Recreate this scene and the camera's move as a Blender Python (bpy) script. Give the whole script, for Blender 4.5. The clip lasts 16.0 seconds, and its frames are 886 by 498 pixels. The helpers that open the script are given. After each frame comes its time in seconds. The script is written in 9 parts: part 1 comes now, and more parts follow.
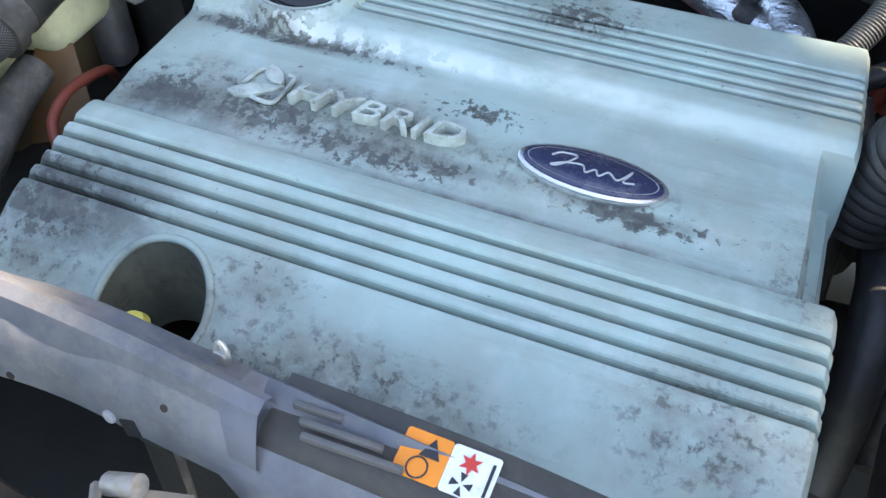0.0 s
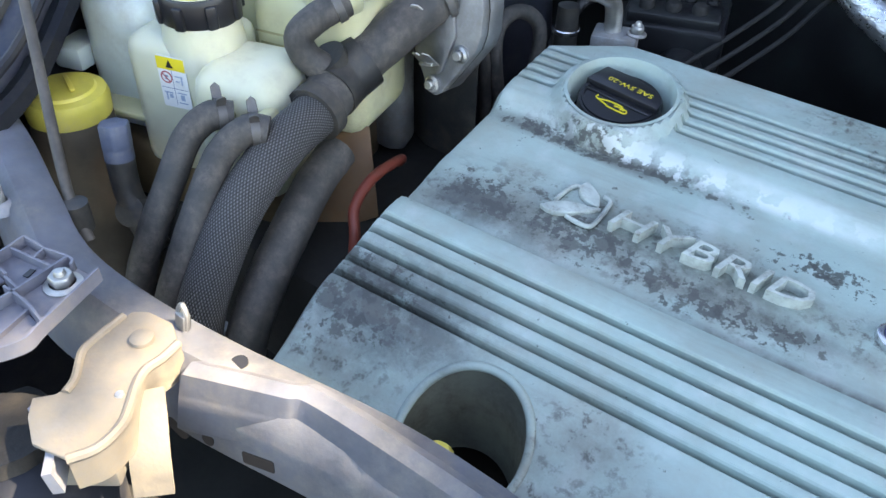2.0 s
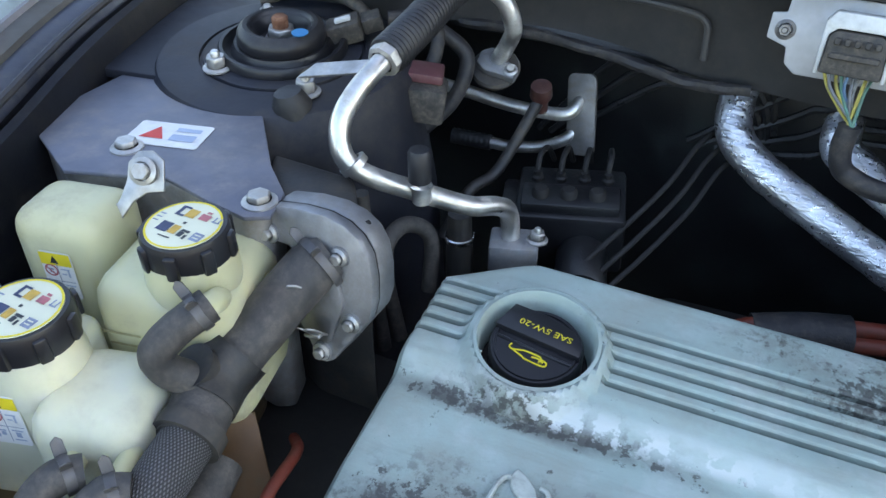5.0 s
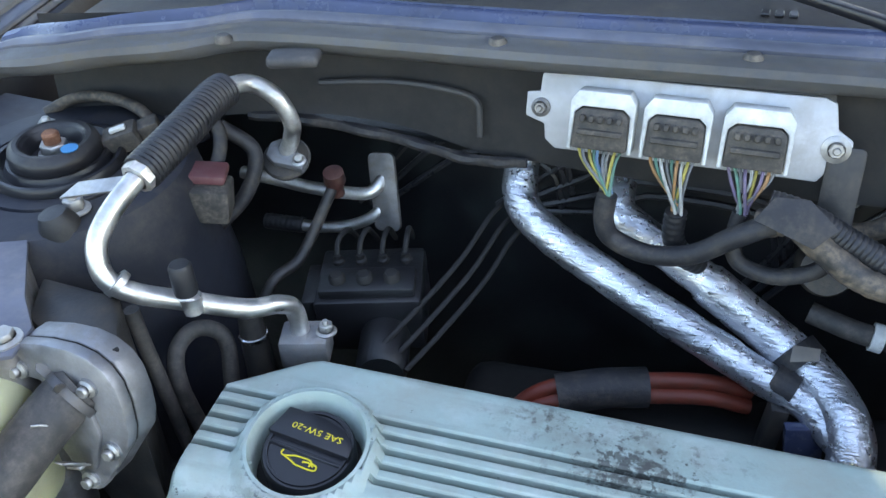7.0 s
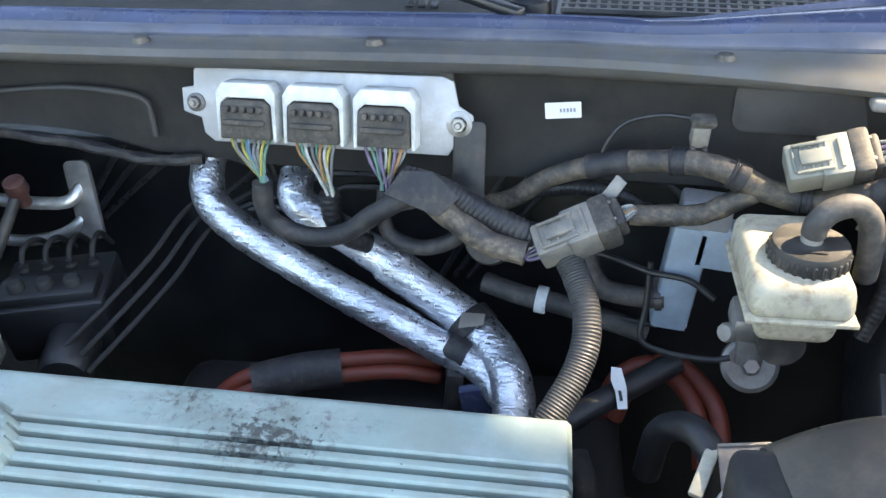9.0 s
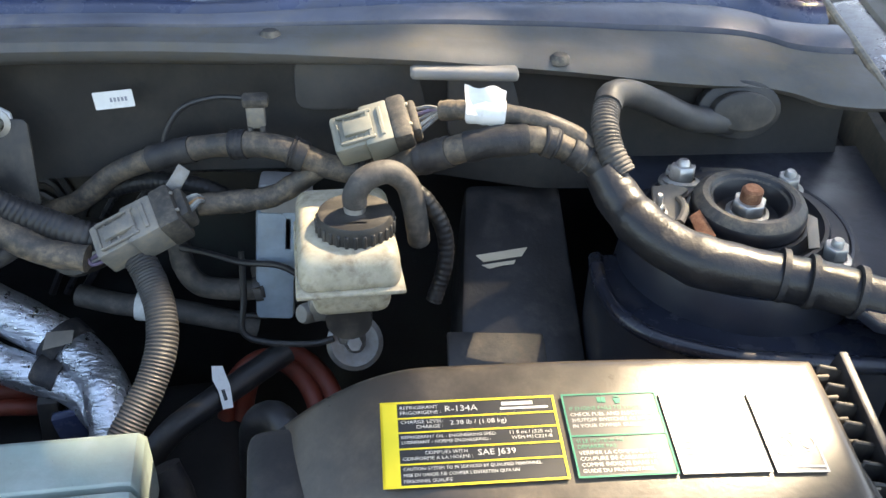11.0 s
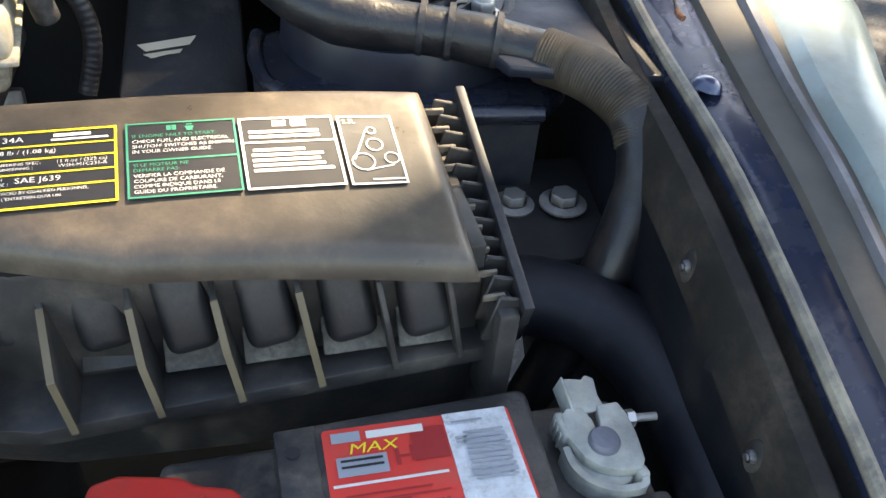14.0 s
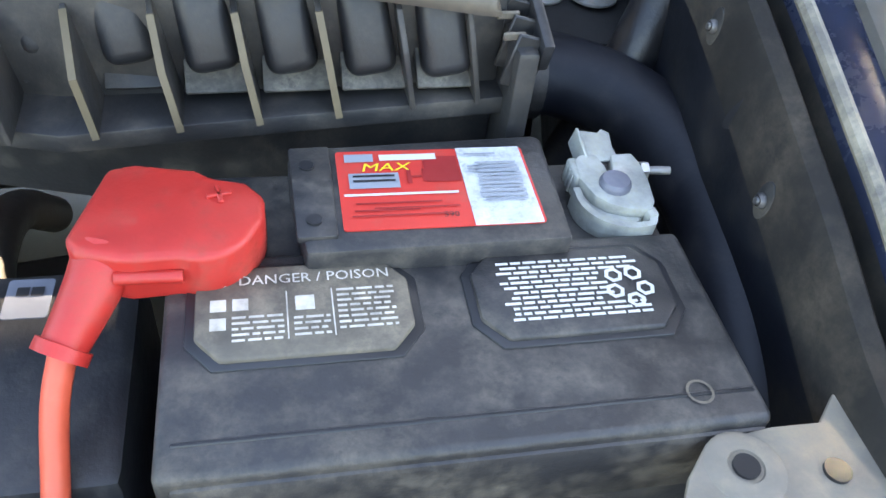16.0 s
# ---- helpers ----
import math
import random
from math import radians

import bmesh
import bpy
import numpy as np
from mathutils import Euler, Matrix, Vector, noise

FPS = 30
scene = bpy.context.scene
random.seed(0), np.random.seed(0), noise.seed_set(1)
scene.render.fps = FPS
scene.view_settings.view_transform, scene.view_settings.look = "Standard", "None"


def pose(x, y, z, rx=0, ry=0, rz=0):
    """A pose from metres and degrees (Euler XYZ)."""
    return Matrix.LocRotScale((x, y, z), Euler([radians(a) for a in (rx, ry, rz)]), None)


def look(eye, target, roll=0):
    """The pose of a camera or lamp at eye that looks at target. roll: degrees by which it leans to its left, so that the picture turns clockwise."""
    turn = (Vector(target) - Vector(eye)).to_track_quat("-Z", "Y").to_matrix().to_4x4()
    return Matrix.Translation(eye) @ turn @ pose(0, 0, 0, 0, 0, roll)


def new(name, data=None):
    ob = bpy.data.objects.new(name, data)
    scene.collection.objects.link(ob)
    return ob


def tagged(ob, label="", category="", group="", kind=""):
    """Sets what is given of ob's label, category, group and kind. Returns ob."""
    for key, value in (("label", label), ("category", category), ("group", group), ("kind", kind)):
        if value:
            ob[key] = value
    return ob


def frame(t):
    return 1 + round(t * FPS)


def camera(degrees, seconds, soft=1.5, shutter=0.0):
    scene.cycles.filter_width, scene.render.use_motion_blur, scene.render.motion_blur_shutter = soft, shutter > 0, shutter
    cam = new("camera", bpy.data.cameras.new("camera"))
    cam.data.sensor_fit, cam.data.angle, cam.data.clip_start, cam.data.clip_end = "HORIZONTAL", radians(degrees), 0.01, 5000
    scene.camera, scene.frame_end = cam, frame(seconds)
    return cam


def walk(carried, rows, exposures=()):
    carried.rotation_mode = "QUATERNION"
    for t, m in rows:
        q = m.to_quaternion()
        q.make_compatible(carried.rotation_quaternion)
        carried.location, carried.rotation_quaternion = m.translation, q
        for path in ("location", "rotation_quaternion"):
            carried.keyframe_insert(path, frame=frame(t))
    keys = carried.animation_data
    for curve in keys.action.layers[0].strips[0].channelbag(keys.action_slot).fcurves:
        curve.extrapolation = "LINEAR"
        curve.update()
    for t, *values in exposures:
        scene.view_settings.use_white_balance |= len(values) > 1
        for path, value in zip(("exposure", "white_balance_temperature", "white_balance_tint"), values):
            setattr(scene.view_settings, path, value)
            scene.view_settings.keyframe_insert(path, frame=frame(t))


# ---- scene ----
cam = camera(56.5, 16.0)
PATH = [
    (0, (0.071, 0.039, 1.311), (-0.625, 1.327, -0.052), -1.0),
    (0.5, (0.029, 0.026, 1.314), (-0.749, 1.263, -0.052), -0.6),
    (1, (-0.013, 0.026, 1.314), (-0.855, 1.246, -0.029), 0.2),
    (1.5, (-0.058, 0.017, 1.319), (-0.962, 1.239, 0.02), 1.1),
    (2, (-0.105, 0.019, 1.324), (-1.048, 1.243, 0.054), 1.6),
    (2.5, (-0.149, 0.027, 1.323), (-1.11, 1.247, 0.063), 1.7),
    (3, (-0.181, 0.034, 1.327), (-1.171, 1.248, 0.083), 1.9),
    (3.5, (-0.208, 0.071, 1.346), (-1.163, 1.353, 0.143), 1.5),
    (4, (-0.211, 0.106, 1.364), (-1.124, 1.382, 0.124), -0.5),
    (4.2, (-0.217, 0.119, 1.375), (-1.1, 1.435, 0.155), -0.4),
    (6.3, (-0.2, 0.231, 1.462), (-0.873, 1.715, 0.302), -1.9),
    (6.5, (-0.177, 0.238, 1.469), (-0.861, 1.732, 0.329), -2.8),
    (7, (-0.101, 0.246, 1.459), (-0.735, 1.772, 0.332), -2.7),
    (7.5, (-0.039, 0.254, 1.455), (-0.622, 1.803, 0.332), -3.3),
    (8, (0.012, 0.26, 1.448), (-0.505, 1.842, 0.339), -3.2),
    (8.5, (0.066, 0.263, 1.443), (-0.386, 1.87, 0.341), -2.9),
    (9, (0.111, 0.264, 1.437), (-0.271, 1.898, 0.348), -2.0),
    (9.5, (0.156, 0.267, 1.425), (-0.088, 1.919, 0.325), -1.0),
    (10, (0.219, 0.276, 1.423), (0.046, 1.933, 0.317), -2.3),
    (10.2, (0.229, 0.279, 1.418), (0.136, 1.953, 0.327), -1.6),
    (12.3, (0.348, 0.305, 1.401), (0.774, 1.94, 0.331), 3.5),
    (12.5, (0.365, 0.298, 1.396), (0.811, 1.914, 0.305), 3.3),
    (13, (0.389, 0.274, 1.377), (0.868, 1.855, 0.248), 3.2),
    (13.5, (0.403, 0.255, 1.346), (0.907, 1.775, 0.148), 4.7),
    (14, (0.408, 0.233, 1.324), (0.919, 1.704, 0.069), 5.4),
    (14.5, (0.413, 0.218, 1.301), (0.927, 1.639, -0.01), 6.5),
    (15, (0.419, 0.202, 1.283), (0.903, 1.597, -0.066), 6.4),
    (15.5, (0.415, 0.184, 1.268), (0.888, 1.559, -0.105), 7.5),
    (16, (0.404, 0.168, 1.255), (0.833, 1.531, -0.144), 7.6),
]
walk(cam, [(t, look(eye, target, roll)) for t, eye, target, roll in PATH], [(0.0, 3.42, 7500, 10), (1.0, 3.34, 7250, 10), (1.5, 3.36, 7250, 10), (2.5, 3.33, 7400, 10), (3.1, 3.42, 7450, 10), (3.6, 3.14, 7550, 10), (4.2, 3.08, 7500, 10), (7.0, 3.48, 7450, 10), (9.0, 3.62, 7600, 10), (10.2, 3.42, 7700, 10), (12.5, 2.78, 7500, 10), (13.5, 3.06, 7800, 10), (14.0, 3.25, 7950, 10), (14.5, 3.48, 8050, 10), (15.0, 3.76, 7750, 10), (15.5, 3.90, 7500, 10), (16.0, 4.14, 7650, 10)])
# ---- daylight: blue open sky, low warm sun from the car's left-hand side, partly screened ----
world = bpy.data.worlds.new("sky")
scene.world = world
world.use_nodes = True
sky = world.node_tree.nodes.new("ShaderNodeTexSky")
sky.sky_type, sky.sun_disc = "NISHITA", False
SUN = Vector((0.55, 0.33, 0.77)).normalized()
sky.sun_elevation, sky.sun_rotation = math.asin(SUN.z), math.atan2(SUN.x, SUN.y)
bg = world.node_tree.nodes["Background"]
world.node_tree.links.new(sky.outputs["Color"], bg.inputs["Color"])
bg.inputs["Strength"].default_value = 0.075
lamp = bpy.data.lights.new("sun", "SUN")
lamp.energy, lamp.angle, lamp.color = 4.6, radians(0.6), (1.0, 0.88, 0.70)
sun = new("sun", lamp)
sun.matrix_world = look(SUN * 10, (0, 0, 0))
# ---- small building kit ----
V = Vector
BASE = {}


def thing(name, at, label, category, group="", kind=""):
    ob = new(name)
    ob.empty_display_size = 0.02
    ob.location = at
    BASE[ob.name] = V(at)
    return tagged(ob, label, category, group, kind)


def finish(bm, name, material, smooth=40):
    bmesh.ops.recalc_face_normals(bm, faces=bm.faces)
    me = bpy.data.meshes.new(name)
    bm.to_mesh(me)
    bm.free()
    me.materials.append(material)
    if smooth:
        me.shade_smooth()
        me.set_sharp_from_angle(angle=radians(smooth))
    return me


def part(name, bm, material, parent, label="", smooth=40):
    """One mesh object under a thing or under a part; bm is in world metres."""
    at = BASE[parent.name]
    bmesh.ops.translate(bm, verts=bm.verts, vec=-at)
    ob = new(name, finish(bm, name, material, smooth))
    ob.parent = parent
    BASE[ob.name] = at
    return tagged(ob, label)


def solo(name, bm, material, label, category, group="", kind="", smooth=40):
    """A thing that is one mesh."""
    low = min(v.co.z for v in bm.verts)
    n = len(bm.verts)
    at = V((sum(v.co.x for v in bm.verts) / n, sum(v.co.y for v in bm.verts) / n, low))
    bmesh.ops.translate(bm, verts=bm.verts, vec=-at)
    ob = new(name, finish(bm, name, material, smooth))
    ob.location = at
    BASE[ob.name] = at
    return tagged(ob, label, category, group, kind)


def spline(pts, n=8):
    """Catmull-Rom points through pts."""
    p = [V(q) for q in pts]
    p = [p[0] * 2 - p[1]] + p + [p[-1] * 2 - p[-2]]
    out = []
    for i in range(1, len(p) - 2):
        for k in range(n):
            t = k / n
            a, b, c, d = p[i - 1], p[i], p[i + 1], p[i + 2]
            out.append(0.5 * (2 * b + (c - a) * t + (2 * a - 5 * b + 4 * c - d) * t * t + (3 * b - a - 3 * c + d) * t ** 3))
    return out + [p[-2]]


def sweep(bm, path, section, closed=True, caps=True, up=None):
    """Carry a section (list of (a, b), or a function of the way along) along a path. a goes sideways, b up."""
    path = [V(q) for q in path]
    rings = []
    n = len(path)
    ref = None
    for i, q in enumerate(path):
        d = (path[min(i + 1, n - 1)] - path[max(i - 1, 0)]).normalized()
        if up is not None:
            side = d.cross(V(up)).normalized()
        else:
            if ref is None:
                ref = V((0, 0, 1)) if abs(d.z) < 0.9 else V((1, 0, 0))
                side = d.cross(ref).normalized()
            else:
                side = (side - d * side.dot(d)).normalized()
        top = side.cross(d).normalized()
        sec = section(i / (n - 1)) if callable(section) else section
        rings.append([bm.verts.new(q + side * a + top * b) for a, b in sec])
    m = len(rings[0])
    for r0, r1 in zip(rings, rings[1:]):
        for k in range(m if closed else m - 1):
            bm.faces.new((r0[k], r0[(k + 1) % m], r1[(k + 1) % m], r1[k]))
    if caps and closed:
        bm.faces.new(rings[0][::-1])
        bm.faces.new(rings[-1])
    return bm


def circle(r, seg=14):
    return [(r * math.cos(2 * math.pi * k / seg), r * math.sin(2 * math.pi * k / seg)) for k in range(seg)]


def tube(pts, r, seg=14, n=8, bm=None, wobble=0.0, ribs=0):
    """A round hose or pipe through pts; r is a radius or a function of the way along."""
    bm = bm or bmesh.new()
    path = spline(pts, n) if len(pts) > 2 else [V(pts[0]).lerp(V(pts[1]), k / n) for k in range(n + 1)]
    if ribs:
        dense = []
        for a, b in zip(path, path[1:]):
            k = max(1, round((b - a).length / (ribs / 4)))
            dense += [a.lerp(b, j / k) for j in range(k)]
        path = dense + [path[-1]]
    rr = r if callable(r) else (lambda t: r)
    count = [0]

    def sec(t):
        count[0] += 1
        q = rr(t) * (1 + wobble * (noise.noise(V((t * 23.0, rr(t) * 900, 3.7))))) 
        if ribs:
            q *= (1.03, 1.0, 0.955, 1.0)[count[0] % 4]
        return circle(q, seg)
    return sweep(bm, path, sec)


def box(c, size, rot=(0, 0, 0), bevel=0.0, seg=2, bm=None, taper=1.0):
    """A rounded box; taper narrows its top."""
    own = bmesh.new()
    bmesh.ops.create_cube(own, size=1.0)
    for v in own.verts:
        k = taper if v.co.z > 0 else 1.0
        v.co = V((v.co.x * size[0] * k, v.co.y * size[1] * k, v.co.z * size[2]))
    if bevel:
        bmesh.ops.bevel(own, geom=own.edges[:], offset=bevel, segments=seg, profile=0.5, affect="EDGES", clamp_overlap=True)
    bmesh.ops.transform(own, matrix=pose(*c, *rot), verts=own.verts)
    return merge(bm, own)


def merge(bm, own):
    if bm is None:
        return own
    me = bpy.data.meshes.new("tmp")
    own.to_mesh(me)
    own.free()
    bm.from_mesh(me)
    bpy.data.meshes.remove(me)
    return bm


def lathe(profile, m, seg=32, bm=None, close=True):
    """Turn a profile of (radius, height) round the z axis of the pose m."""
    own = bmesh.new()
    rings = []
    for r, z in profile:
        if r < 1e-6:
            rings.append([own.verts.new((0, 0, z))])
        else:
            rings.append([own.verts.new((r * math.cos(2 * math.pi * k / seg), r * math.sin(2 * math.pi * k / seg), z)) for k in range(seg)])
    for a, b in zip(rings, rings[1:]):
        for k in range(seg):
            if len(a) == 1 and len(b) == 1:
                continue
            if len(a) == 1:
                own.faces.new((a[0], b[k], b[(k + 1) % seg]))
            elif len(b) == 1:
                own.faces.new((a[k], a[(k + 1) % seg], b[0]))
            else:
                own.faces.new((a[k], a[(k + 1) % seg], b[(k + 1) % seg], b[k]))
    bmesh.ops.transform(own, matrix=m, verts=own.verts)
    return merge(bm, own)


def plate(outline, thick, m, bevel=0.0, bm=None, holes=(), seg=2):
    """A flat plate with that outline (x, y), its top at z = 0 of the pose m."""
    own = bmesh.new()
    top = [own.verts.new((x, y, 0)) for x, y in outline]
    f = own.faces.new(top)
    ret = bmesh.ops.extrude_face_region(own, geom=[f])
    low = [g for g in ret["geom"] if isinstance(g, bmesh.types.BMVert)]
    bmesh.ops.translate(own, verts=low, vec=(0, 0, -thick))
    if bevel:
        bmesh.ops.bevel(own, geom=own.edges[:], offset=bevel, segments=seg, profile=0.5, affect="EDGES", clamp_overlap=True)
    bmesh.ops.transform(own, matrix=m, verts=own.verts)
    return merge(bm, own)


def rounded(w, h, r, n=5, x0=0.0, y0=0.0):
    out = []
    for cx, cy, a in ((w / 2 - r, h / 2 - r, 0), (-w / 2 + r, h / 2 - r, 90), (-w / 2 + r, -h / 2 + r, 180), (w / 2 - r, -h / 2 + r, 270)):
        for k in range(n + 1):
            t = radians(a + 90 * k / n)
            out.append((x0 + cx + r * math.cos(t), y0 + cy + r * math.sin(t)))
    return out


def oval(a, b, n=40):
    return [(a * math.cos(2 * math.pi * k / n), b * math.sin(2 * math.pi * k / n)) for k in range(n)]


def lerp_table(x, table):
    if x <= table[0][0]:
        return table[0][1]
    for (a, fa), (b, fb) in zip(table, table[1:]):
        if x <= b:
            t = (x - a) / (b - a)
            return fa + (fb - fa) * (t * t * (3 - 2 * t) * 0.5 + t * 0.5)
    return table[-1][1]


def frame_of(origin, xdir, zdir):
    """A pose with its z axis along zdir and x axis near xdir."""
    z = V(zdir).normalized()
    x = V(xdir)
    x = (x - z * x.dot(z)).normalized()
    y = z.cross(x)
    m = Matrix((x, y, z)).transposed().to_4x4()
    m.translation = V(origin)
    return m


def axis_pose(origin, zdir):
    x = V((1, 0, 0)) if abs(V(zdir).normalized().x) < 0.9 else V((0, 1, 0))
    return frame_of(origin, x, zdir)


def hexbolt(m, r=0.007, h=0.006, washer=1.5, stud=0.0, bm=None):
    """A flanged hex nut, with its stud if there is one, on the z axis of m."""
    bm = lathe([(0, 0), (r * washer, 0), (r * washer, 0.0015), (r * 1.05, 0.003)], m, 20, bm)
    own = bmesh.new()
    pts = [(r * math.cos(math.pi / 3 * k), r * math.sin(math.pi / 3 * k)) for k in range(6)]
    bm = plate(pts, h, m @ Matrix.Translation((0, 0, h + 0.002)), 0.0008, bm, seg=1)
    own.free()
    if stud:
        bm = lathe([(r * 0.5, 0), (r * 0.5, h + stud), (r * 0.35, h + stud + 0.002), (0, h + stud + 0.002)], m, 12, bm)
    return bm


def text(words, size, m, depth=0.0, sx=1.0, shear=0.0):
    """Lettering as a mesh, centred on the pose m."""
    cu = bpy.data.curves.new("letters", "FONT")
    cu.body, cu.size, cu.extrude, cu.align_x, cu.align_y = words, size, depth, "CENTER", "CENTER"
    cu.shear, cu.resolution_u = shear, 2
    ob = bpy.data.objects.new("letters", cu)
    me = ob.to_mesh()
    own = bmesh.new()
    own.from_mesh(me)
    ob.to_mesh_clear()
    bpy.data.objects.remove(ob)
    bpy.data.curves.remove(cu)
    bmesh.ops.scale(own, vec=(sx, 1, 1), verts=own.verts)
    bmesh.ops.transform(own, matrix=m, verts=own.verts)
    return own


def bars(rows, m, bm=None, lift=0.0004):
    """Plain bars (x, y, width, height) on the pose m, for writing that cannot be read."""
    own = bmesh.new()
    for x, y, w, h in rows:
        vs = [own.verts.new((x + a * w / 2, y + b * h / 2, lift)) for a, b in ((-1, -1), (1, -1), (1, 1), (-1, 1))]
        own.faces.new(vs)
    bmesh.ops.transform(own, matrix=m, verts=own.verts)
    return merge(bm, own)


def outline_frame(w, h, t, m, bm=None, lift=0.0004, x0=0.0, y0=0.0):
    return bars([(x0, y0 + h / 2 - t / 2, w, t), (x0, y0 - h / 2 + t / 2, w, t), (x0 - w / 2 + t / 2, y0, t, h - 2 * t), (x0 + w / 2 - t / 2, y0, t, h - 2 * t)], m, bm, lift)


# ---- materials ----
def surf(name, base, rough=0.5, metal=0.0, dust=None, dusty=0.4, vary=0.25, scale=14.0, bump=0.15, grain=260.0, coat=0.0, sss=0.0, spec=0.5, dust_scale=None, dust_rough=0.9):
    """A worn surface: two scales of colour change, a film of dust in patches, fine relief."""
    m = bpy.data.materials.new(name)
    m.use_nodes = True
    nt = m.node_tree
    nd, ln = nt.nodes, nt.links
    b = nd["Principled BSDF"]
    tc = nd.new("ShaderNodeTexCoord")

    def noise_node(sc, detail=6, rough_=0.6):
        q = nd.new("ShaderNodeTexNoise")
        q.inputs["Scale"].default_value, q.inputs["Detail"].default_value, q.inputs["Roughness"].default_value = sc, detail, rough_
        ln.new(tc.outputs["Object"], q.inputs["Vector"])
        return q

    def ramp(src, lo, hi):
        q = nd.new("ShaderNodeMapRange")
        q.inputs["From Min"].default_value, q.inputs["From Max"].default_value = lo, hi
        ln.new(src, q.inputs["Value"])
        return q.outputs["Result"]

    def mix(fac, a, c):
        q = nd.new("ShaderNodeMix")
        q.data_type = "RGBA"
        ln.new(fac, q.inputs["Factor"])
        for val, s in ((a, q.inputs["A"]), (c, q.inputs["B"])):
            if isinstance(val, tuple):
                s.default_value = (*val, 1)
            else:
                ln.new(val, s)
        return q.outputs["Result"]
    big, fine = noise_node(scale, 5), noise_node(scale * 9, 4, 0.7)
    dark = tuple(c * (1 - vary) for c in base)
    light = tuple(min(1, c * (1 + vary)) for c in base)
    col = mix(ramp(big.outputs["Fac"], 0.35, 0.65), dark, light)
    rgh = nd.new("ShaderNodeMapRange")
    rgh.inputs["To Min"].default_value, rgh.inputs["To Max"].default_value = max(0.03, rough - 0.1), min(1, rough + 0.12)
    ln.new(fine.outputs["Fac"], rgh.inputs["Value"])
    rout = rgh.outputs["Result"]
    if dust:
        dn = noise_node(dust_scale or scale * 1.7, 9, 0.68)
        k0 = ramp(dn.outputs["Fac"], 0.62 - 0.4 * dusty, 0.86 - 0.3 * dusty)
        sp = ramp(noise_node(scale * 6.5, 10, 0.75).outputs["Fac"], 0.34, 0.60)
        mu = nd.new("ShaderNodeMath")
        mu.operation = "MULTIPLY"
        ln.new(k0, mu.inputs[0])
        ln.new(sp, mu.inputs[1])
        k = mu.outputs[0]
        col = mix(k, col, dust)
        q = nd.new("ShaderNodeMix")
        ln.new(k, q.inputs["Factor"])
        ln.new(rout, q.inputs["A"])
        q.inputs["B"].default_value = dust_rough
        rout = q.outputs["Result"]
        if metal:
            q2 = nd.new("ShaderNodeMapRange")
            q2.inputs["To Min"].default_value, q2.inputs["To Max"].default_value = metal, 0.0
            ln.new(k, q2.inputs["Value"])
            ln.new(q2.outputs["Result"], b.inputs["Metallic"])
    ln.new(col, b.inputs["Base Color"])
    ln.new(rout, b.inputs["Roughness"])
    if metal and not dust:
        b.inputs["Metallic"].default_value = metal
    b.inputs["Coat Weight"].default_value = coat
    b.inputs["Specular IOR Level"].default_value = spec
    if sss:
        b.inputs["Subsurface Weight"].default_value = sss
        b.inputs["Subsurface Radius"].default_value = (0.02, 0.018, 0.01)
        b.inputs["Subsurface Scale"].default_value = 0.5
    if bump:
        g = noise_node(grain, 3)
        bp = nd.new("ShaderNodeBump")
        bp.inputs["Strength"].default_value, bp.inputs["Distance"].default_value = bump, 0.001
        ln.new(g.outputs["Fac"], bp.inputs["Height"])
        ln.new(bp.outputs["Normal"], b.inputs["Normal"])
    return m
black = surf("black_plastic", (0.020, 0.020, 0.022), 0.42, dust=(0.09, 0.08, 0.07), dusty=0.3, bump=0.25)
black_clean = surf("black_gloss_plastic", (0.015, 0.015, 0.018), 0.32, vary=0.15, bump=0.08)
dusty_black = surf("dusty_black_plastic", (0.026, 0.025, 0.025), 0.45, dust=(0.125, 0.105, 0.082), dusty=0.45, bump=0.3, scale=9)
airbox_m = surf("airbox_plastic", (0.06, 0.049, 0.038), 0.30, dust=(0.15, 0.115, 0.08), dust_rough=0.46, dusty=0.5, bump=0.12, scale=7)
rubber = surf("hose_rubber", (0.040, 0.038, 0.037), 0.55, dust=(0.15, 0.13, 0.112), dusty=0.6, bump=0.35, scale=22)
rubber_tan = surf("muddy_wrapped_harness", (0.04, 0.037, 0.035), 0.5, dust=(0.27, 0.205, 0.14), dusty=0.62, bump=0.6, scale=26, grain=190)
tape_m = surf("cloth_tape", (0.02, 0.02, 0.023), 0.55, dust=(0.1, 0.085, 0.07), dusty=0.45, bump=0.5, scale=30, grain=350)
bay_paint = surf("dark_bay_paint", (0.018, 0.020, 0.028), 0.5, spec=0.35, dust=(0.085, 0.075, 0.065), dusty=0.34, bump=0.15, scale=7)
rail_paint = surf("dusty_rail_paint", (0.225, 0.235, 0.28), 0.36, vary=0.35, dust=(0.37, 0.35, 0.335), dusty=0.6, bump=0.15, scale=13)
wall_m = surf("firewall_panel", (0.044, 0.044, 0.046), 0.45, dust=(0.105, 0.095, 0.084), dusty=0.6, bump=0.2, scale=6)
liner = surf("dark_insulation", (0.014, 0.014, 0.016), 0.36, dust=(0.03, 0.04, 0.037), dusty=0.4, bump=0.4, scale=9)
# near-black for low and hidden parts: the shade down there is in the colour
deep = surf("depth_shade_black", (0.012, 0.0115, 0.0115), 0.7, dust=(0.03, 0.027, 0.024), dusty=0.4, scale=12)
seal = surf("rubber_seal", (0.025, 0.025, 0.028), 0.55, dust=(0.22, 0.19, 0.15), dusty=0.6, bump=0.15, scale=12)
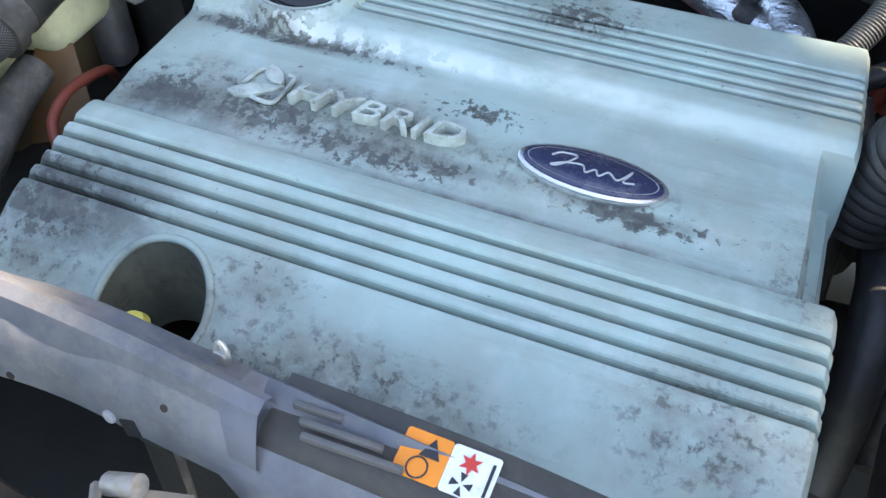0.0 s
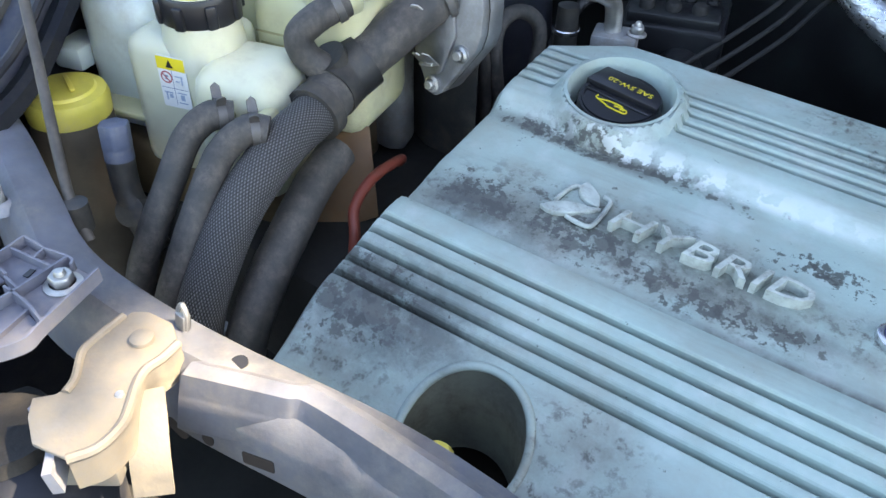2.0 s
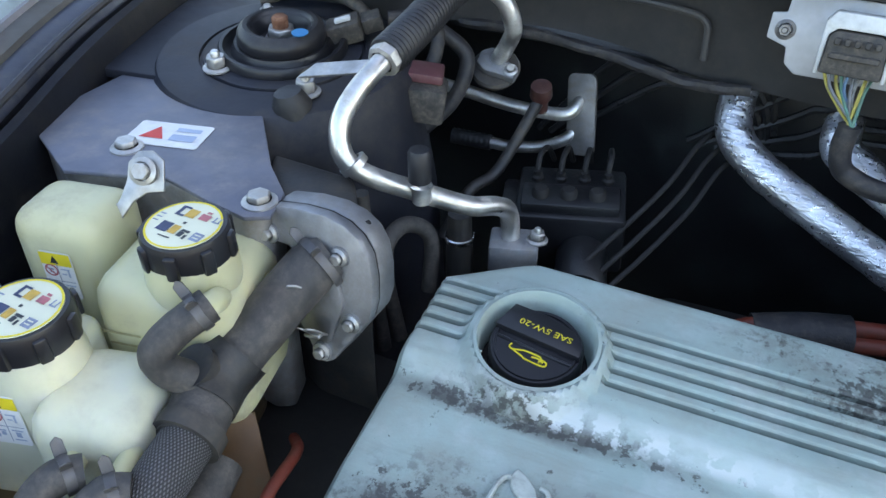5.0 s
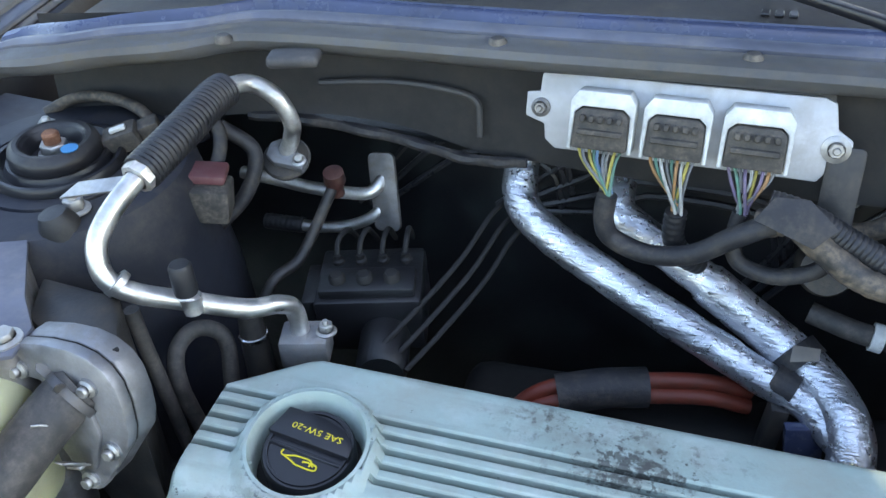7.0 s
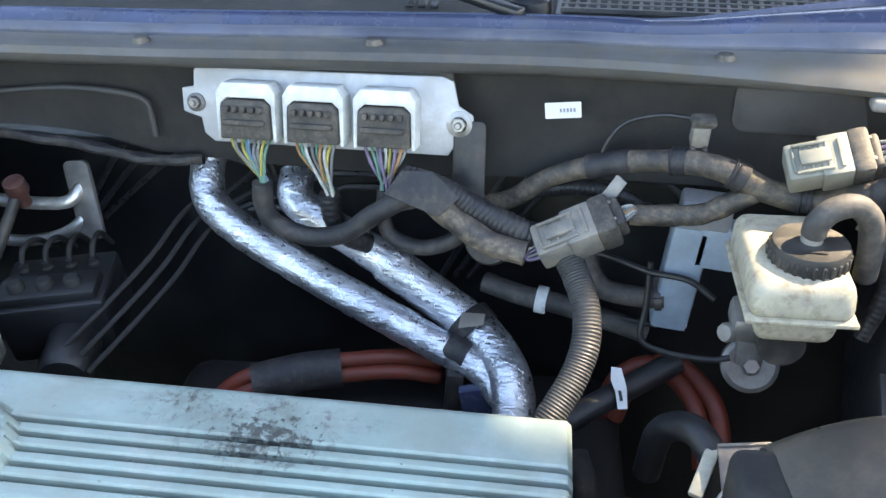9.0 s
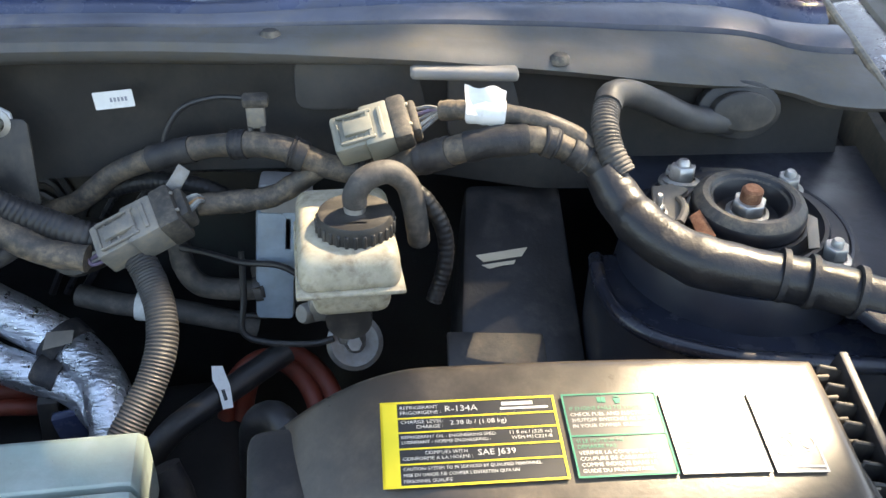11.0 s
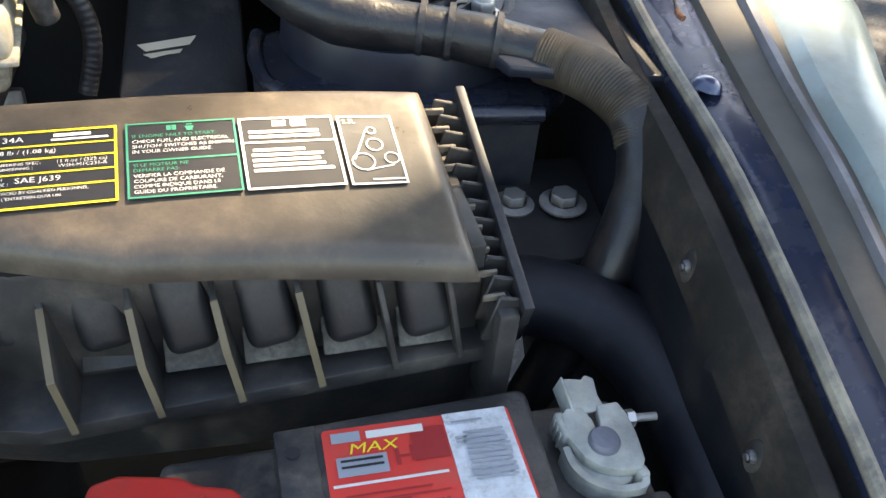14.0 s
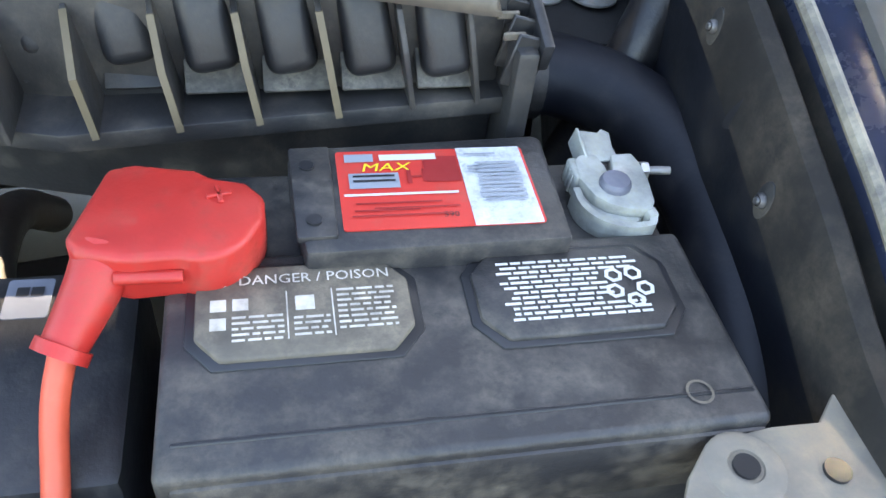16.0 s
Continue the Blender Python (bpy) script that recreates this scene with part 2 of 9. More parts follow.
seal_pale = surf("pale_dusty_seal", (0.10, 0.11, 0.145), 0.4, dust=(0.2, 0.19, 0.19), dusty=0.4, bump=0.1, scale=10)
scuttle_m = surf("scuttle_plastic", (0.06, 0.06, 0.063), 0.55, dust=(0.17, 0.15, 0.13), dusty=0.6, bump=0.15, scale=8)
cowl_m = surf("cowl_plastic", (0.20, 0.20, 0.206), 0.42, dust=(0.27, 0.245, 0.205), dusty=0.7, bump=0.12, scale=8)
body_out = surf("silver_green_body_paint", (0.50, 0.58, 0.56), 0.3, 0.25, vary=0.06, coat=0.6, bump=0.03, dust=(0.45, 0.43, 0.38), dusty=0.35)
navy = surf("dark_blue_flange_paint", (0.034, 0.046, 0.095), 0.24, dust=(0.08, 0.078, 0.08), dusty=0.28, bump=0.06, scale=8, coat=0.8)
alu = surf("cast_aluminium", (0.31, 0.31, 0.32), 0.46, 0.9, dust=(0.25, 0.23, 0.20), dusty=0.5, bump=0.35, scale=20)
alu_pipe = surf("bare_aluminium_pipe", (0.66, 0.65, 0.62), 0.3, 0.95, dust=(0.4, 0.36, 0.3), dusty=0.45, bump=0.1, scale=24)
alu_sheet = surf("matt_aluminium_sheet", (0.55, 0.56, 0.58), 0.5, 0.75, dust=(0.45, 0.44, 0.42), dusty=0.55, bump=0.06, scale=10)
zinc = surf("zinc_plated_steel", (0.50, 0.49, 0.47), 0.38, 0.9, dust=(0.42, 0.38, 0.33), dusty=0.45, bump=0.1, scale=40)
steel = surf("dull_steel", (0.30, 0.29, 0.28), 0.45, 0.8, dust=(0.26, 0.22, 0.18), dusty=0.55, bump=0.2, scale=30)
rust = surf("rusty_steel", (0.16, 0.065, 0.035), 0.8, 0.2, dust=(0.36, 0.19, 0.11), dusty=0.5, bump=0.6, scale=60)
tank_m = surf("aged_tank_plastic", (0.57, 0.55, 0.34), 0.38, vary=0.1, sss=0.35, dust=(0.36, 0.32, 0.22), dusty=0.35, bump=0.08, scale=7)
tank_pale = surf("pale_tank_plastic", (0.66, 0.72, 0.68), 0.4, vary=0.07, sss=0.3, dust=(0.4, 0.39, 0.33), dusty=0.3, bump=0.08, scale=7)
tank_amber = surf("amber_stained_plastic", (0.085, 0.058, 0.03), 0.45, dust=(0.15, 0.11, 0.06), dusty=0.5, scale=12, bump=0.15)
fluid_m = surf("brake_reservoir_plastic", (0.50, 0.45, 0.34), 0.33, vary=0.14, sss=0.3, dust=(0.20, 0.16, 0.11), dusty=0.55, bump=0.08, scale=22)
yellow_cap = surf("yellow_cap_plastic", (0.72, 0.60, 0.10), 0.5, vary=0.1, dust=(0.62, 0.5, 0.2), dusty=0.4, bump=0.15, scale=20)
blue_cap = surf("faded_blue_plastic", (0.085, 0.10, 0.15), 0.5, dust=(0.2, 0.19, 0.19), dusty=0.5, bump=0.2, scale=30)
white_lab = surf("white_label", (0.75, 0.75, 0.74), 0.55, vary=0.05, dust=(0.5, 0.47, 0.42), dusty=0.25, bump=0.04, scale=40)
print_white = surf("white_print", (0.62, 0.60, 0.55), 0.6, vary=0.08, bump=0.0)
print_green = surf("green_print", (0.02, 0.22, 0.13), 0.6, vary=0.08, bump=0.0)
print_yellow = surf("yellow_print", (0.78, 0.62, 0.03), 0.55, vary=0.06, bump=0.0)
print_black = surf("black_print", (0.02, 0.02, 0.022), 0.36, vary=0.1, bump=0.0)
print_orange = surf("orange_print", (0.85, 0.25, 0.02), 0.5, vary=0.06, bump=0.0)
print_red = surf("red_print", (0.62, 0.04, 0.03), 0.5, vary=0.1, bump=0.0, dust=(0.4, 0.12, 0.08), dusty=0.2)
badge_blue = surf("badge_blue", (0.024, 0.028, 0.072), 0.25, vary=0.15, coat=0.6, bump=0.02, dust=(0.2, 0.2, 0.22), dusty=0.15)
chrome = surf("worn_chrome", (0.75, 0.75, 0.76), 0.22, 1.0, vary=0.06, bump=0.05)
red_plastic = surf("red_terminal_plastic", (0.46, 0.026, 0.020), 0.40, vary=0.12, dust=(0.34, 0.06, 0.04), dusty=0.35, bump=0.15, scale=26)
orange_cable = surf("orange_cable_sheath", (0.17, 0.03, 0.016), 0.5, vary=0.15, dust=(0.10, 0.045, 0.03), dusty=0.35, bump=0.15, scale=20)
orange_dusty = surf("dusty_orange_plastic", (0.15, 0.075, 0.028), 0.55, dust=(0.14, 0.10, 0.06), dusty=0.5, scale=14)
grey_plug = surf("grey_connector_plastic", (0.18, 0.17, 0.155), 0.55, dust=(0.33, 0.28, 0.21), dusty=0.6, bump=0.2, scale=30)
pale_plug = surf("pale_connector_shell", (0.68, 0.69, 0.66), 0.5, dust=(0.42, 0.4, 0.36), dusty=0.35, bump=0.1, scale=30)
dark_plug = surf("dark_connector_plastic", (0.04, 0.037, 0.034), 0.6, dust=(0.17, 0.145, 0.115), dusty=0.6, bump=0.3, scale=40)
lead = surf("battery_lead", (0.33, 0.335, 0.31), 0.5, 0.25, dust=(0.36, 0.35, 0.27), dusty=0.5, bump=0.4, scale=60)
battery_m = surf("battery_case_plastic", (0.028, 0.027, 0.028), 0.40, dust=(0.145, 0.125, 0.10), dusty=0.48, bump=0.4, scale=16)
wire_cols = [surf("wire_" + n, c, 0.5, vary=0.2, bump=0.0, dust=(0.16, 0.145, 0.12), dusty=0.4, scale=60) for n, c in (("yellow", (0.45, 0.38, 0.08)), ("white", (0.42, 0.42, 0.39)), ("green", (0.10, 0.24, 0.18)), ("orange", (0.38, 0.20, 0.08)), ("violet", (0.18, 0.14, 0.23)), ("grey", (0.18, 0.185, 0.19)), ("blue", (0.10, 0.19, 0.30)))]


def foil_material():
    """Aluminised wrap: long wrinkles and small dents, duller where it is rubbed."""
    m = surf("crumpled_foil", (0.64, 0.66, 0.70), 0.28, 0.90, vary=0.2, bump=0.0, dust=(0.5, 0.47, 0.43), dusty=0.12, scale=18)
    nt = m.node_tree
    b = nt.nodes["Principled BSDF"]
    tc = nt.nodes.new("ShaderNodeTexCoord")
    mp = nt.nodes.new("ShaderNodeMapping")
    mp.inputs["Scale"].default_value = (0.35, 1.0, 1.0)
    mp.inputs["Rotation"].default_value = (0.0, 0.4, 0.2)
    nt.links.new(tc.outputs["Object"], mp.inputs["Vector"])
    last = None
    for sc, det, st, di in ((80, 4, 0.62, 0.005), (320, 3, 0.6, 0.0022)):
        no = nt.nodes.new("ShaderNodeTexNoise")
        no.inputs["Scale"].default_value, no.inputs["Detail"].default_value = sc, det
        no.inputs["Distortion"].default_value = 0.6
        nt.links.new(mp.outputs["Vector"], no.inputs["Vector"])
        bp = nt.nodes.new("ShaderNodeBump")
        bp.inputs["Strength"].default_value, bp.inputs["Distance"].default_value = st, di
        nt.links.new(no.outputs["Fac"], bp.inputs["Height"])
        if last:
            nt.links.new(last, bp.inputs["Normal"])
        last = bp.outputs["Normal"]
    nt.links.new(last, b.inputs["Normal"])
    return m


def cover_material():
    """Sun-bleached pale blue-grey plastic with brown grime, dark speckled mould and flaking white; sky sheen painted
    along the step.
    """
    m = surf("weathered_cover_plastic", (0.338, 0.432, 0.398), 0.42, vary=0.1, scale=9, bump=0.18, grain=420)
    nt = m.node_tree
    nd, ln = nt.nodes, nt.links
    b = nd["Principled BSDF"]
    col = b.inputs["Base Color"].links[0].from_socket
    tc = nd.new("ShaderNodeTexCoord")

    def nz(sc, det, off=0.0, stretch=(1, 1, 1), rg=0.6):
        mp = nd.new("ShaderNodeMapping")
        mp.inputs["Location"].default_value = (off, off * 0.7, 0)
        mp.inputs["Scale"].default_value = stretch
        ln.new(tc.outputs["Object"], mp.inputs["Vector"])
        q = nd.new("ShaderNodeTexNoise")
        q.inputs["Scale"].default_value, q.inputs["Detail"].default_value, q.inputs["Roughness"].default_value = sc, det, rg
        ln.new(mp.outputs["Vector"], q.inputs["Vector"])
        return q.outputs["Fac"]

    def rmp(src, lo, hi):
        q = nd.new("ShaderNodeMapRange")
        q.inputs["From Min"].default_value, q.inputs["From Max"].default_value = lo, hi
        ln.new(src, q.inputs["Value"])
        return q.outputs["Result"]

    def mul(a, c):
        q = nd.new("ShaderNodeMath")
        q.operation = "MULTIPLY"
        ln.new(a, q.inputs[0])
        if isinstance(c, float):
            q.inputs[1].default_value = c
        else:
            ln.new(c, q.inputs[1])
        return q.outputs[0]

    def lay(under, fac, colour):
        q = nd.new("ShaderNodeMix")
        q.data_type = "RGBA"
        ln.new(fac, q.inputs["Factor"])
        ln.new(under, q.inputs["A"])
        q.inputs["B"].default_value = (*colour, 1)
        return q.outputs["Result"]

    def spot(x, y, rx, ry):
        """A soft patch round a place of the cover."""
        mp = nd.new("ShaderNodeMapping")
        mp.vector_type = "POINT"
        mp.inputs["Location"].default_value = (-x / rx, -y / ry, 0)
        mp.inputs["Scale"].default_value = (1 / rx, 1 / ry, 0)
        ln.new(tc.outputs["Object"], mp.inputs["Vector"])
        ln_ = nd.new("ShaderNodeVectorMath")
        ln_.operation = "LENGTH"
        ln.new(mp.outputs["Vector"], ln_.inputs[0])
        return rmp(ln_.outputs["Value"], 1.0, 0.25)

    def most(*fs):
        out = fs[0]
        for f in fs[1:]:
            q = nd.new("ShaderNodeMath")
            q.operation = "MAXIMUM"
            ln.new(out, q.inputs[0])
            ln.new(f, q.inputs[1])
            out = q.outputs[0]
        return out
    # broad brown film, then dark speckle where grime gathered, then flaked white along the step
    col = lay(col, mul(rmp(nz(11, 11, 3.0, (1, 1, 1), 0.7), 0.42, 0.70), 0.6), (0.30, 0.27, 0.215))
    col = lay(col, mul(rmp(nz(26, 8, 7.0), 0.52, 0.7), 0.35), (0.55, 0.60, 0.59))
    grime = most(spot(0.10, 0.055, 0.10, 0.05), spot(0.22, 0.04, 0.14, 0.03), spot(0.05, -0.10, 0.07, 0.05), spot(0.12, 0.145, 0.13, 0.02), spot(0.20, -0.15, 0.05, 0.05), spot(0.38, 0.06, 0.12, 0.03), spot(0.33, 0.265, 0.12, 0.02), spot(0.03, -0.125, 0.09, 0.035), spot(0.30, -0.135, 0.16, 0.03), spot(0.22, -0.10, 0.05, 0.03), spot(0.52, -0.10, 0.08, 0.05), spot(0.03, 0.03, 0.05, 0.03), spot(0.18, 0.075, 0.15, 0.03), spot(0.30, 0.27, 0.10, 0.03), spot(0.56, 0.03, 0.04, 0.06), spot(0.34, 0.235, 0.09, 0.035))
    col = lay(col, mul(grime, mul(rmp(nz(30, 11, 1.0, (1, 1, 1), 0.72), 0.36, 0.70), 0.85)), (0.15, 0.143, 0.118))
    col = lay(col, mul(grime, mul(rmp(nz(105, 8, 5.0, (1, 1, 1), 0.7), 0.52, 0.62), 0.9)), (0.075, 0.07, 0.062))
    crust = most(spot(0.07, 0.034, 0.10, 0.028), spot(0.20, 0.058, 0.15, 0.030), spot(0.05, -0.075, 0.10, 0.055), spot(0.115, 0.050, 0.045, 0.026), spot(0.34, 0.012, 0.20, 0.008), spot(0.24, 0.042, 0.15, 0.016), spot(0.46, 0.012, 0.14, 0.008), spot(0.11, 0.1385, 0.16, 0.013), spot(0.24, -0.155, 0.14, 0.016), spot(0.44, 0.042, 0.08, 0.008))
    col = lay(col, mul(crust, mul(rmp(nz(22, 11, 4.0, (1, 1, 1), 0.72), 0.34, 0.60), 0.9)), (0.076, 0.077, 0.069))
    stain = most(spot(0.06, -0.085, 0.12, 0.06), spot(0.30, -0.15, 0.16, 0.022), spot(0.05, 0.035, 0.07, 0.03))
    col = lay(col, mul(stain, mul(rmp(nz(17, 12, 6.0, (1, 1, 1), 0.75), 0.40, 0.56), 0.8)), (0.066, 0.071, 0.069))
    # flakes: crisp dark patches, thicker where the grime sits
    flake_at = most(spot(0.055, 0.045, 0.060, 0.030), spot(0.11, 0.1385, 0.17, 0.016), spot(0.14, 0.045, 0.09, 0.035), spot(0.24, 0.034, 0.13, 0.022), spot(0.30, 0.105, 0.07, 0.022), spot(0.09, 0.137, 0.11, 0.016), spot(0.04, -0.085, 0.07, 0.05), spot(0.24, -0.155, 0.12, 0.02), spot(0.44, 0.04, 0.10, 0.02), spot(0.34, 0.245, 0.07, 0.03))
    for sc, off, lo, colour in ((48, 11.0, 0.695, (0.080, 0.082, 0.074)), (120, 12.0, 0.675, (0.055, 0.056, 0.052))):
        su = nd.new("ShaderNodeMath")
        su.operation = "MULTIPLY_ADD"
        ln.new(flake_at, su.inputs[0])
        su.inputs[1].default_value = 0.20
        ln.new(nz(sc, 9, off, (1, 1, 1), 0.66), su.inputs[2])
        col = lay(col, mul(rmp(su.outputs[0], lo, lo + 0.035), 0.85), colour)
    streak = nz(60, 5, 2.0, (0.12, 1.0, 1.0))
    col = lay(col, mul(rmp(streak, 0.54, 0.72), 0.28), (0.17, 0.155, 0.13))
    edge = most(spot(0.20, 0.1505, 0.19, 0.0085), spot(0.14, 0.146, 0.10, 0.010))
    col = lay(col, mul(edge, rmp(nz(70, 6, 9.0), 0.5, 0.54)), (0.55, 0.585, 0.57))
    # pale band on the step's slope: its sky sheen, put into the colour
    step_sheen = spot(0.34, 0.1535, 0.40, 0.0125)
    col = lay(col, mul(step_sheen, mul(rmp(nz(34, 8, 13.0, (0.5, 1, 1), 0.6), 0.30, 0.52), 0.75)), (0.50, 0.57, 0.565))
    ln.new(col, b.inputs["Base Color"])
    return m


def asphalt_material():
    m = surf("asphalt", (0.020, 0.020, 0.022), 0.9, vary=0.4, scale=9.0, bump=1.0, grain=70, dust=(0.15, 0.14, 0.13), dusty=0.3, dust_scale=75)
    return m


def sleeve_material():
    """Braided cloth sleeve: a cross weave of pale threads, laid along the hose."""
    m = surf("braided_sleeve", (0.075, 0.073, 0.075), 0.7, bump=0.0, scale=20)
    nt = m.node_tree
    b = nt.nodes["Principled BSDF"]
    tc = nt.nodes.new("ShaderNodeTexCoord")
    waves = []
    for rot in (0.6, -0.6):
        mp = nt.nodes.new("ShaderNodeMapping")
        mp.inputs["Rotation"].default_value = (0, 0, rot)
        w = nt.nodes.new("ShaderNodeTexWave")
        w.inputs["Scale"].default_value = 140
        nt.links.new(tc.outputs["UV"], mp.inputs["Vector"])
        nt.links.new(mp.outputs["Vector"], w.inputs["Vector"])
        waves.append(w)
    ad = nt.nodes.new("ShaderNodeMath")
    ad.operation = "MULTIPLY"
    bp = nt.nodes.new("ShaderNodeBump")
    bp.inputs["Strength"].default_value, bp.inputs["Distance"].default_value = 0.6, 0.002
    for w, s in zip(waves, ad.inputs):
        nt.links.new(w.outputs["Fac"], s)
    mx = nt.nodes.new("ShaderNodeMix")
    mx.data_type = "RGBA"
    mx.inputs["A"].default_value, mx.inputs["B"].default_value = (0.03, 0.028, 0.028, 1), (0.205, 0.2, 0.2, 1)
    nt.links.new(ad.outputs[0], mx.inputs["Factor"])
    nt.links.new(mx.outputs["Result"], b.inputs["Base Color"])
    nt.links.new(ad.outputs[0], bp.inputs["Height"])
    nt.links.new(bp.outputs["Normal"], b.inputs["Normal"])
    return m


foil = foil_material()
cover_m = cover_material()
asphalt = asphalt_material()
sleeve_m = sleeve_material()
glass_m = surf("dark_windscreen_glass", (0.03, 0.04, 0.06), 0.08, vary=0.1, bump=0.0, spec=0.6, dust=(0.1, 0.1, 0.11), dusty=0.15)
# ---- the car's bay: ground, fenders, firewall, cowl, front rail ----
def ground():
    bm = bmesh.new()
    bmesh.ops.create_grid(bm, x_segments=60, y_segments=60, size=400)
    solo("ground", bm, asphalt, "dark grey coarse asphalt parking ground beside the car", "ground", kind="structure")


ground()
RIGHT = [(0.83, 1.25, 1.135), (0.775, 1.05, 1.13), (0.720, 0.84, 1.12), (0.698, 0.70, 1.10), (0.673, 0.54, 1.088), (0.662, 0.40, 1.045), (0.655, 0.30, 1.01), (0.65, 0.12, 0.98)]
LEFT = [(-1.04, 1.20, 1.135), (-0.965, 0.96, 1.13), (-0.882, 0.70, 1.125), (-0.815, 0.53, 1.112), (-0.755, 0.37, 1.092), (-0.70, 0.25, 1.03), (-0.69, 0.10, 0.99)]


taupe = surf("taupe_dusty_paint", (0.15, 0.14, 0.128), 0.45, dust=(0.22, 0.195, 0.16), dusty=0.6, bump=0.1, scale=10)
apron_m = surf("brown_dusty_paint", (0.045, 0.041, 0.038), 0.6, spec=0.3, dust=(0.16, 0.13, 0.10), dusty=0.5, bump=0.35, scale=9, grain=120)
navy_dusty = surf("dusty_blue_flange_paint", (0.06, 0.068, 0.105), 0.35, dust=(0.19, 0.18, 0.18), dusty=0.5, bump=0.1, scale=9, coat=0.4)
bead_m = surf("worn_pale_bead", (0.28, 0.28, 0.31), 0.35, dust=(0.2, 0.18, 0.15), dusty=0.4)
seal_tan = surf("tan_dusty_seal", (0.07, 0.065, 0.06), 0.5, dust=(0.30, 0.265, 0.20), dusty=0.8, bump=0.1, scale=10)


def fender(name, line, s, label):
    """Inner apron, flange with its seal, and the outer skin; s is +1 on the car's side with larger x."""
    path = spline(line, 8)
    f = thing(name, (line[3][0], line[3][1], 0), label, "car fender", kind="structure")

    def strip(section, nm, mat, lab=""):
        bm = bmesh.new()
        out = lambda q, b: 0.075 * max(0.0, min(1.0, (0.50 - q.y) / 0.14)) * (s < 0 and b < -0.03)
        spread = lambda q, a: a * lerp_table(q.y, [(0.45, 0.82), (0.56, 0.92), (0.73, 1.3), (1.0, 1.3)]) if s > 0 and a > 0.012 else a
        rows = [[bm.verts.new((q.x + s * (spread(q, a) + out(q, b)), q.y, q.z + b)) for a, b in section] for q in path]
        for r0, r1 in zip(rows, rows[1:]):
            for k in range(len(section) - 1):
                bm.faces.new((r0[k], r0[k + 1], r1[k + 1], r1[k]))
        bmesh.ops.solidify(bm, geom=bm.faces[:], thickness=0.0015)
        return part(nm, bm, mat, f, lab)
    strip([(0.0075, -0.017), (0.004, -0.030), (-0.004, -0.032), (-0.005, -0.014), (-0.008, -0.011), (-0.016, -0.014), (-0.020, -0.024), (-0.022, -0.055)], "apron_top", apron_m if s > 0 else bay_paint, "dusted upper edge of the inner wing")
    strip([(-0.0215, -0.054), (-0.023, -0.08), (-0.022, -0.13), (-0.006, -0.25), (0.02, -0.55)], "apron", bay_paint, "dark inner wing panel")
    strip([(0.006, -0.016), (0.010, -0.006), (0.014, -0.003), (0.024, -0.001), (0.036, 0.001)], "flange", navy if s > 0 else navy_dusty, "dark blue painted flange")
    strip([(0.036, 0.001), (0.038, 0.006), (0.044, 0.008), (0.059, 0.009)], "dusty_ledge", taupe, "taupe dusty ledge")
    strip([(0.059, 0.008), (0.061, 0.014), (0.066, 0.014), (0.068, 0.009)], "trim_bead", bead_m, "pale worn bead")
    strip([(0.068, 0.009), (0.070, 0.006), (0.0785, 0.006)], "gutter", taupe)
    strip([(0.079, 0.004), (0.087, 0.012), (0.105, 0.013), (0.128, 0.009), (0.146, -0.004), (0.160, -0.035), (0.172, -0.16), (0.18, -0.4), (0.17, -0.75)], "skin", body_out, "pale silver-green outer skin")
    bm = bmesh.new()
    sweep(bm, [q + V((s * 0.004, 0, 0.0)) for q in path], circle(0.0042, 8))
    part("edge_seal", bm, seal_tan if s > 0 else bay_paint, f, "dusty rubber edge seal")
    return f


fender_r = fender("fender_right", RIGHT, 1, "dark blue inner wing with pale silver-green skin")
fender("fender_left", LEFT, -1, "dark blue inner wing with pale silver-green skin")

# floor of the bay and dark depths under the engine
bm = bmesh.new()
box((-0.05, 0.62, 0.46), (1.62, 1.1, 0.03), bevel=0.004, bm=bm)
solo("bay_floor", bm, deep, "near-black undertray far below the engine", "undertray", kind="structure")

# firewall: upper panel with shallow pressings, dark lower liner behind it
WALL_Y = 0.965
bead_dark = surf("glossy_dark_bead", (0.045, 0.045, 0.05), 0.28, dust=(0.09, 0.085, 0.08), dusty=0.3)


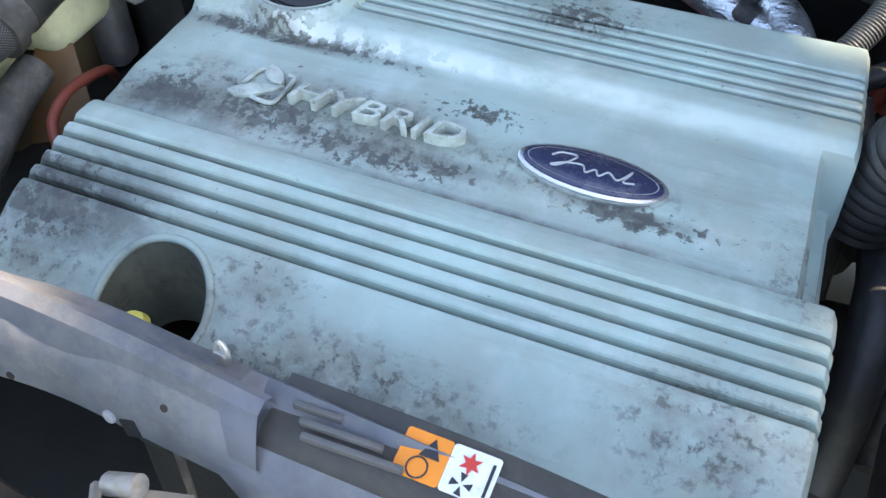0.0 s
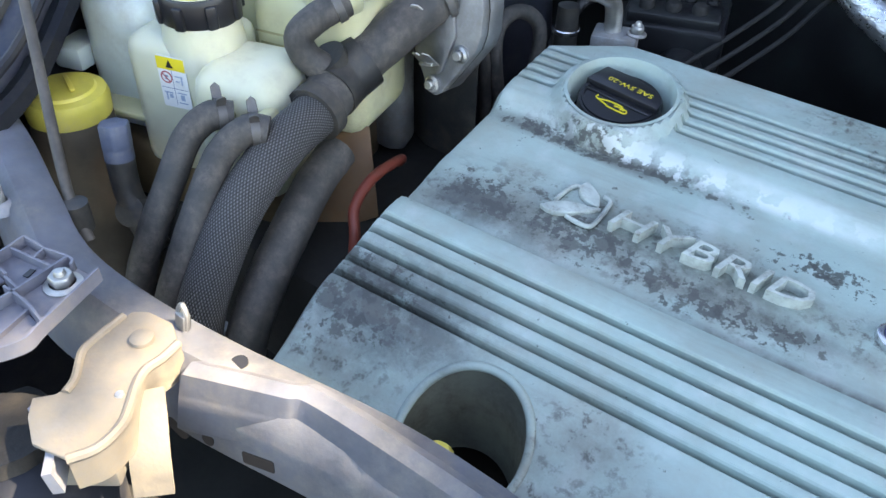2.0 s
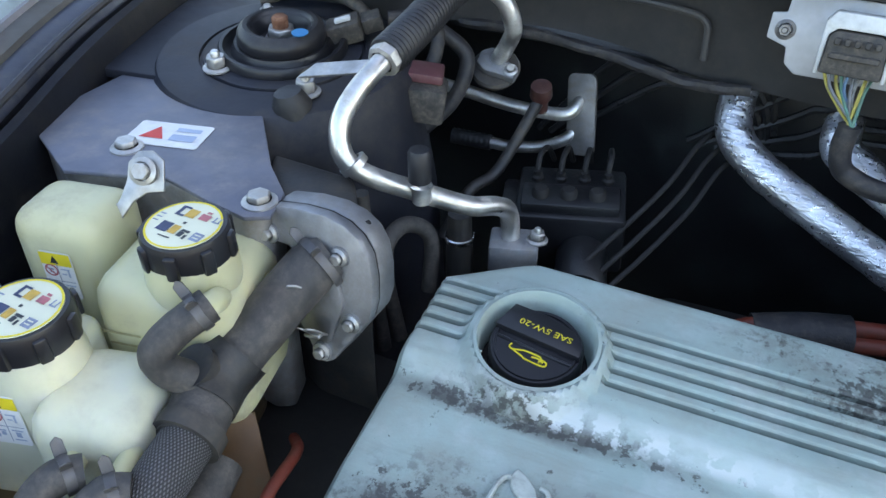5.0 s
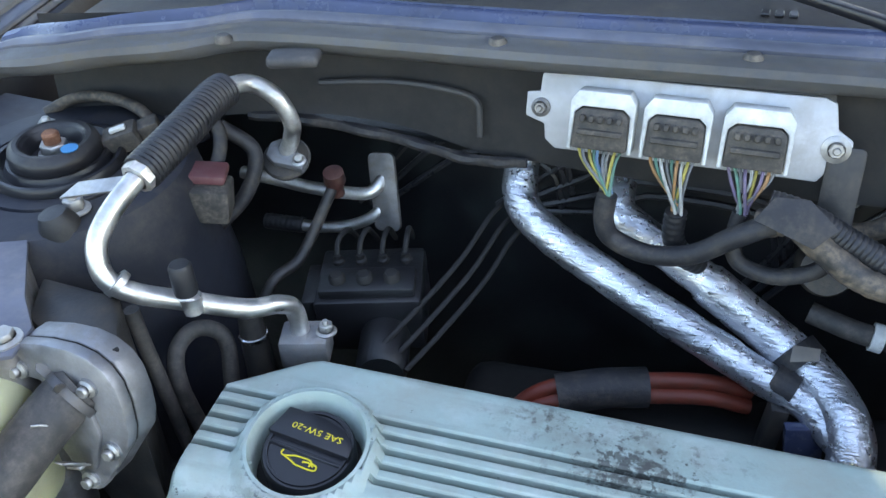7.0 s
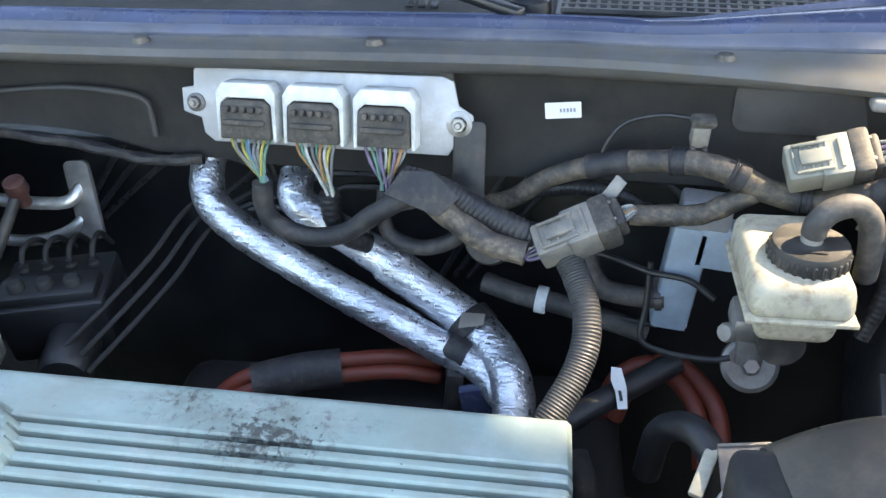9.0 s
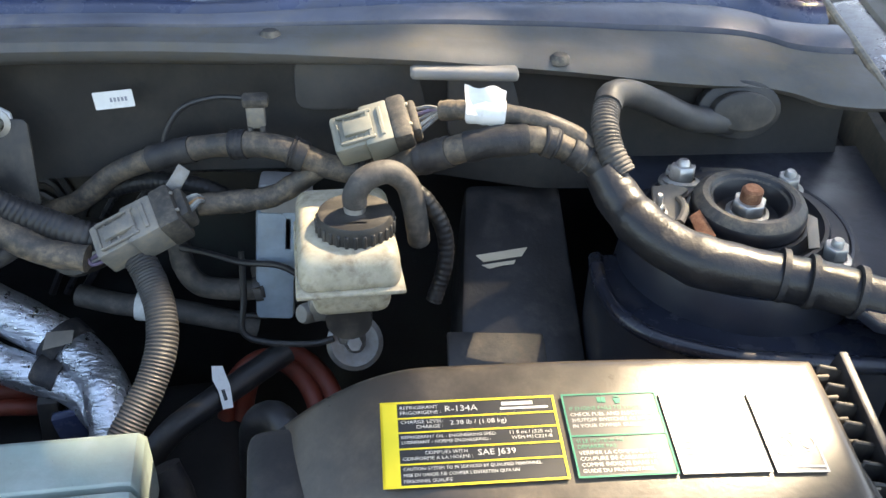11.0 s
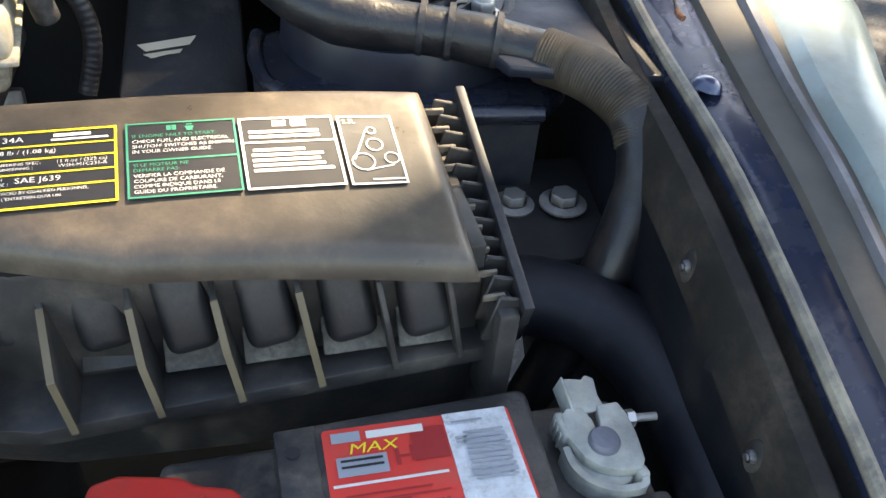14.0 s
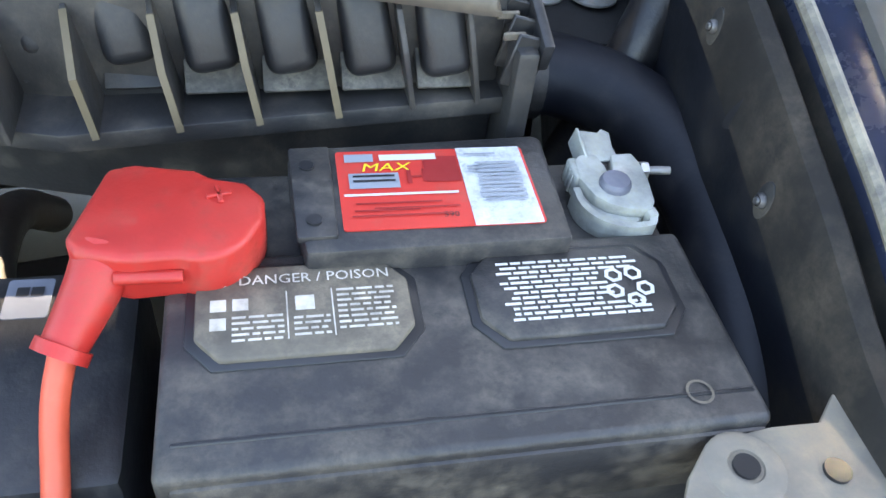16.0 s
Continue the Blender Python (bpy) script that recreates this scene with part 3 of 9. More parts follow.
def firewall():
    w = thing("firewall", (0, WALL_Y, 0.5), "grey-brown dusty steel firewall with dark liner", "firewall", kind="structure")
    bm = bmesh.new()
    xs = [-0.80 + 0.02 * k for k in range(76)]
    zs = [1.06 + 0.0115 * k for k in range(13)]

    def y_at(x, z):
        y = WALL_Y + 0.012 * math.sin((z - 1.06) * 11)
        if x < -0.45:
            y -= (-0.45 - x) * 0.30
        if x > 0.30:
            y -= min(0.03, (x - 0.30) * 0.25)
        return y
    fall = [(0.25, 1.0), (0.46, 0.74), (0.56, 0.66), (0.65, 0.58), (0.70, 0.56)]
    hem = [(-0.66, 0.024), (-0.60, 0.026), (-0.52, 0.024), (-0.43, 0.012), (-0.36, 0.0)]
    lift = lambda x, z: lerp_table(x, hem) * (1 - (z - 1.06) / 0.138) if x > -0.68 else 0.0
    rows = [[bm.verts.new((x, y_at(x, z), 1.06 + (z - 1.06) * lerp_table(x, fall) + lift(x, z) + 0.006 * math.sin(x * 9) * (z < 1.065))) for x in xs] for z in zs]
    for a, b in zip(rows, rows[1:]):
        for k in range(len(xs) - 1):
            bm.faces.new((a[k], a[k + 1], b[k + 1], b[k]))
    bmesh.ops.solidify(bm, geom=bm.faces[:], thickness=-0.004)
    part("upper_panel", bm, wall_m, w)
    for x0, x1, z0, z1 in ((0.21, 0.33, 1.12, 1.165), (0.34, 0.42, 1.10, 1.165)):
        bm = bmesh.new()
        cx, cz = (x0 + x1) / 2, (z0 + z1) / 2
        plate(rounded(x1 - x0, z1 - z0, 0.012), 0.004, frame_of((cx, y_at(cx, cz) - 0.004, cz), (1, 0, 0), (0, -1, 0.15)), 0.0018, bm)
        part("pressing", bm, wall_m, w)
    part("pressed_edge", tube([(-0.52, 0.943, 1.126), (-0.44, 0.961, 1.128), (-0.375, 0.963, 1.124), (-0.355, 0.963, 1.116), (-0.352, 0.962, 1.10), (-0.351, 0.960, 1.08)], 0.0035, 8, 6), wall_m, w)
    part("ledge_tab", box((-0.507, 0.882, 1.1765), (0.050, 0.028, 0.012), (0, 0, 18), 0.005, 3), scuttle_m, w)
    part("ledge_tab", box((0.350, 0.925, 1.1695), (0.088, 0.018, 0.010), (0, 0, -4), 0.004, 3), cowl_m, w)
    bm = bmesh.new()
    box((-0.05, 1.09, 0.80), (1.75, 0.02, 0.60), bevel=0.003, bm=bm)
    part("liner", bm, liner, w, "black insulation liner")
    bm = bmesh.new()
    box((-0.05, 1.03, 1.065), (1.7, 0.12, 0.008), bevel=0.002, bm=bm)
    part("shelf", bm, liner, w)
    # raised beads pressed into the liner, nested
    for x0, x1, z0, z1, n in ((-0.46, -0.29, 0.90, 1.03, 3), (-0.27, -0.04, 0.93, 1.02, 4), (0.02, 0.2, 0.86, 1.04, 3)):
        for k in range(n):
            d = 0.016 * k
            pts = [(x0 + d - 0.10, 1.074, z0), (x0 + d - 0.012, 1.076, z1 - d * 1.2 - 0.018), (x0 + 0.03 + d, 1.076, z1 - d), (x1 - 0.03 - d * 0.3, 1.076, z1 - d), (x1 - d * 0.3, 1.076, z1 - 0.02 - d), (x1 - d * 0.3 + 0.012, 1.076, z1 - 0.07 - d)]
            part("bead", tube(pts, 0.0042, 6, 3), bead_dark, w)
    # shiny torn edge of the liner over the pipes
    bm = bmesh.new()
    sweep(bm, spline([(-0.60, 0.925, 1.088), (-0.52, 0.935, 1.085), (-0.43, 0.945, 1.072), (-0.36, 0.95, 1.058), (-0.30, 0.955, 1.06)], 8), lambda t: [(a * (1 + 0.4 * math.sin(t * 37)), b) for a, b in circle(0.006, 8)])
    part("liner_lip", bm, tape_m, w, "torn liner lip")
    return w


firewall()


def cowl():
    """Grey plastic lip over the firewall, its seal, then the painted strip and the scuttle under the windscreen."""
    c = thing("cowl", (0, 0.95, 1.15), "dusty grey plastic cowl lip with rubber hood seal", "cowl panel", kind="structure")
    line = [(-0.83, 0.79, 1.165), (-0.80, 0.80, 1.172), (-0.74, 0.797, 1.182), (-0.69, 0.822, 1.186), (-0.625, 0.850, 1.188), (-0.575, 0.886, 1.19), (-0.50, 0.900, 1.19), (-0.40, 0.906, 1.19), (-0.286, 0.912, 1.19), (-0.12, 0.925, 1.19), (0.10, 0.935, 1.19), (0.30, 0.926, 1.185), (0.40, 0.926, 1.177), (0.46, 0.924, 1.172), (0.51, 0.921, 1.167), (0.56, 0.923, 1.162), (0.605, 0.930, 1.157), (0.636, 0.926, 1.153), (0.656, 0.908, 1.151), (0.685, 0.899, 1.150), (0.712, 0.899, 1.149)]
    path = spline(line, 6)

    def run(section, nm, mat, lab="", closed=False):
        bm = bmesh.new()
        rows = []
        for q in path:
            k = 1.0 + 1.5 * max(0.0, min(1.0, (q.x - 0.15) / 0.40))
            rows.append([bm.verts.new((q.x, q.y + a * k, q.z + b + 0.30 * (k - 1.0) * a)) for a, b in section])
        for r0, r1 in zip(rows, rows[1:]):
            for j in range(len(section) - (0 if closed else 1)):
                i = (j + 1) % len(section)
                bm.faces.new((r0[j], r0[i], r1[i], r1[j]))
        if closed:
            bm.faces.new(rows[0])
            bm.faces.new(rows[-1][::-1])
        else:
            bmesh.ops.solidify(bm, geom=bm.faces[:], thickness=0.002)
        return part(nm, bm, mat, c, lab)
    run([(0.014, -0.020), (0.003, -0.012), (0.0, -0.005), (0.004, 0.001), (0.014, 0.003), (0.022, 0.002), (0.028, 0.005)], "lip", cowl_m)
    run([(0.031, -0.002), (0.031, 0.007), (0.036, 0.011), (0.045, 0.011), (0.049, 0.006), (0.049, -0.002)], "hood_seal", seal_pale, "dusty rubber hood seal", True)
    run([(0.051, -0.004), (0.052, 0.006), (0.057, 0.014), (0.065, 0.017), (0.073, 0.014), (0.077, 0.005), (0.080, 0.003), (0.086, 0.012), (0.086, -0.004)], "paint_strip", navy, "dark blue painted strip", True)
    run([(0.087, 0.010), (0.089, 0.000), (0.096, -0.004), (0.16, 0.0), (0.26, 0.012), (0.32, 0.022)], "scuttle", scuttle_m, "grey plastic scuttle panel")
    return c


cowl()
# push pins in the lip and the vent grille of the scuttle
for x, y, z in ((-0.575, 0.872, 1.1935), (-0.322, 0.928, 1.1945), (-0.105, 0.948, 1.1945), (0.195, 0.953, 1.1925), (0.43, 0.934, 1.178)):
    pn = thing("push_pin", (x, y, z), "round dusty plastic push pin in the cowl lip", "push pin", "push pins")
    part("head", lathe([(0.0085, -0.004), (0.0085, 0.0), (0.006, 0.003), (0, 0.0035)], pose(x, y, z), 20), seal, pn)
gv = thing("scuttle_grille", (0.22, 1.085, 1.19), "dark plastic scuttle vent grille with square holes", "vent grille")
gmx = frame_of((0.22, 1.085, 1.1985), (1, -0.012, -0.01), (0, -0.10, 1))
for k in range(34):
    own = box((-0.165 + 0.010 * k, 0, 0), (0.0035, 0.062, 0.004))
    bmesh.ops.transform(own, matrix=gmx, verts=own.verts)
    part("bar", own, scuttle_m, gv, "", 0)
for k in range(6):
    own = box((0, -0.03 + 0.0115 * k, 0.0006), (0.34, 0.0035, 0.004))
    bmesh.ops.transform(own, matrix=gmx, verts=own.verts)
    part("bar", own, scuttle_m, gv, "", 0)
part("backing", plate(rounded(0.35, 0.07, 0.004), 0.002, gmx @ Matrix.Translation((0, 0, -0.003)), 0), print_black, gv)
sv = thing("scuttle_slots", (-0.09, 1.07, 1.19), "three small dark slots in the scuttle", "vent")
for k in range(3):
    part("slot", box((-0.102 + 0.0125 * k, 1.07, 1.1925), (0.008, 0.012, 0.003), (6, 0, 0), 0.001, 1), print_black, sv)
wp = thing("wiper_spindle", (0.02, 1.056, 1.19), "black wiper arm spindle on the scuttle", "wiper")
part("boss", lathe([(0.022, 0.0), (0.02, 0.012), (0.012, 0.018), (0, 0.019)], pose(0.02, 1.058, 1.193), 24), black_clean, wp)
part("arm", box((-0.050, 1.055, 1.209), (0.17, 0.014, 0.010), (0, 2, -36), 0.003), black_clean, wp)

# windscreen and the edge of the raised hood
bm = bmesh.new()
plate([(-0.75, 0), (0.75, 0), (0.62, 0.85), (-0.62, 0.85)], 0.006, frame_of((0, 1.22, 1.235), (1, 0, 0), (0, -0.50, 0.87)), 0.001, bm)
solo("windscreen", bm, glass_m, "dark tinted car windscreen behind the scuttle", "windscreen", kind="structure")


def hood():
    h = thing("hood", (0, 1.24, 1.35), "raised car hood, dark painted underside, propped open", "car hood", kind="structure")
    m = frame_of((-0.09, 1.24, 1.36), (1, 0, 0), (0, -0.985, -0.17))
    bm = bmesh.new()
    out = [(-0.72, 0), (0.68, 0), (0.68, 0.35), (0.64, 0.85), (0.52, 1.0), (-0.54, 1.0), (-0.68, 0.85), (-0.72, 0.35)]
    plate(out, 0.03, m, 0.008, bm)
    part("skin", bm, navy, h)
    for x in (-0.45, 0.0, 0.45):
        bm = box((x, 0.45, 0.012), (0.06, 0.75, 0.02), bevel=0.006)
        bmesh.ops.transform(bm, matrix=m, verts=bm.verts)
        part("brace", bm, navy, h)
    return h


hood()


def front_rail():
    r = thing("radiator_support", (-0.4, 0.2, 0.8), "dusty grey painted steel front rail with holes", "radiator support", kind="structure")
    back = [(-0.80, 0.275, 1.0), (-0.672, 0.244, 0.998), (-0.60, 0.222, 0.99), (-0.55, 0.209, 0.973), (-0.493, 0.212, 0.962), (-0.418, 0.222, 0.957), (-0.30, 0.244, 0.951), (-0.20, 0.248, 0.947), (-0.10, 0.252, 0.942), (0.05, 0.258, 0.935), (0.25, 0.26, 0.93), (0.50, 0.262, 0.93), (0.66, 0.262, 0.935)]
    path = spline(back, 8)
    bm = bmesh.new()
    sec = [(0, -0.012), (0, -0.002), (-0.003, 0.001), (-0.026, 0.004), (-0.034, -0.002), (-0.042, -0.02), (-0.046, -0.045), (-0.043, -0.052), (-0.03, -0.055)]
    rows = [[bm.verts.new((q.x, q.y + a, q.z + b - (0.02 if q.x > -0.16 and a < -0.02 else 0.0))) for a, b in sec] for q in path]
    for r0, r1 in zip(rows, rows[1:]):
        for j in range(len(sec) - 1):
            bm.faces.new((r0[j], r0[j + 1], r1[j + 1], r1[j]))
    bmesh.ops.solidify(bm, geom=bm.faces[:], thickness=0.002)
    part("beam", bm, rail_paint, r)
    # the raised lip that ends at the middle of the rail
    bm = bmesh.new()
    lip = spline([(-0.42, 0.195, 0.958), (-0.36, 0.217, 0.963), (-0.338, 0.224, 0.964), (-0.24, 0.231, 0.957), (-0.14, 0.233, 0.949)], 8)
    sec = [(0.003, -0.008), (0.001, 0.002), (-0.005, 0.006), (-0.013, 0.002), (-0.018, -0.012), (-0.024, -0.034), (-0.022, -0.04)]
    rows = [[bm.verts.new((q.x, q.y + a, q.z + b)) for a, b in sec] for q in lip]
    for r0, r1 in zip(rows, rows[1:]):
        for j in range(len(sec) - 1):
            bm.faces.new((r0[j], r0[j + 1], r1[j + 1], r1[j]))
    bmesh.ops.solidify(bm, geom=bm.faces[:], thickness=0.0025)
    part("raised_lip", bm, rail_paint, r)
    return r


rail_ob = front_rail()


panel_paint = surf("dark_blue_bay_panel", (0.017, 0.020, 0.031), 0.36, dust=(0.045, 0.044, 0.046), dusty=0.32, bump=0.12, scale=9)
mount_dust = surf("dusty_mount_rubber", (0.03, 0.029, 0.03), 0.5, dust=(0.20, 0.165, 0.12), dusty=0.6, bump=0.3, scale=30)


def strut_tower(name, c, lean, label, k=1.0, km=0.80, lip=None):
    """A pressed steel tower with a rubber mount, its rusty rod and three studs with nuts."""
    t = thing(name, (c[0], c[1], 0.6), label, "strut tower", "strut towers", kind="structure")
    m = frame_of(c, (1, 0, 0), lean)
    bm = lathe([(0.17 * k, -0.42), (0.15 * k, -0.16), (0.135 * k, -0.06), (0.128 * k, -0.022), (0.120 * k, -0.010), (0.112 * k, -0.008), (0.0805, -0.0075), (0.0800, -0.0105), (0.0770, -0.0105), (0.0765, -0.0070), (0.05, -0.006), (0.046, -0.014), (0.03, -0.03)], m, 48)
    part("shell", bm, panel_paint if lip else bay_paint, t)
    bm = lathe([(r * km, z) for r, z in ((0.078, -0.006), (0.0775, 0.000), (0.075, 0.003), (0.071, 0.003), (0.067, -0.002), (0.0625, -0.004), (0.0595, 0.000), (0.0575, 0.004), (0.054, 0.004), (0.0515, 0.001), (0.0535, 0.006), (0.0530, 0.012), (0.0500, 0.0175), (0.044, 0.0205), (0.038, 0.0200), (0.0335, 0.015), (0.029, 0.004), (0.0, 0.002))], m, 48)
    part("rubber_mount", bm, black_clean, t, "black rubber top mount")
    part("mount_lip", lathe([(r * km, z) for r, z in ((0.0522, 0.0150), (0.0500, 0.0182), (0.0445, 0.0212), (0.0395, 0.0208), (0.0345, 0.0165))], m, 40), lip or black, t, "rounded lip of the mount")
    bm = hexbolt(m @ Matrix.Translation((0, 0, 0.005)), 0.013, 0.010, 1.25, 0.0)
    part("rod_nut", bm, zinc, t)
    bm = lathe([(0.008, 0.01), (0.008, 0.026), (0.006, 0.028), (0, 0.028)], m, 14)
    part("rod", bm, rust, t, "rusty rod end")
    return t, m


tower_l, TL = strut_tower("strut_tower_left", (-0.712, 0.765, 1.10), (0.05, -0.06, 1), "dark painted strut tower with black rubber mount and blue mark")
tower_r, TR = strut_tower("strut_tower_right", (0.557, 0.811, 1.094), (-0.05, -0.10, 1), "dark painted strut tower with black rubber mount", 0.70, 0.80, mount_dust)
for t, m, spots in ((tower_l, TL, ((-0.049, 0.042), (-0.03, -0.062), (0.068, -0.058))), (tower_r, TR, ((0.052, 0.042), (0.048, -0.048), (-0.035, 0.062)))):
    for x, y in spots:
        part("stud_nut", hexbolt(m @ Matrix.Translation((x, y, -0.006)), 0.0092, 0.011, 1.45, 0.005), zinc, t)
part("paint_mark", lathe([(0.008, 0), (0.008, 0.001), (0, 0.001)], TL @ Matrix.Translation((0.03, -0.01, 0.0215)), 12), surf("blue_paint_mark", (0.05, 0.3, 0.6), 0.5, bump=0), tower_l)

# sheet metal between tower, wing and firewall
for nm, out, z, lean in (("wing_panel_right", [(0.60, 0.69), (0.70, 0.66), (0.722, 0.84), (0.745, 0.955), (0.50, 0.955), (0.47, 0.87), (0.56, 0.85)], 1.084, 0), ("wing_panel_left", [(-0.865, 0.66), (-0.70, 0.69), (-0.66, 0.80), (-0.62, 0.88), (-0.92, 0.90)], 1.086, 0)):
    bm = plate(out, 0.01, Matrix.Translation((0, 0, z)), 0.003)
    solo(nm, bm, panel_paint if z < 1.085 else bay_paint, "dark dusty sheet metal panel around the strut tower", "wing panel", kind="structure")
# ---- engine cover ----
COVER = pose(-0.453, 0.406, 0.950, 0, 2.5, 5.6)
CW, CV0, CV1 = 0.582, -0.17, 0.296
HOLE = (0.150, -0.135, 0.043)
OIL = (0.0975, 0.197, 0.045)


PROFILE = [(-0.17, -0.075), (-0.15, -0.052), (-0.085, -0.0175), (-0.012, 0.0), (-0.002, 0.0005), (0.005, -0.0005), (0.0075, -0.010), (0.0105, -0.0125), (0.013, -0.0085), (0.018, -0.0065), (0.065, 0.003), (0.138, 0.010), (0.146, 0.012), (0.160, 0.025), (0.172, 0.028), (0.245, 0.033), (0.285, 0.035), (0.296, 0.032)]
FRONT_GROOVES = [-0.0215 - 0.0142 * k for k in range(5)]
BACK_GROOVES = [0.184 + 0.0138 * k for k in range(5)]


def groove(d):
    """A narrow slot with steep walls and rounded shoulders."""
    d = abs(d)
    if d < 0.0020:
        return 1.0
    if d < 0.0027:
        return 1.0 - 0.90 * (d - 0.0020) / 0.0007
    return 0.10 * max(0.0, 1 - (d - 0.0027) / 0.0019) ** 2


def collar_plane(v):
    return 0.036 + 0.150 * (v - OIL[1])


def cover_height(u, v):
    w = lerp_table(v, PROFILE)
    for g in FRONT_GROOVES:
        w -= 0.021 * groove(v - g)
    d_oil = math.hypot(u - OIL[0], v - OIL[1])
    for g in BACK_GROOVES:
        w -= 0.018 * groove(v - g) * (1 if d_oil > 0.057 else 0)
    # raised collar round the filler, leaning to the front
    if d_oil < 0.059:
        t = min(1.0, (0.059 - d_oil) / 0.0045)
        w = w * (1 - t) + (collar_plane(v) + 0.0032 * (1 - min(1.0, abs(d_oil - 0.0497) / 0.0048) ** 2)) * t
    # the middle panel stops short of the ends
    if 0.012 < v < 0.150:
        k = max(0.0, (u - (CW - 0.026)) / 0.010)
        w -= 0.05 * min(1.0, k) ** 2
    # rounded rim all round
    edge = min(u, CW - u, CV1 - v)
    edge = min(edge, (u * 0.05 + (CV1 - v) * 0.07 - 0.0035) / 0.086)
    r = 0.009
    if edge < r:
        e = max(0.0, edge)
        w -= r - math.sqrt(max(0.0, r * r - (r - e) ** 2))
    return w


# inner wall of the dipstick well, a darker olive than the cover
well_m = surf("dark_olive_plastic", (0.10, 0.105, 0.085), 0.55, dust=(0.06, 0.055, 0.042), dusty=0.5, scale=16, bump=0.2)


def engine_cover():
    c = thing("engine_cover", COVER.translation, "weathered pale blue-grey ribbed plastic engine cover with grime", "engine cover")
    us = [CW * k / 130 for k in range(131)]
    edges = [g + e for g in FRONT_GROOVES + BACK_GROOVES for e in (-0.0046, -0.0036, -0.0027, -0.0020, 0.0020, 0.0027, 0.0036, 0.0046)]
    vs = [CV0 + (CV1 - CV0) * k / 200 for k in range(201)]
    vs = sorted([v for v in vs if all(abs(v - q) > 0.0006 for q in edges)] + edges)
    bm = bmesh.new()
    grid = {}
    for i, u in enumerate(us):
        for j, v in enumerate(vs):
            uu, vv = u, v
            for hu, hv, hr in (HOLE, OIL):
                d = math.hypot(uu - hu, vv - hv)
                if abs(d - hr) < 0.0024 and d > 0:
                    uu, vv = hu + (uu - hu) * hr / d, hv + (vv - hv) * hr / d
            # cut the corner at the back
            cut = (uu * 0.05 + (CV1 - vv) * 0.07 - 0.0035)
            if cut < 0 and uu < 0.07:
                vv = CV1 - (0.0035 - uu * 0.05) / 0.07
            grid[i, j] = bm.verts.new((uu, vv, cover_height(uu, vv)))
    for i in range(len(us) - 1):
        for j in range(len(vs) - 1):
            q = [grid[i, j], grid[i + 1, j], grid[i + 1, j + 1], grid[i, j + 1]]
            m = sum((v.co for v in q), V()) / 4
            if any(math.hypot(m.x - hu, m.y - hv) < hr - 0.0003 for hu, hv, hr in (HOLE, OIL)):
                continue
            if len({tuple(round(x, 6) for x in v.co) for v in q}) < 4:
                continue
            bm.faces.new(q)
    # skirt
    rim = [grid[0, j] for j in range(len(vs))][::-1] + [grid[i, 0] for i in range(len(us))][1:] + [grid[len(us) - 1, j] for j in range(len(vs))][1:] + [grid[i, len(vs) - 1] for i in range(len(us))][::-1][1:]
    low = [bm.verts.new((v.co.x + (0.004 if v.co.x > CW / 2 else -0.004), v.co.y, v.co.z - 0.055)) for v in rim]
    for k in range(len(rim) - 1):
        if (rim[k].co - rim[k + 1].co).length > 1e-6:
            bm.faces.new((rim[k], rim[k + 1], low[k + 1], low[k]))
    bmesh.ops.delete(bm, geom=[v for v in bm.verts if not v.link_faces], context="VERTS")
    ob = new("shell", finish(bm, "shell", cover_m, 22))
    ob.parent = c
    ob.matrix_local = Matrix.Translation(-COVER.translation) @ COVER
    BASE[ob.name] = BASE[c.name]
    # walls of the two wells
    for (hu, hv, hr), depth, nm in ((HOLE, 0.085, "well"), (OIL, 0.03, "filler_well")):
        bm = bmesh.new()
        n = 64
        rings = []
        for dr, dz in (((0.0, -0.0005),) if nm == "well" else ((0.004, 0.0006), (0.0012, 0.0012), (0.0, -0.001))) + ((-0.0015, -0.02), (-0.003, -depth)):
            ring = []
            for k in range(n):
                a = 2 * math.pi * k / n
                u, v = hu + (hr + dr) * math.cos(a), hv + (hr + dr) * math.sin(a)
                ring.append(bm.verts.new((u, v, cover_height(hu + (hr + 0.003) * math.cos(a), hv + (hr + 0.003) * math.sin(a)) + dz)))
            rings.append(ring)
        for r0, r1 in zip(rings, rings[1:]):
            for k in range(n):
                bm.faces.new((r0[k], r0[(k + 1) % n], r1[(k + 1) % n], r1[k]))
        bmesh.ops.transform(bm, matrix=COVER, verts=bm.verts)
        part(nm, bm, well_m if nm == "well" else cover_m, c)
    hu, hv, hr = HOLE
    ring = []
    for k in range(65):
        a = 2 * math.pi * k / 64
        u, v = hu + (hr + 0.0004) * math.cos(a), hv + (hr + 0.0004) * math.sin(a)
        ring.append(COVER @ V((u, v, cover_height(hu + (hr + 0.003) * math.cos(a), hv + (hr + 0.003) * math.sin(a)) - 0.0009)))
    part("well_rim", sweep(bmesh.new(), ring, circle(0.0032, 10), caps=False), cover_m, c, "pale rounded rim of the well")
    return c


cover = engine_cover()


def on_cover(u, v, lift=0.0, turn=0.0):
    """The pose on the middle panel, which slopes a little."""
    e = 0.012
    n = V((-(cover_height(u + e, v) - cover_height(u - e, v)) / (2 * e), -(cover_height(u, v + e) - cover_height(u, v - e)) / (2 * e), 1)).normalized()
    return COVER @ frame_of(V((u, v, cover_height(u, v))) + n * lift, (1, 0, 0), n) @ pose(0, 0, 0, 0, 0, turn)


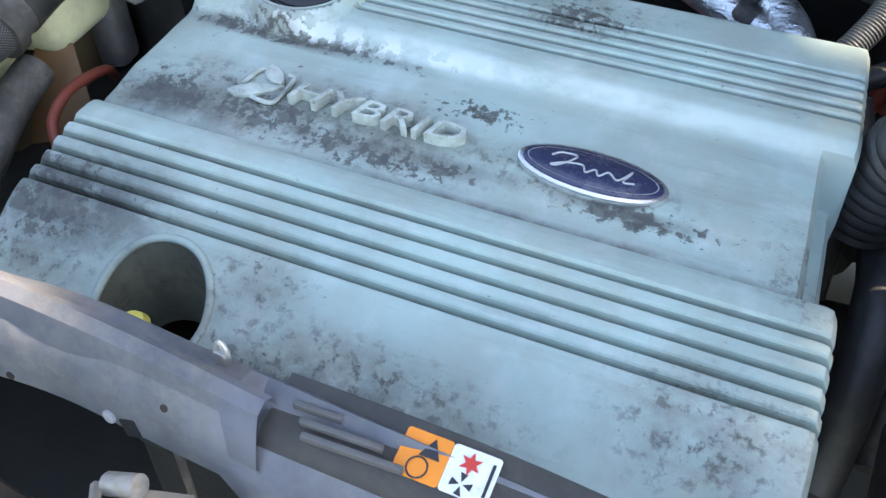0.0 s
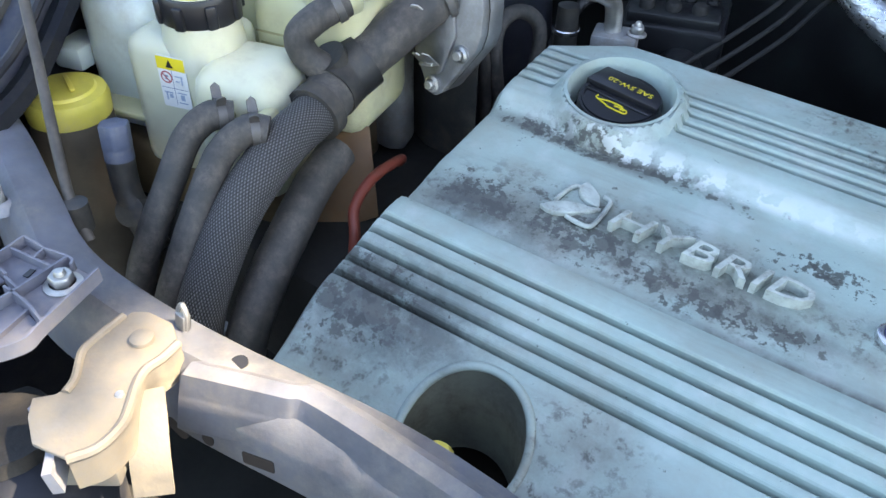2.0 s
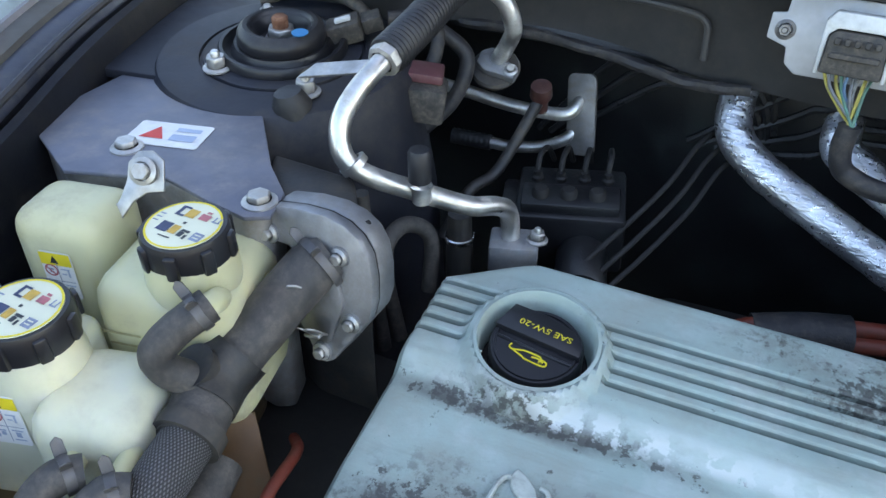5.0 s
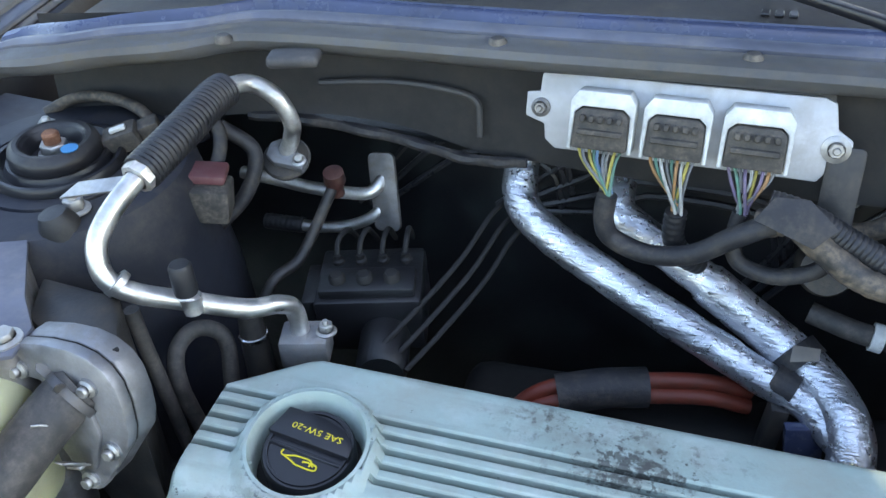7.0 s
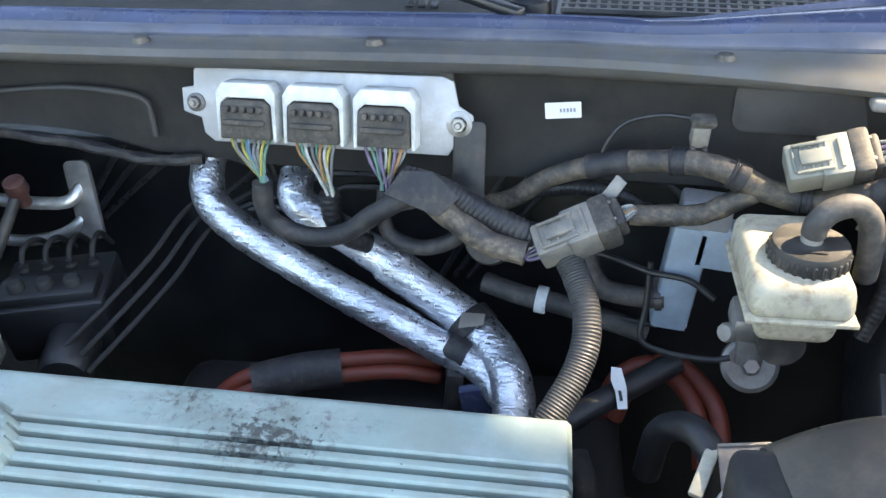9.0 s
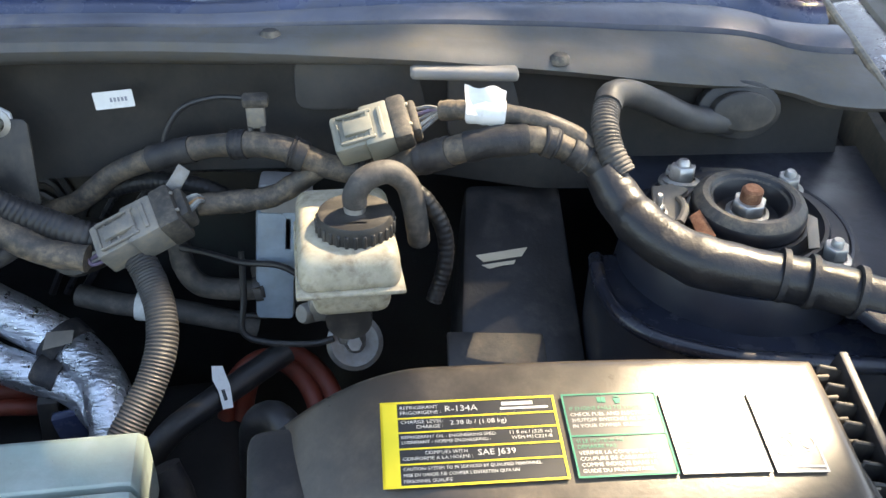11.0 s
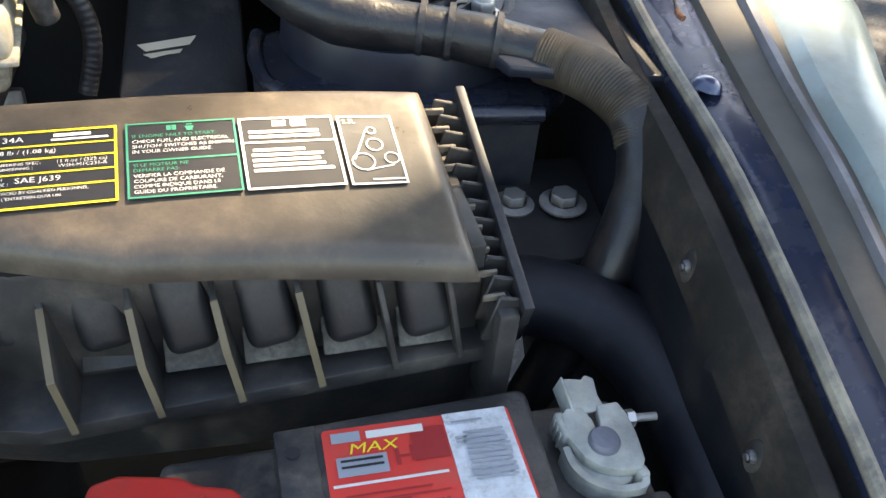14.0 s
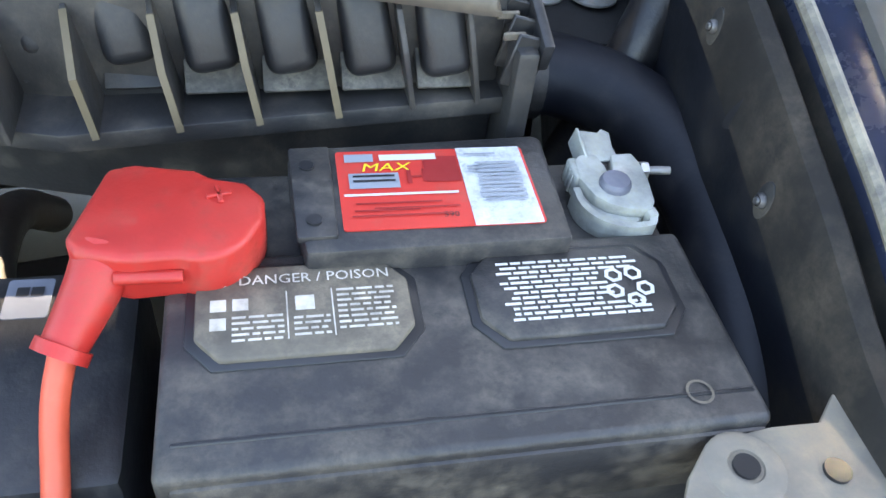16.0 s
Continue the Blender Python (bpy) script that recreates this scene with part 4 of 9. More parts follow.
# raised word and leaf on the cover
letter_m = surf("pale_letter_plastic", (0.43, 0.47, 0.43), 0.45, vary=0.2, scale=40, bump=0.15, dust=(0.13, 0.11, 0.09), dusty=0.42)
word = text("HYBRID", 0.0285, on_cover(0.226, 0.0665, 0.0040, -1.0), 0.0055, 1.52, 0.22)
part("lettering", word, letter_m, cover, "raised moulded word HYBRID")


def leaf_emblem():
    """Two leaves in front of an open rounded frame, each moulded in relief."""
    lie = on_cover(0.122, 0.075, 0.0035, 0)
    at = lambda q: [(u - 0.122, v - 0.075) for u, v in q]
    broad = [(0.0985, 0.0545), (0.106, 0.0640), (0.114, 0.0690), (0.124, 0.0722), (0.133, 0.0735), (0.1411, 0.0766), (0.137, 0.0700), (0.130, 0.0640), (0.122, 0.0570), (0.113, 0.0520), (0.106, 0.0520)]
    tall = [(0.1180, 0.0985), (0.1158, 0.0920), (0.1168, 0.0850), (0.1215, 0.0795), (0.1290, 0.0762), (0.1385, 0.0750), (0.1372, 0.0815), (0.1335, 0.0880), (0.1265, 0.0940)]
    e = part("leaf_emblem", plate(at(broad), 0.005, lie, 0.0009, None, (), 1), letter_m, cover, "raised moulded leaf emblem")
    part("leaf", plate(at(tall), 0.005, lie @ Matrix.Translation((0, 0, 0.0008)), 0.0009, None, (), 1), letter_m, e)
    for run in ([(0.1065, 0.0665), (0.1085, 0.0800), (0.1105, 0.0875), (0.1135, 0.0905), (0.1165, 0.0905)], [(0.1365, 0.0900), (0.1415, 0.0890), (0.1440, 0.0840), (0.1440, 0.0640), (0.1430, 0.0560), (0.1395, 0.0525), (0.1300, 0.0525), (0.1215, 0.0545)]):
        part("emblem_frame", tube([lie @ V((x, y, -0.0015)) for x, y in at(run)], 0.0019, 8, 4), letter_m, e)


leaf_emblem()


def badge():
    b = thing("oval_badge", on_cover(0.402, 0.066).translation, "dark blue oval badge with chrome rim on the cover", "badge")
    m = on_cover(0.402, 0.066, 0.0, -2.5)
    bm = plate(oval(0.0575, 0.0235), 0.008, m @ Matrix.Translation((0, 0, 0.006)), 0.002)
    part("rim", bm, chrome, b, "worn chrome rim")
    bm = plate(oval(0.0535, 0.0195), 0.004, m @ Matrix.Translation((0, 0, 0.0075)), 0.001)
    part("face", bm, badge_blue, b, "dark blue enamel face")
    bm = bmesh.new()
    ring = oval(0.0495, 0.0162, 64)
    for k in range(64):
        (x0, y0), (x1, y1) = ring[k], ring[(k + 1) % 64]
        bm.faces.new([bm.verts.new(m @ V((x * s, y * s, 0.0079))) for x, y, s in ((x0, y0, 1), (x1, y1, 1), (x1, y1, 0.985), (x0, y0, 0.985))])
    part("line", bm, alu_sheet, b)
    pts = [(-0.032, 0.004), (-0.026, 0.009), (-0.014, 0.009), (-0.024, -0.004), (-0.03, -0.006), (-0.02, 0.0), (-0.008, 0.002), (-0.004, -0.004), (0.002, 0.001), (0.006, -0.004), (0.012, 0.002), (0.02, -0.003), (0.028, 0.009), (0.024, -0.003), (0.032, -0.002)]
    bm = tube([m @ V((x, y, 0.008)) for x, y in pts], 0.0008, 6, 5)
    part("emblem", bm, alu_sheet, b, "plain pale flourish")
    return b


badge()


def oil_cap():
    m = COVER @ frame_of((OIL[0], OIL[1], collar_plane(OIL[1])), (1, 0, 0), (0, -0.155, 1)) @ pose(0, 0, 0, 0, 0, -8)
    o = thing("oil_filler_cap", (m @ V((0, 0, -0.03))), "black round oil filler cap with yellow print", "oil cap")
    part("cap", lathe([(0.033, -0.034), (0.0368, -0.030), (0.0368, -0.0085), (0.0352, -0.0062), (0, -0.0055)], m, 48), black_clean, o)
    # raised grip over the rear half, with a low ridge before it
    part("grip", plate([(-0.036, 0.001), (0.035, 0.001), (0.0335, 0.012), (0.022, 0.0225), (-0.002, 0.0275), (-0.031, 0.0265)], 0.007, m @ Matrix.Translation((0, 0, -0.0005)), 0.0012), black_clean, o, "raised black grip")
    own = box((0, -0.0055, -0.0056), (0.066, 0.0022, 0.003), (0, 0, 0), 0.0008, 1)
    bmesh.ops.transform(own, matrix=m, verts=own.verts)
    part("ridge", own, black_clean, o)
    part("rim_ridge", lathe([(0.0335, -0.0066), (0.0330, -0.0046), (0.0315, -0.0046), (0.0310, -0.0066)], m, 40), black_clean, o)
    part("well_floor", lathe([(0.0445, -0.030), (0, -0.031)], m, 40), deep, o, "near-black bottom of the filler well")
    mt = m @ pose(0, 0, -0.0002)
    part("print", text("SAE 5W-20", 0.0078, mt @ pose(0.002, 0.0125, 0, 0, 0, 180), 0, 1.2), print_yellow, o, "yellow print SAE 5W-20", 0)
    mc = m @ Matrix.Translation((0, 0, -0.0052))
    for q in ([(-0.020, -0.009), (-0.0205, -0.012), (-0.018, -0.0135), (-0.013, -0.0115), (-0.010, -0.0105), (0.0, -0.0105), (0.0005, -0.0155)], [(-0.018, -0.0135), (-0.010, -0.0165), (-0.008, -0.0175), (0.004, -0.0175), (0.005, -0.0135), (0.0, -0.0120)], [(-0.005, -0.0135), (-0.001, -0.0125), (0.003, -0.0145)]):
        part("oil_can_mark", tube([mc @ V(((x + 0.0065) * 1.25, y + 0.001, 0)) for x, y in q], 0.0007, 6, 3), print_yellow, o, "yellow oil can symbol", 0)


oil_cap()

# dipstick end in the front well
m = COVER @ pose(HOLE[0] - 0.012, HOLE[1] - 0.008, -0.079)
d = thing("dipstick", m.translation, "yellow dipstick handle down in the cover's well", "dipstick")
part("handle", lathe([(0.0, -0.03), (0.006, -0.03), (0.006, 0.0), (0.011, 0.002), (0.012, 0.018), (0.008, 0.024), (0, 0.025)], m, 20), yellow_cap, d)
part("stem", tube([m @ V((0, 0, -0.02)), m @ V((0.0, 0.0, -0.3))], 0.004, 8, 2), steel, d)

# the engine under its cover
e = thing("engine_block", (-0.15, 0.5, 0.5), "near-black engine block under the plastic cover", "engine")
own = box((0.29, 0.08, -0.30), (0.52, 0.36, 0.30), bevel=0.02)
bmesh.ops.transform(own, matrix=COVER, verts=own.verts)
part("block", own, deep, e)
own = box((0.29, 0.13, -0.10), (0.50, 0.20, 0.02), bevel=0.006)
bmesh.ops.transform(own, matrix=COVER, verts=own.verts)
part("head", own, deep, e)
# ---- coolant tanks, hoses and housings on the passenger side ----
def turned(ox, oy, deg):
    """Maps local (a, b, z) of a box frame turned by deg to the world."""
    ca, sa = math.cos(radians(deg)), math.sin(radians(deg))
    return lambda a, b, z: V((ox + a * ca - b * sa, oy + a * sa + b * ca, z))


def tank_cap(t, c, r=0.0345, h=0.024, tilt=(0.0, -0.04, 1)):
    m = axis_pose(c, tilt)
    bm = lathe([(r * 0.8, -h), (r * 0.97, -h), (r, -h + 0.003), (r, -0.004), (r * 0.95, 0.0), (0, 0)], m, 48)
    cap = part("cap", bm, black_clean, t, "black screw cap")
    for k in range(8):
        a = 2 * math.pi * (k + 0.5) / 8
        own = box((r * math.cos(a), r * math.sin(a), -h * 0.55), (0.006, 0.009, h * 0.8), (0, 0, math.degrees(a)), 0.002)
        bmesh.ops.transform(own, matrix=m, verts=own.verts)
        part("grip_rib", own, black_clean, cap)
    part("cap_label", lathe([(r * 0.86, 0.0), (r * 0.86, 0.0008), (0, 0.0008)], m, 40), print_cream, cap, "cream round warning label")
    part("label_rim", lathe([(r * 0.86, 0.0011), (r * 0.81, 0.0011)], m, 40), print_yellow, cap, "yellow printed rim", 0)
    # navy, amber and grey pictogram blocks with thin strokes round them
    for rows, mt in (([(-0.0125, 0.012, 0.0028, 0.011), (-0.0095, 0.0165, 0.006, 0.002), (-0.0095, 0.0075, 0.006, 0.002), (-0.010, -0.007, 0.009, 0.010)], print_navy),
                     ([(-0.0025, 0.012, 0.008, 0.009), (-0.0015, -0.007, 0.006, 0.009)], print_amber),
                     ([(0.0085, 0.012, 0.008, 0.0065), (0.0085, 0.0175, 0.004, 0.0022)], print_faded_red),
                     ([(0.007, -0.0055, 0.007, 0.0025), (0.0055, -0.0095, 0.004, 0.005), (0.010, -0.011, 0.0022, 0.0045), (-0.003, -0.016, 0.010, 0.0012), (0.0, 0.0015, 0.0025, 0.0025)], print_black),
                     ([(0.018, -0.0075, 0.008, 0.0085)], print_grey_blue),
                     ([(0.0185, 0.0105, 0.006, 0.0012), (0.0165, 0.013, 0.0012, 0.006), (0.0205, 0.013, 0.0012, 0.006), (-0.021, 0.0, 0.0045, 0.0012), (-0.021, -0.004, 0.0045, 0.0012), (-0.021, 0.004, 0.0045, 0.0012)], print_grey_blue)):
        for row in rows:
            part("print", bars([row], m, lift=0.0012), mt, cap, "", 0)
    part("print", bars([(0.018, -0.006, 0.005, 0.001), (0.018, -0.009, 0.005, 0.001)], m, lift=0.0015), print_cream, cap, "", 0)
    return cap


print_navy = surf("navy_print", (0.035, 0.045, 0.10), 0.5, vary=0.2, scale=90, bump=0.0)
print_amber = surf("amber_print", (0.55, 0.33, 0.05), 0.5, vary=0.15, scale=90, bump=0.0)
print_faded_red = surf("faded_red_print", (0.42, 0.12, 0.13), 0.5, vary=0.2, scale=90, bump=0.0)
print_grey_blue = surf("grey_blue_print", (0.22, 0.25, 0.33), 0.5, vary=0.2, scale=90, bump=0.0)
print_cream = surf("cream_label", (0.72, 0.70, 0.52), 0.5, vary=0.06, bump=0.0)


def tank_label(t, m, w=0.027, h=0.046):
    lab = part("label", plate(rounded(w, h, 0.002), 0.0006, m @ Matrix.Translation((0, 0, 0.0008)), 0), white_lab, t, "white and yellow warning label")
    part("yellow_band", bars([(0, h / 2 - 0.006, w * 0.98, 0.011)], m, lift=0.0012), print_yellow, lab, "", 0)
    tri = bmesh.new()
    tri.faces.new([tri.verts.new(m @ V((x, y + h / 2 - 0.006, 0.0015))) for x, y in ((-0.0045, -0.0035), (0.0025, -0.0035), (-0.001, 0.0035))])
    part("warning_triangle", tri, print_black, lab, "", 0)
    mr = m @ Matrix.Translation((-0.0058, 0.0045, 0.0012))
    part("ban_ring", lathe([(0.0042, 0.0), (0.0056, 0.0)], mr, 24), print_faded_red, lab, "red ban ring", 0)
    part("ban_stroke", bars([(0, 0, 0.0095, 0.0013)], mr @ pose(0, 0, 0.0002, 0, 0, -45)), print_faded_red, lab, "", 0)
    part("print", bars([(-0.0058, 0.0055, 0.004, 0.0016), (-0.0058, 0.003, 0.003, 0.0016)], m, lift=0.0013), print_grey_blue, lab, "", 0)
    part("print", bars([(0.006, 0.0065, 0.0075, 0.0012), (0.0085, 0.003, 0.0016, 0.007), (0.0045, 0.002, 0.004, 0.0012), (-0.0065, -0.0095, 0.0085, 0.0014), (-0.0085, -0.013, 0.0016, 0.007), (-0.0045, -0.0125, 0.0035, 0.0035), (0.0065, -0.0085, 0.0085, 0.0012), (0.0065, -0.0125, 0.004, 0.005), (0.0065, -0.0175, 0.0085, 0.0012)], m, lift=0.0013), print_blue_pale, lab, "", 0)
    part("line", bars([(0.0, -0.004, 0.0006, 0.032), (0.0, -0.005, w * 0.92, 0.0006)], m, lift=0.0013), print_grey_blue, lab, "", 0)
    return lab


print_blue_pale = surf("pale_blue_print", (0.35, 0.42, 0.55), 0.5, vary=0.1, bump=0.0)


def blob(fn, a0, a1, b0, b1, z0, z1, bev, bm, deg):
    c = fn((a0 + a1) / 2, (b0 + b1) / 2, (z0 + z1) / 2)
    return box(c, (a1 - a0, b1 - b0, z1 - z0), (0, 0, deg), bev, 4, bm)


tank_cream = surf("milky_tank_plastic", (0.62, 0.62, 0.47), 0.38, vary=0.1, sss=0.4, dust=(0.42, 0.39, 0.30), dusty=0.4, bump=0.08, scale=7)


tank_mould = surf("moulded_tank_mark", (0.34, 0.31, 0.17), 0.45, vary=0.2, bump=0.0, scale=60)


def tank_front():
    f = turned(-0.664, 0.358, 18)
    t = thing("coolant_tank", f(0.02, 0.03, 0.90), "aged translucent cream coolant tank with black cap", "coolant tank", "coolant tanks")
    bm = bmesh.new()
    blob(f, -0.099, -0.024, 0.024, 0.088, 0.915, 1.047, 0.017, bm, 18)
    part("side_chamber", bm, tank_pale, t, "pale bluish side chamber")
    bm = bmesh.new()
    blob(f, -0.034, 0.050, -0.002, 0.080, 0.905, 1.030, 0.015, bm, 18)
    blob(f, 0.036, 0.116, -0.022, 0.062, 0.905, 1.022, 0.024, bm, 18)
    lathe([(0.034, -0.02), (0.033, 0.0), (0.031, 0.016)], axis_pose(f(0.027, 0.030, 1.028), (0, 0, 1)), 40, bm)
    part("body", bm, tank_cream, t)
    bm = bmesh.new()
    blob(f, -0.102, 0.122, 0.0, 0.086, 0.948, 0.954, 0.002, bm, 18)
    part("seam", bm, tank_m, t)
    bm = bmesh.new()
    blob(f, -0.10, 0.118, 0.002, 0.084, 0.86, 0.925, 0.012, bm, 18)
    part("lower_half", bm, tank_amber, t, "amber stained lower half")
    bm = bmesh.new()
    box(f(-0.112, 0.035, 0.985), (0.03, 0.04, 0.022), (0, 0, 18), 0.004, 2, bm)
    part("mounting_ear", bm, tank_pale, t)
    tank_cap(t, f(0.027, 0.031, 1.067), 0.0325)
    tank_label(t, frame_of(f(0.015, -0.0028, 0.997), f(1, 0, 0) - f(0, 0, 0), f(0, -1, 0.0) - f(0, 0, 0)) @ pose(0, 0, 0, 0, 0, 0))
    for a, b in ((0.075, -0.026), (0.108, -0.020)):
        part("nipple", tube([f(a, b + 0.01, 0.992), f(a + 0.004, b - 0.018, 0.996)], 0.0075, 14, 3), tank_m, t)
    return t


def tank_back():
    f = turned(-0.709, 0.457, 14)
    t = thing("coolant_tank", f(0.06, 0.02, 0.94), "aged yellowed coolant tank with black cap and nipple", "coolant tank", "coolant tanks")
    bm = bmesh.new()
    blob(f, -0.022, 0.056, -0.002, 0.062, 0.93, 1.083, 0.018, bm, 14)
    blob(f, 0.058, 0.165, -0.036, 0.066, 0.93, 1.060, 0.022, bm, 14)
    lathe([(0.034, -0.02), (0.033, 0.0), (0.031, 0.016)], axis_pose(f(0.127, 0.000, 1.060), (0, 0, 1)), 40, bm)
    part("body", bm, tank_m, t)
    bm = bmesh.new()
    blob(f, -0.02, 0.135, -0.02, 0.06, 0.86, 0.94, 0.014, bm, 14)
    part("lower_half", bm, tank_amber, t, "amber stained lower half")
    tank_cap(t, f(0.1275, -0.001, 1.0965), 0.0305)
    tank_label(t, frame_of(f(0.016, -0.003, 1.035), f(1, 0, 0) - f(0, 0, 0), f(0, -1, 0) - f(0, 0, 0)), 0.026, 0.042)
    part("nipple", tube([f(0.150, -0.01, 1.046), (-0.5445, 0.461, 1.0642), (-0.549, 0.451, 1.0615)], 0.0085, 14, 3), tank_m, t)
    part("moulded_bars", bars([(0.0, 0.006, 0.03, 0.0022), (0.002, -0.004, 0.026, 0.0022)], frame_of(f(0.083, -0.0365, 1.015), f(1, 0, 0) - f(0, 0, 0), f(0, -1, 0) - f(0, 0, 0)), lift=0.0005), tank_mould, t, "", 0)
    return t


tank_front()
tank_back()


spring_m = surf("dull_spring_steel", (0.13, 0.125, 0.125), 0.42, 0.7, dust=(0.15, 0.13, 0.11), dusty=0.5, bump=0.15, scale=40)


def clamp(pts, r, lugs=1):
    """A spring band clamp round a hose, between two near points."""
    c = thing("hose_clamp", pts[0], "dull steel spring clamp gripping a rubber hose", "hose clamp", "hose clamps")
    a, b = V(pts[0]), V(pts[1])
    m = axis_pose(a, b - a)
    L = min(0.0065, (b - a).length)
    part("band", lathe([(r, 0), (r + 0.0013, 0), (r + 0.0013, L), (r, L)], m, 28), spring_m, c)
    up = m.to_3x3().inverted() @ V((-0.25, -0.45, 1))
    mid = math.degrees(math.atan2(up.y, up.x))
    for ang, tip in ((mid - 32, 1), (mid + 30, -1)):
        own = plate([(r, -L * 0.1), (r + 0.010, 0.0), (r + 0.013, L * 0.5), (r + 0.010, L * 1.1), (r, L * 1.1)], 0.0013, pose(0, 0, 0, 0, 0, ang) @ pose(0, 0, 0, 90, 0, 0), 0.0004, None, (), 1)
        bmesh.ops.transform(own, matrix=m, verts=own.verts)
        part("lug", own, spring_m, c)
    return c


def hose(name, pts, r, label, mat=None, ribs=0, seg=16, group="hoses", n=8, cat="hose", wob=0.03):
    return solo(name, tube(pts, r, seg, n, None, 0.10 if mat is rubber_tan else wob, ribs), mat or rubber, label, cat, group)


hose("small_hose", [(-0.566, 0.352, 1.001), (-0.576, 0.338, 1.003), (-0.580, 0.318, 0.992), (-0.577, 0.296, 0.968), (-0.579, 0.271, 0.93), (-0.581, 0.250, 0.885), (-0.583, 0.235, 0.80)], 0.0115, "dusty grey rubber coolant hose off the front tank")
hose("small_hose", [(-0.530, 0.355, 1.000), (-0.541, 0.345, 1.002), (-0.548, 0.323, 0.989), (-0.543, 0.295, 0.963), (-0.541, 0.268, 0.925), (-0.542, 0.248, 0.885), (-0.545, 0.235, 0.80)], 0.0115, "dusty grey rubber coolant hose with worn sleeve")
clamp([(-0.571, 0.348, 1.002), (-0.577, 0.336, 1.003)], 0.012)
clamp([(-0.536, 0.352, 1.001), (-0.544, 0.341, 1.001)], 0.012)
hose("main_hose", [(-0.520, 0.556, 1.048), (-0.529, 0.538, 1.040), (-0.540, 0.490, 1.018), (-0.549, 0.458, 1.000), (-0.542, 0.425, 0.992), (-0.536, 0.408, 0.988)], lambda t: 0.0205 if t < 0.55 else 0.022, "thick dusty black rubber coolant hose")
SLEEVE = spline([(-0.537, 0.412, 0.989), (-0.528, 0.366, 0.985), (-0.524, 0.318, 0.960), (-0.521, 0.284, 0.925), (-0.520, 0.258, 0.880), (-0.522, 0.24, 0.79)], 10)
bm = sweep(bmesh.new(), SLEEVE, circle(0.0188, 26), caps=False)
uv = bm.loops.layers.uv.new("sleeve")
for k, f in enumerate(bm.faces):
    i, j = divmod(k, 26)
    for loop, (a, c) in zip(f.loops, ((i, j), (i, j + 1), (i + 1, j + 1), (i + 1, j))):
        loop[uv].uv = (c * 2 * math.pi * 0.0205 / 26, a * 0.0046)
solo("sleeved_hose", bm, sleeve_m, "thick coolant hose in grey braided sleeve", "hose", "hoses")
hose("lower_hose", [(-0.535, 0.428, 0.945), (-0.526, 0.39, 0.935), (-0.512, 0.348, 0.918), (-0.503, 0.312, 0.895), (-0.494, 0.278, 0.86), (-0.49, 0.25, 0.78)], 0.0165, "thick dusty hose behind the sleeved hose")
# tee piece with its short elbow hose
tee = thing("hose_tee", (-0.549, 0.45, 0.98), "dark plastic tee joining the coolant hoses", "hose fitting")
part("collar", tube([(-0.5445, 0.475, 1.009), (-0.5495, 0.455, 0.999), (-0.546, 0.434, 0.994)], 0.0245, 22, 4), dusty_black, tee)
part("collar", tube([(-0.539, 0.418, 0.990), (-0.537, 0.406, 0.988)], 0.0245, 22, 3), dusty_black, tee)
part("branch", tube([(-0.549, 0.452, 1.0), (-0.553, 0.440, 1.022)], 0.016, 18, 3), dusty_black, tee)
hose("elbow_hose", [(-0.5455, 0.459, 1.0637), (-0.550, 0.449, 1.0605), (-0.5585, 0.436, 1.0525), (-0.566, 0.425, 1.040), (-0.562, 0.427, 1.024), (-0.551, 0.437, 1.012)], 0.0120, "short bent dusty rubber hose to the rear tank")
clamp([(-0.5475, 0.4545, 1.0625), (-0.552, 0.4465, 1.059)], 0.0122)
clamp([(-0.522, 0.552, 1.046), (-0.527, 0.541, 1.041)], 0.0212)


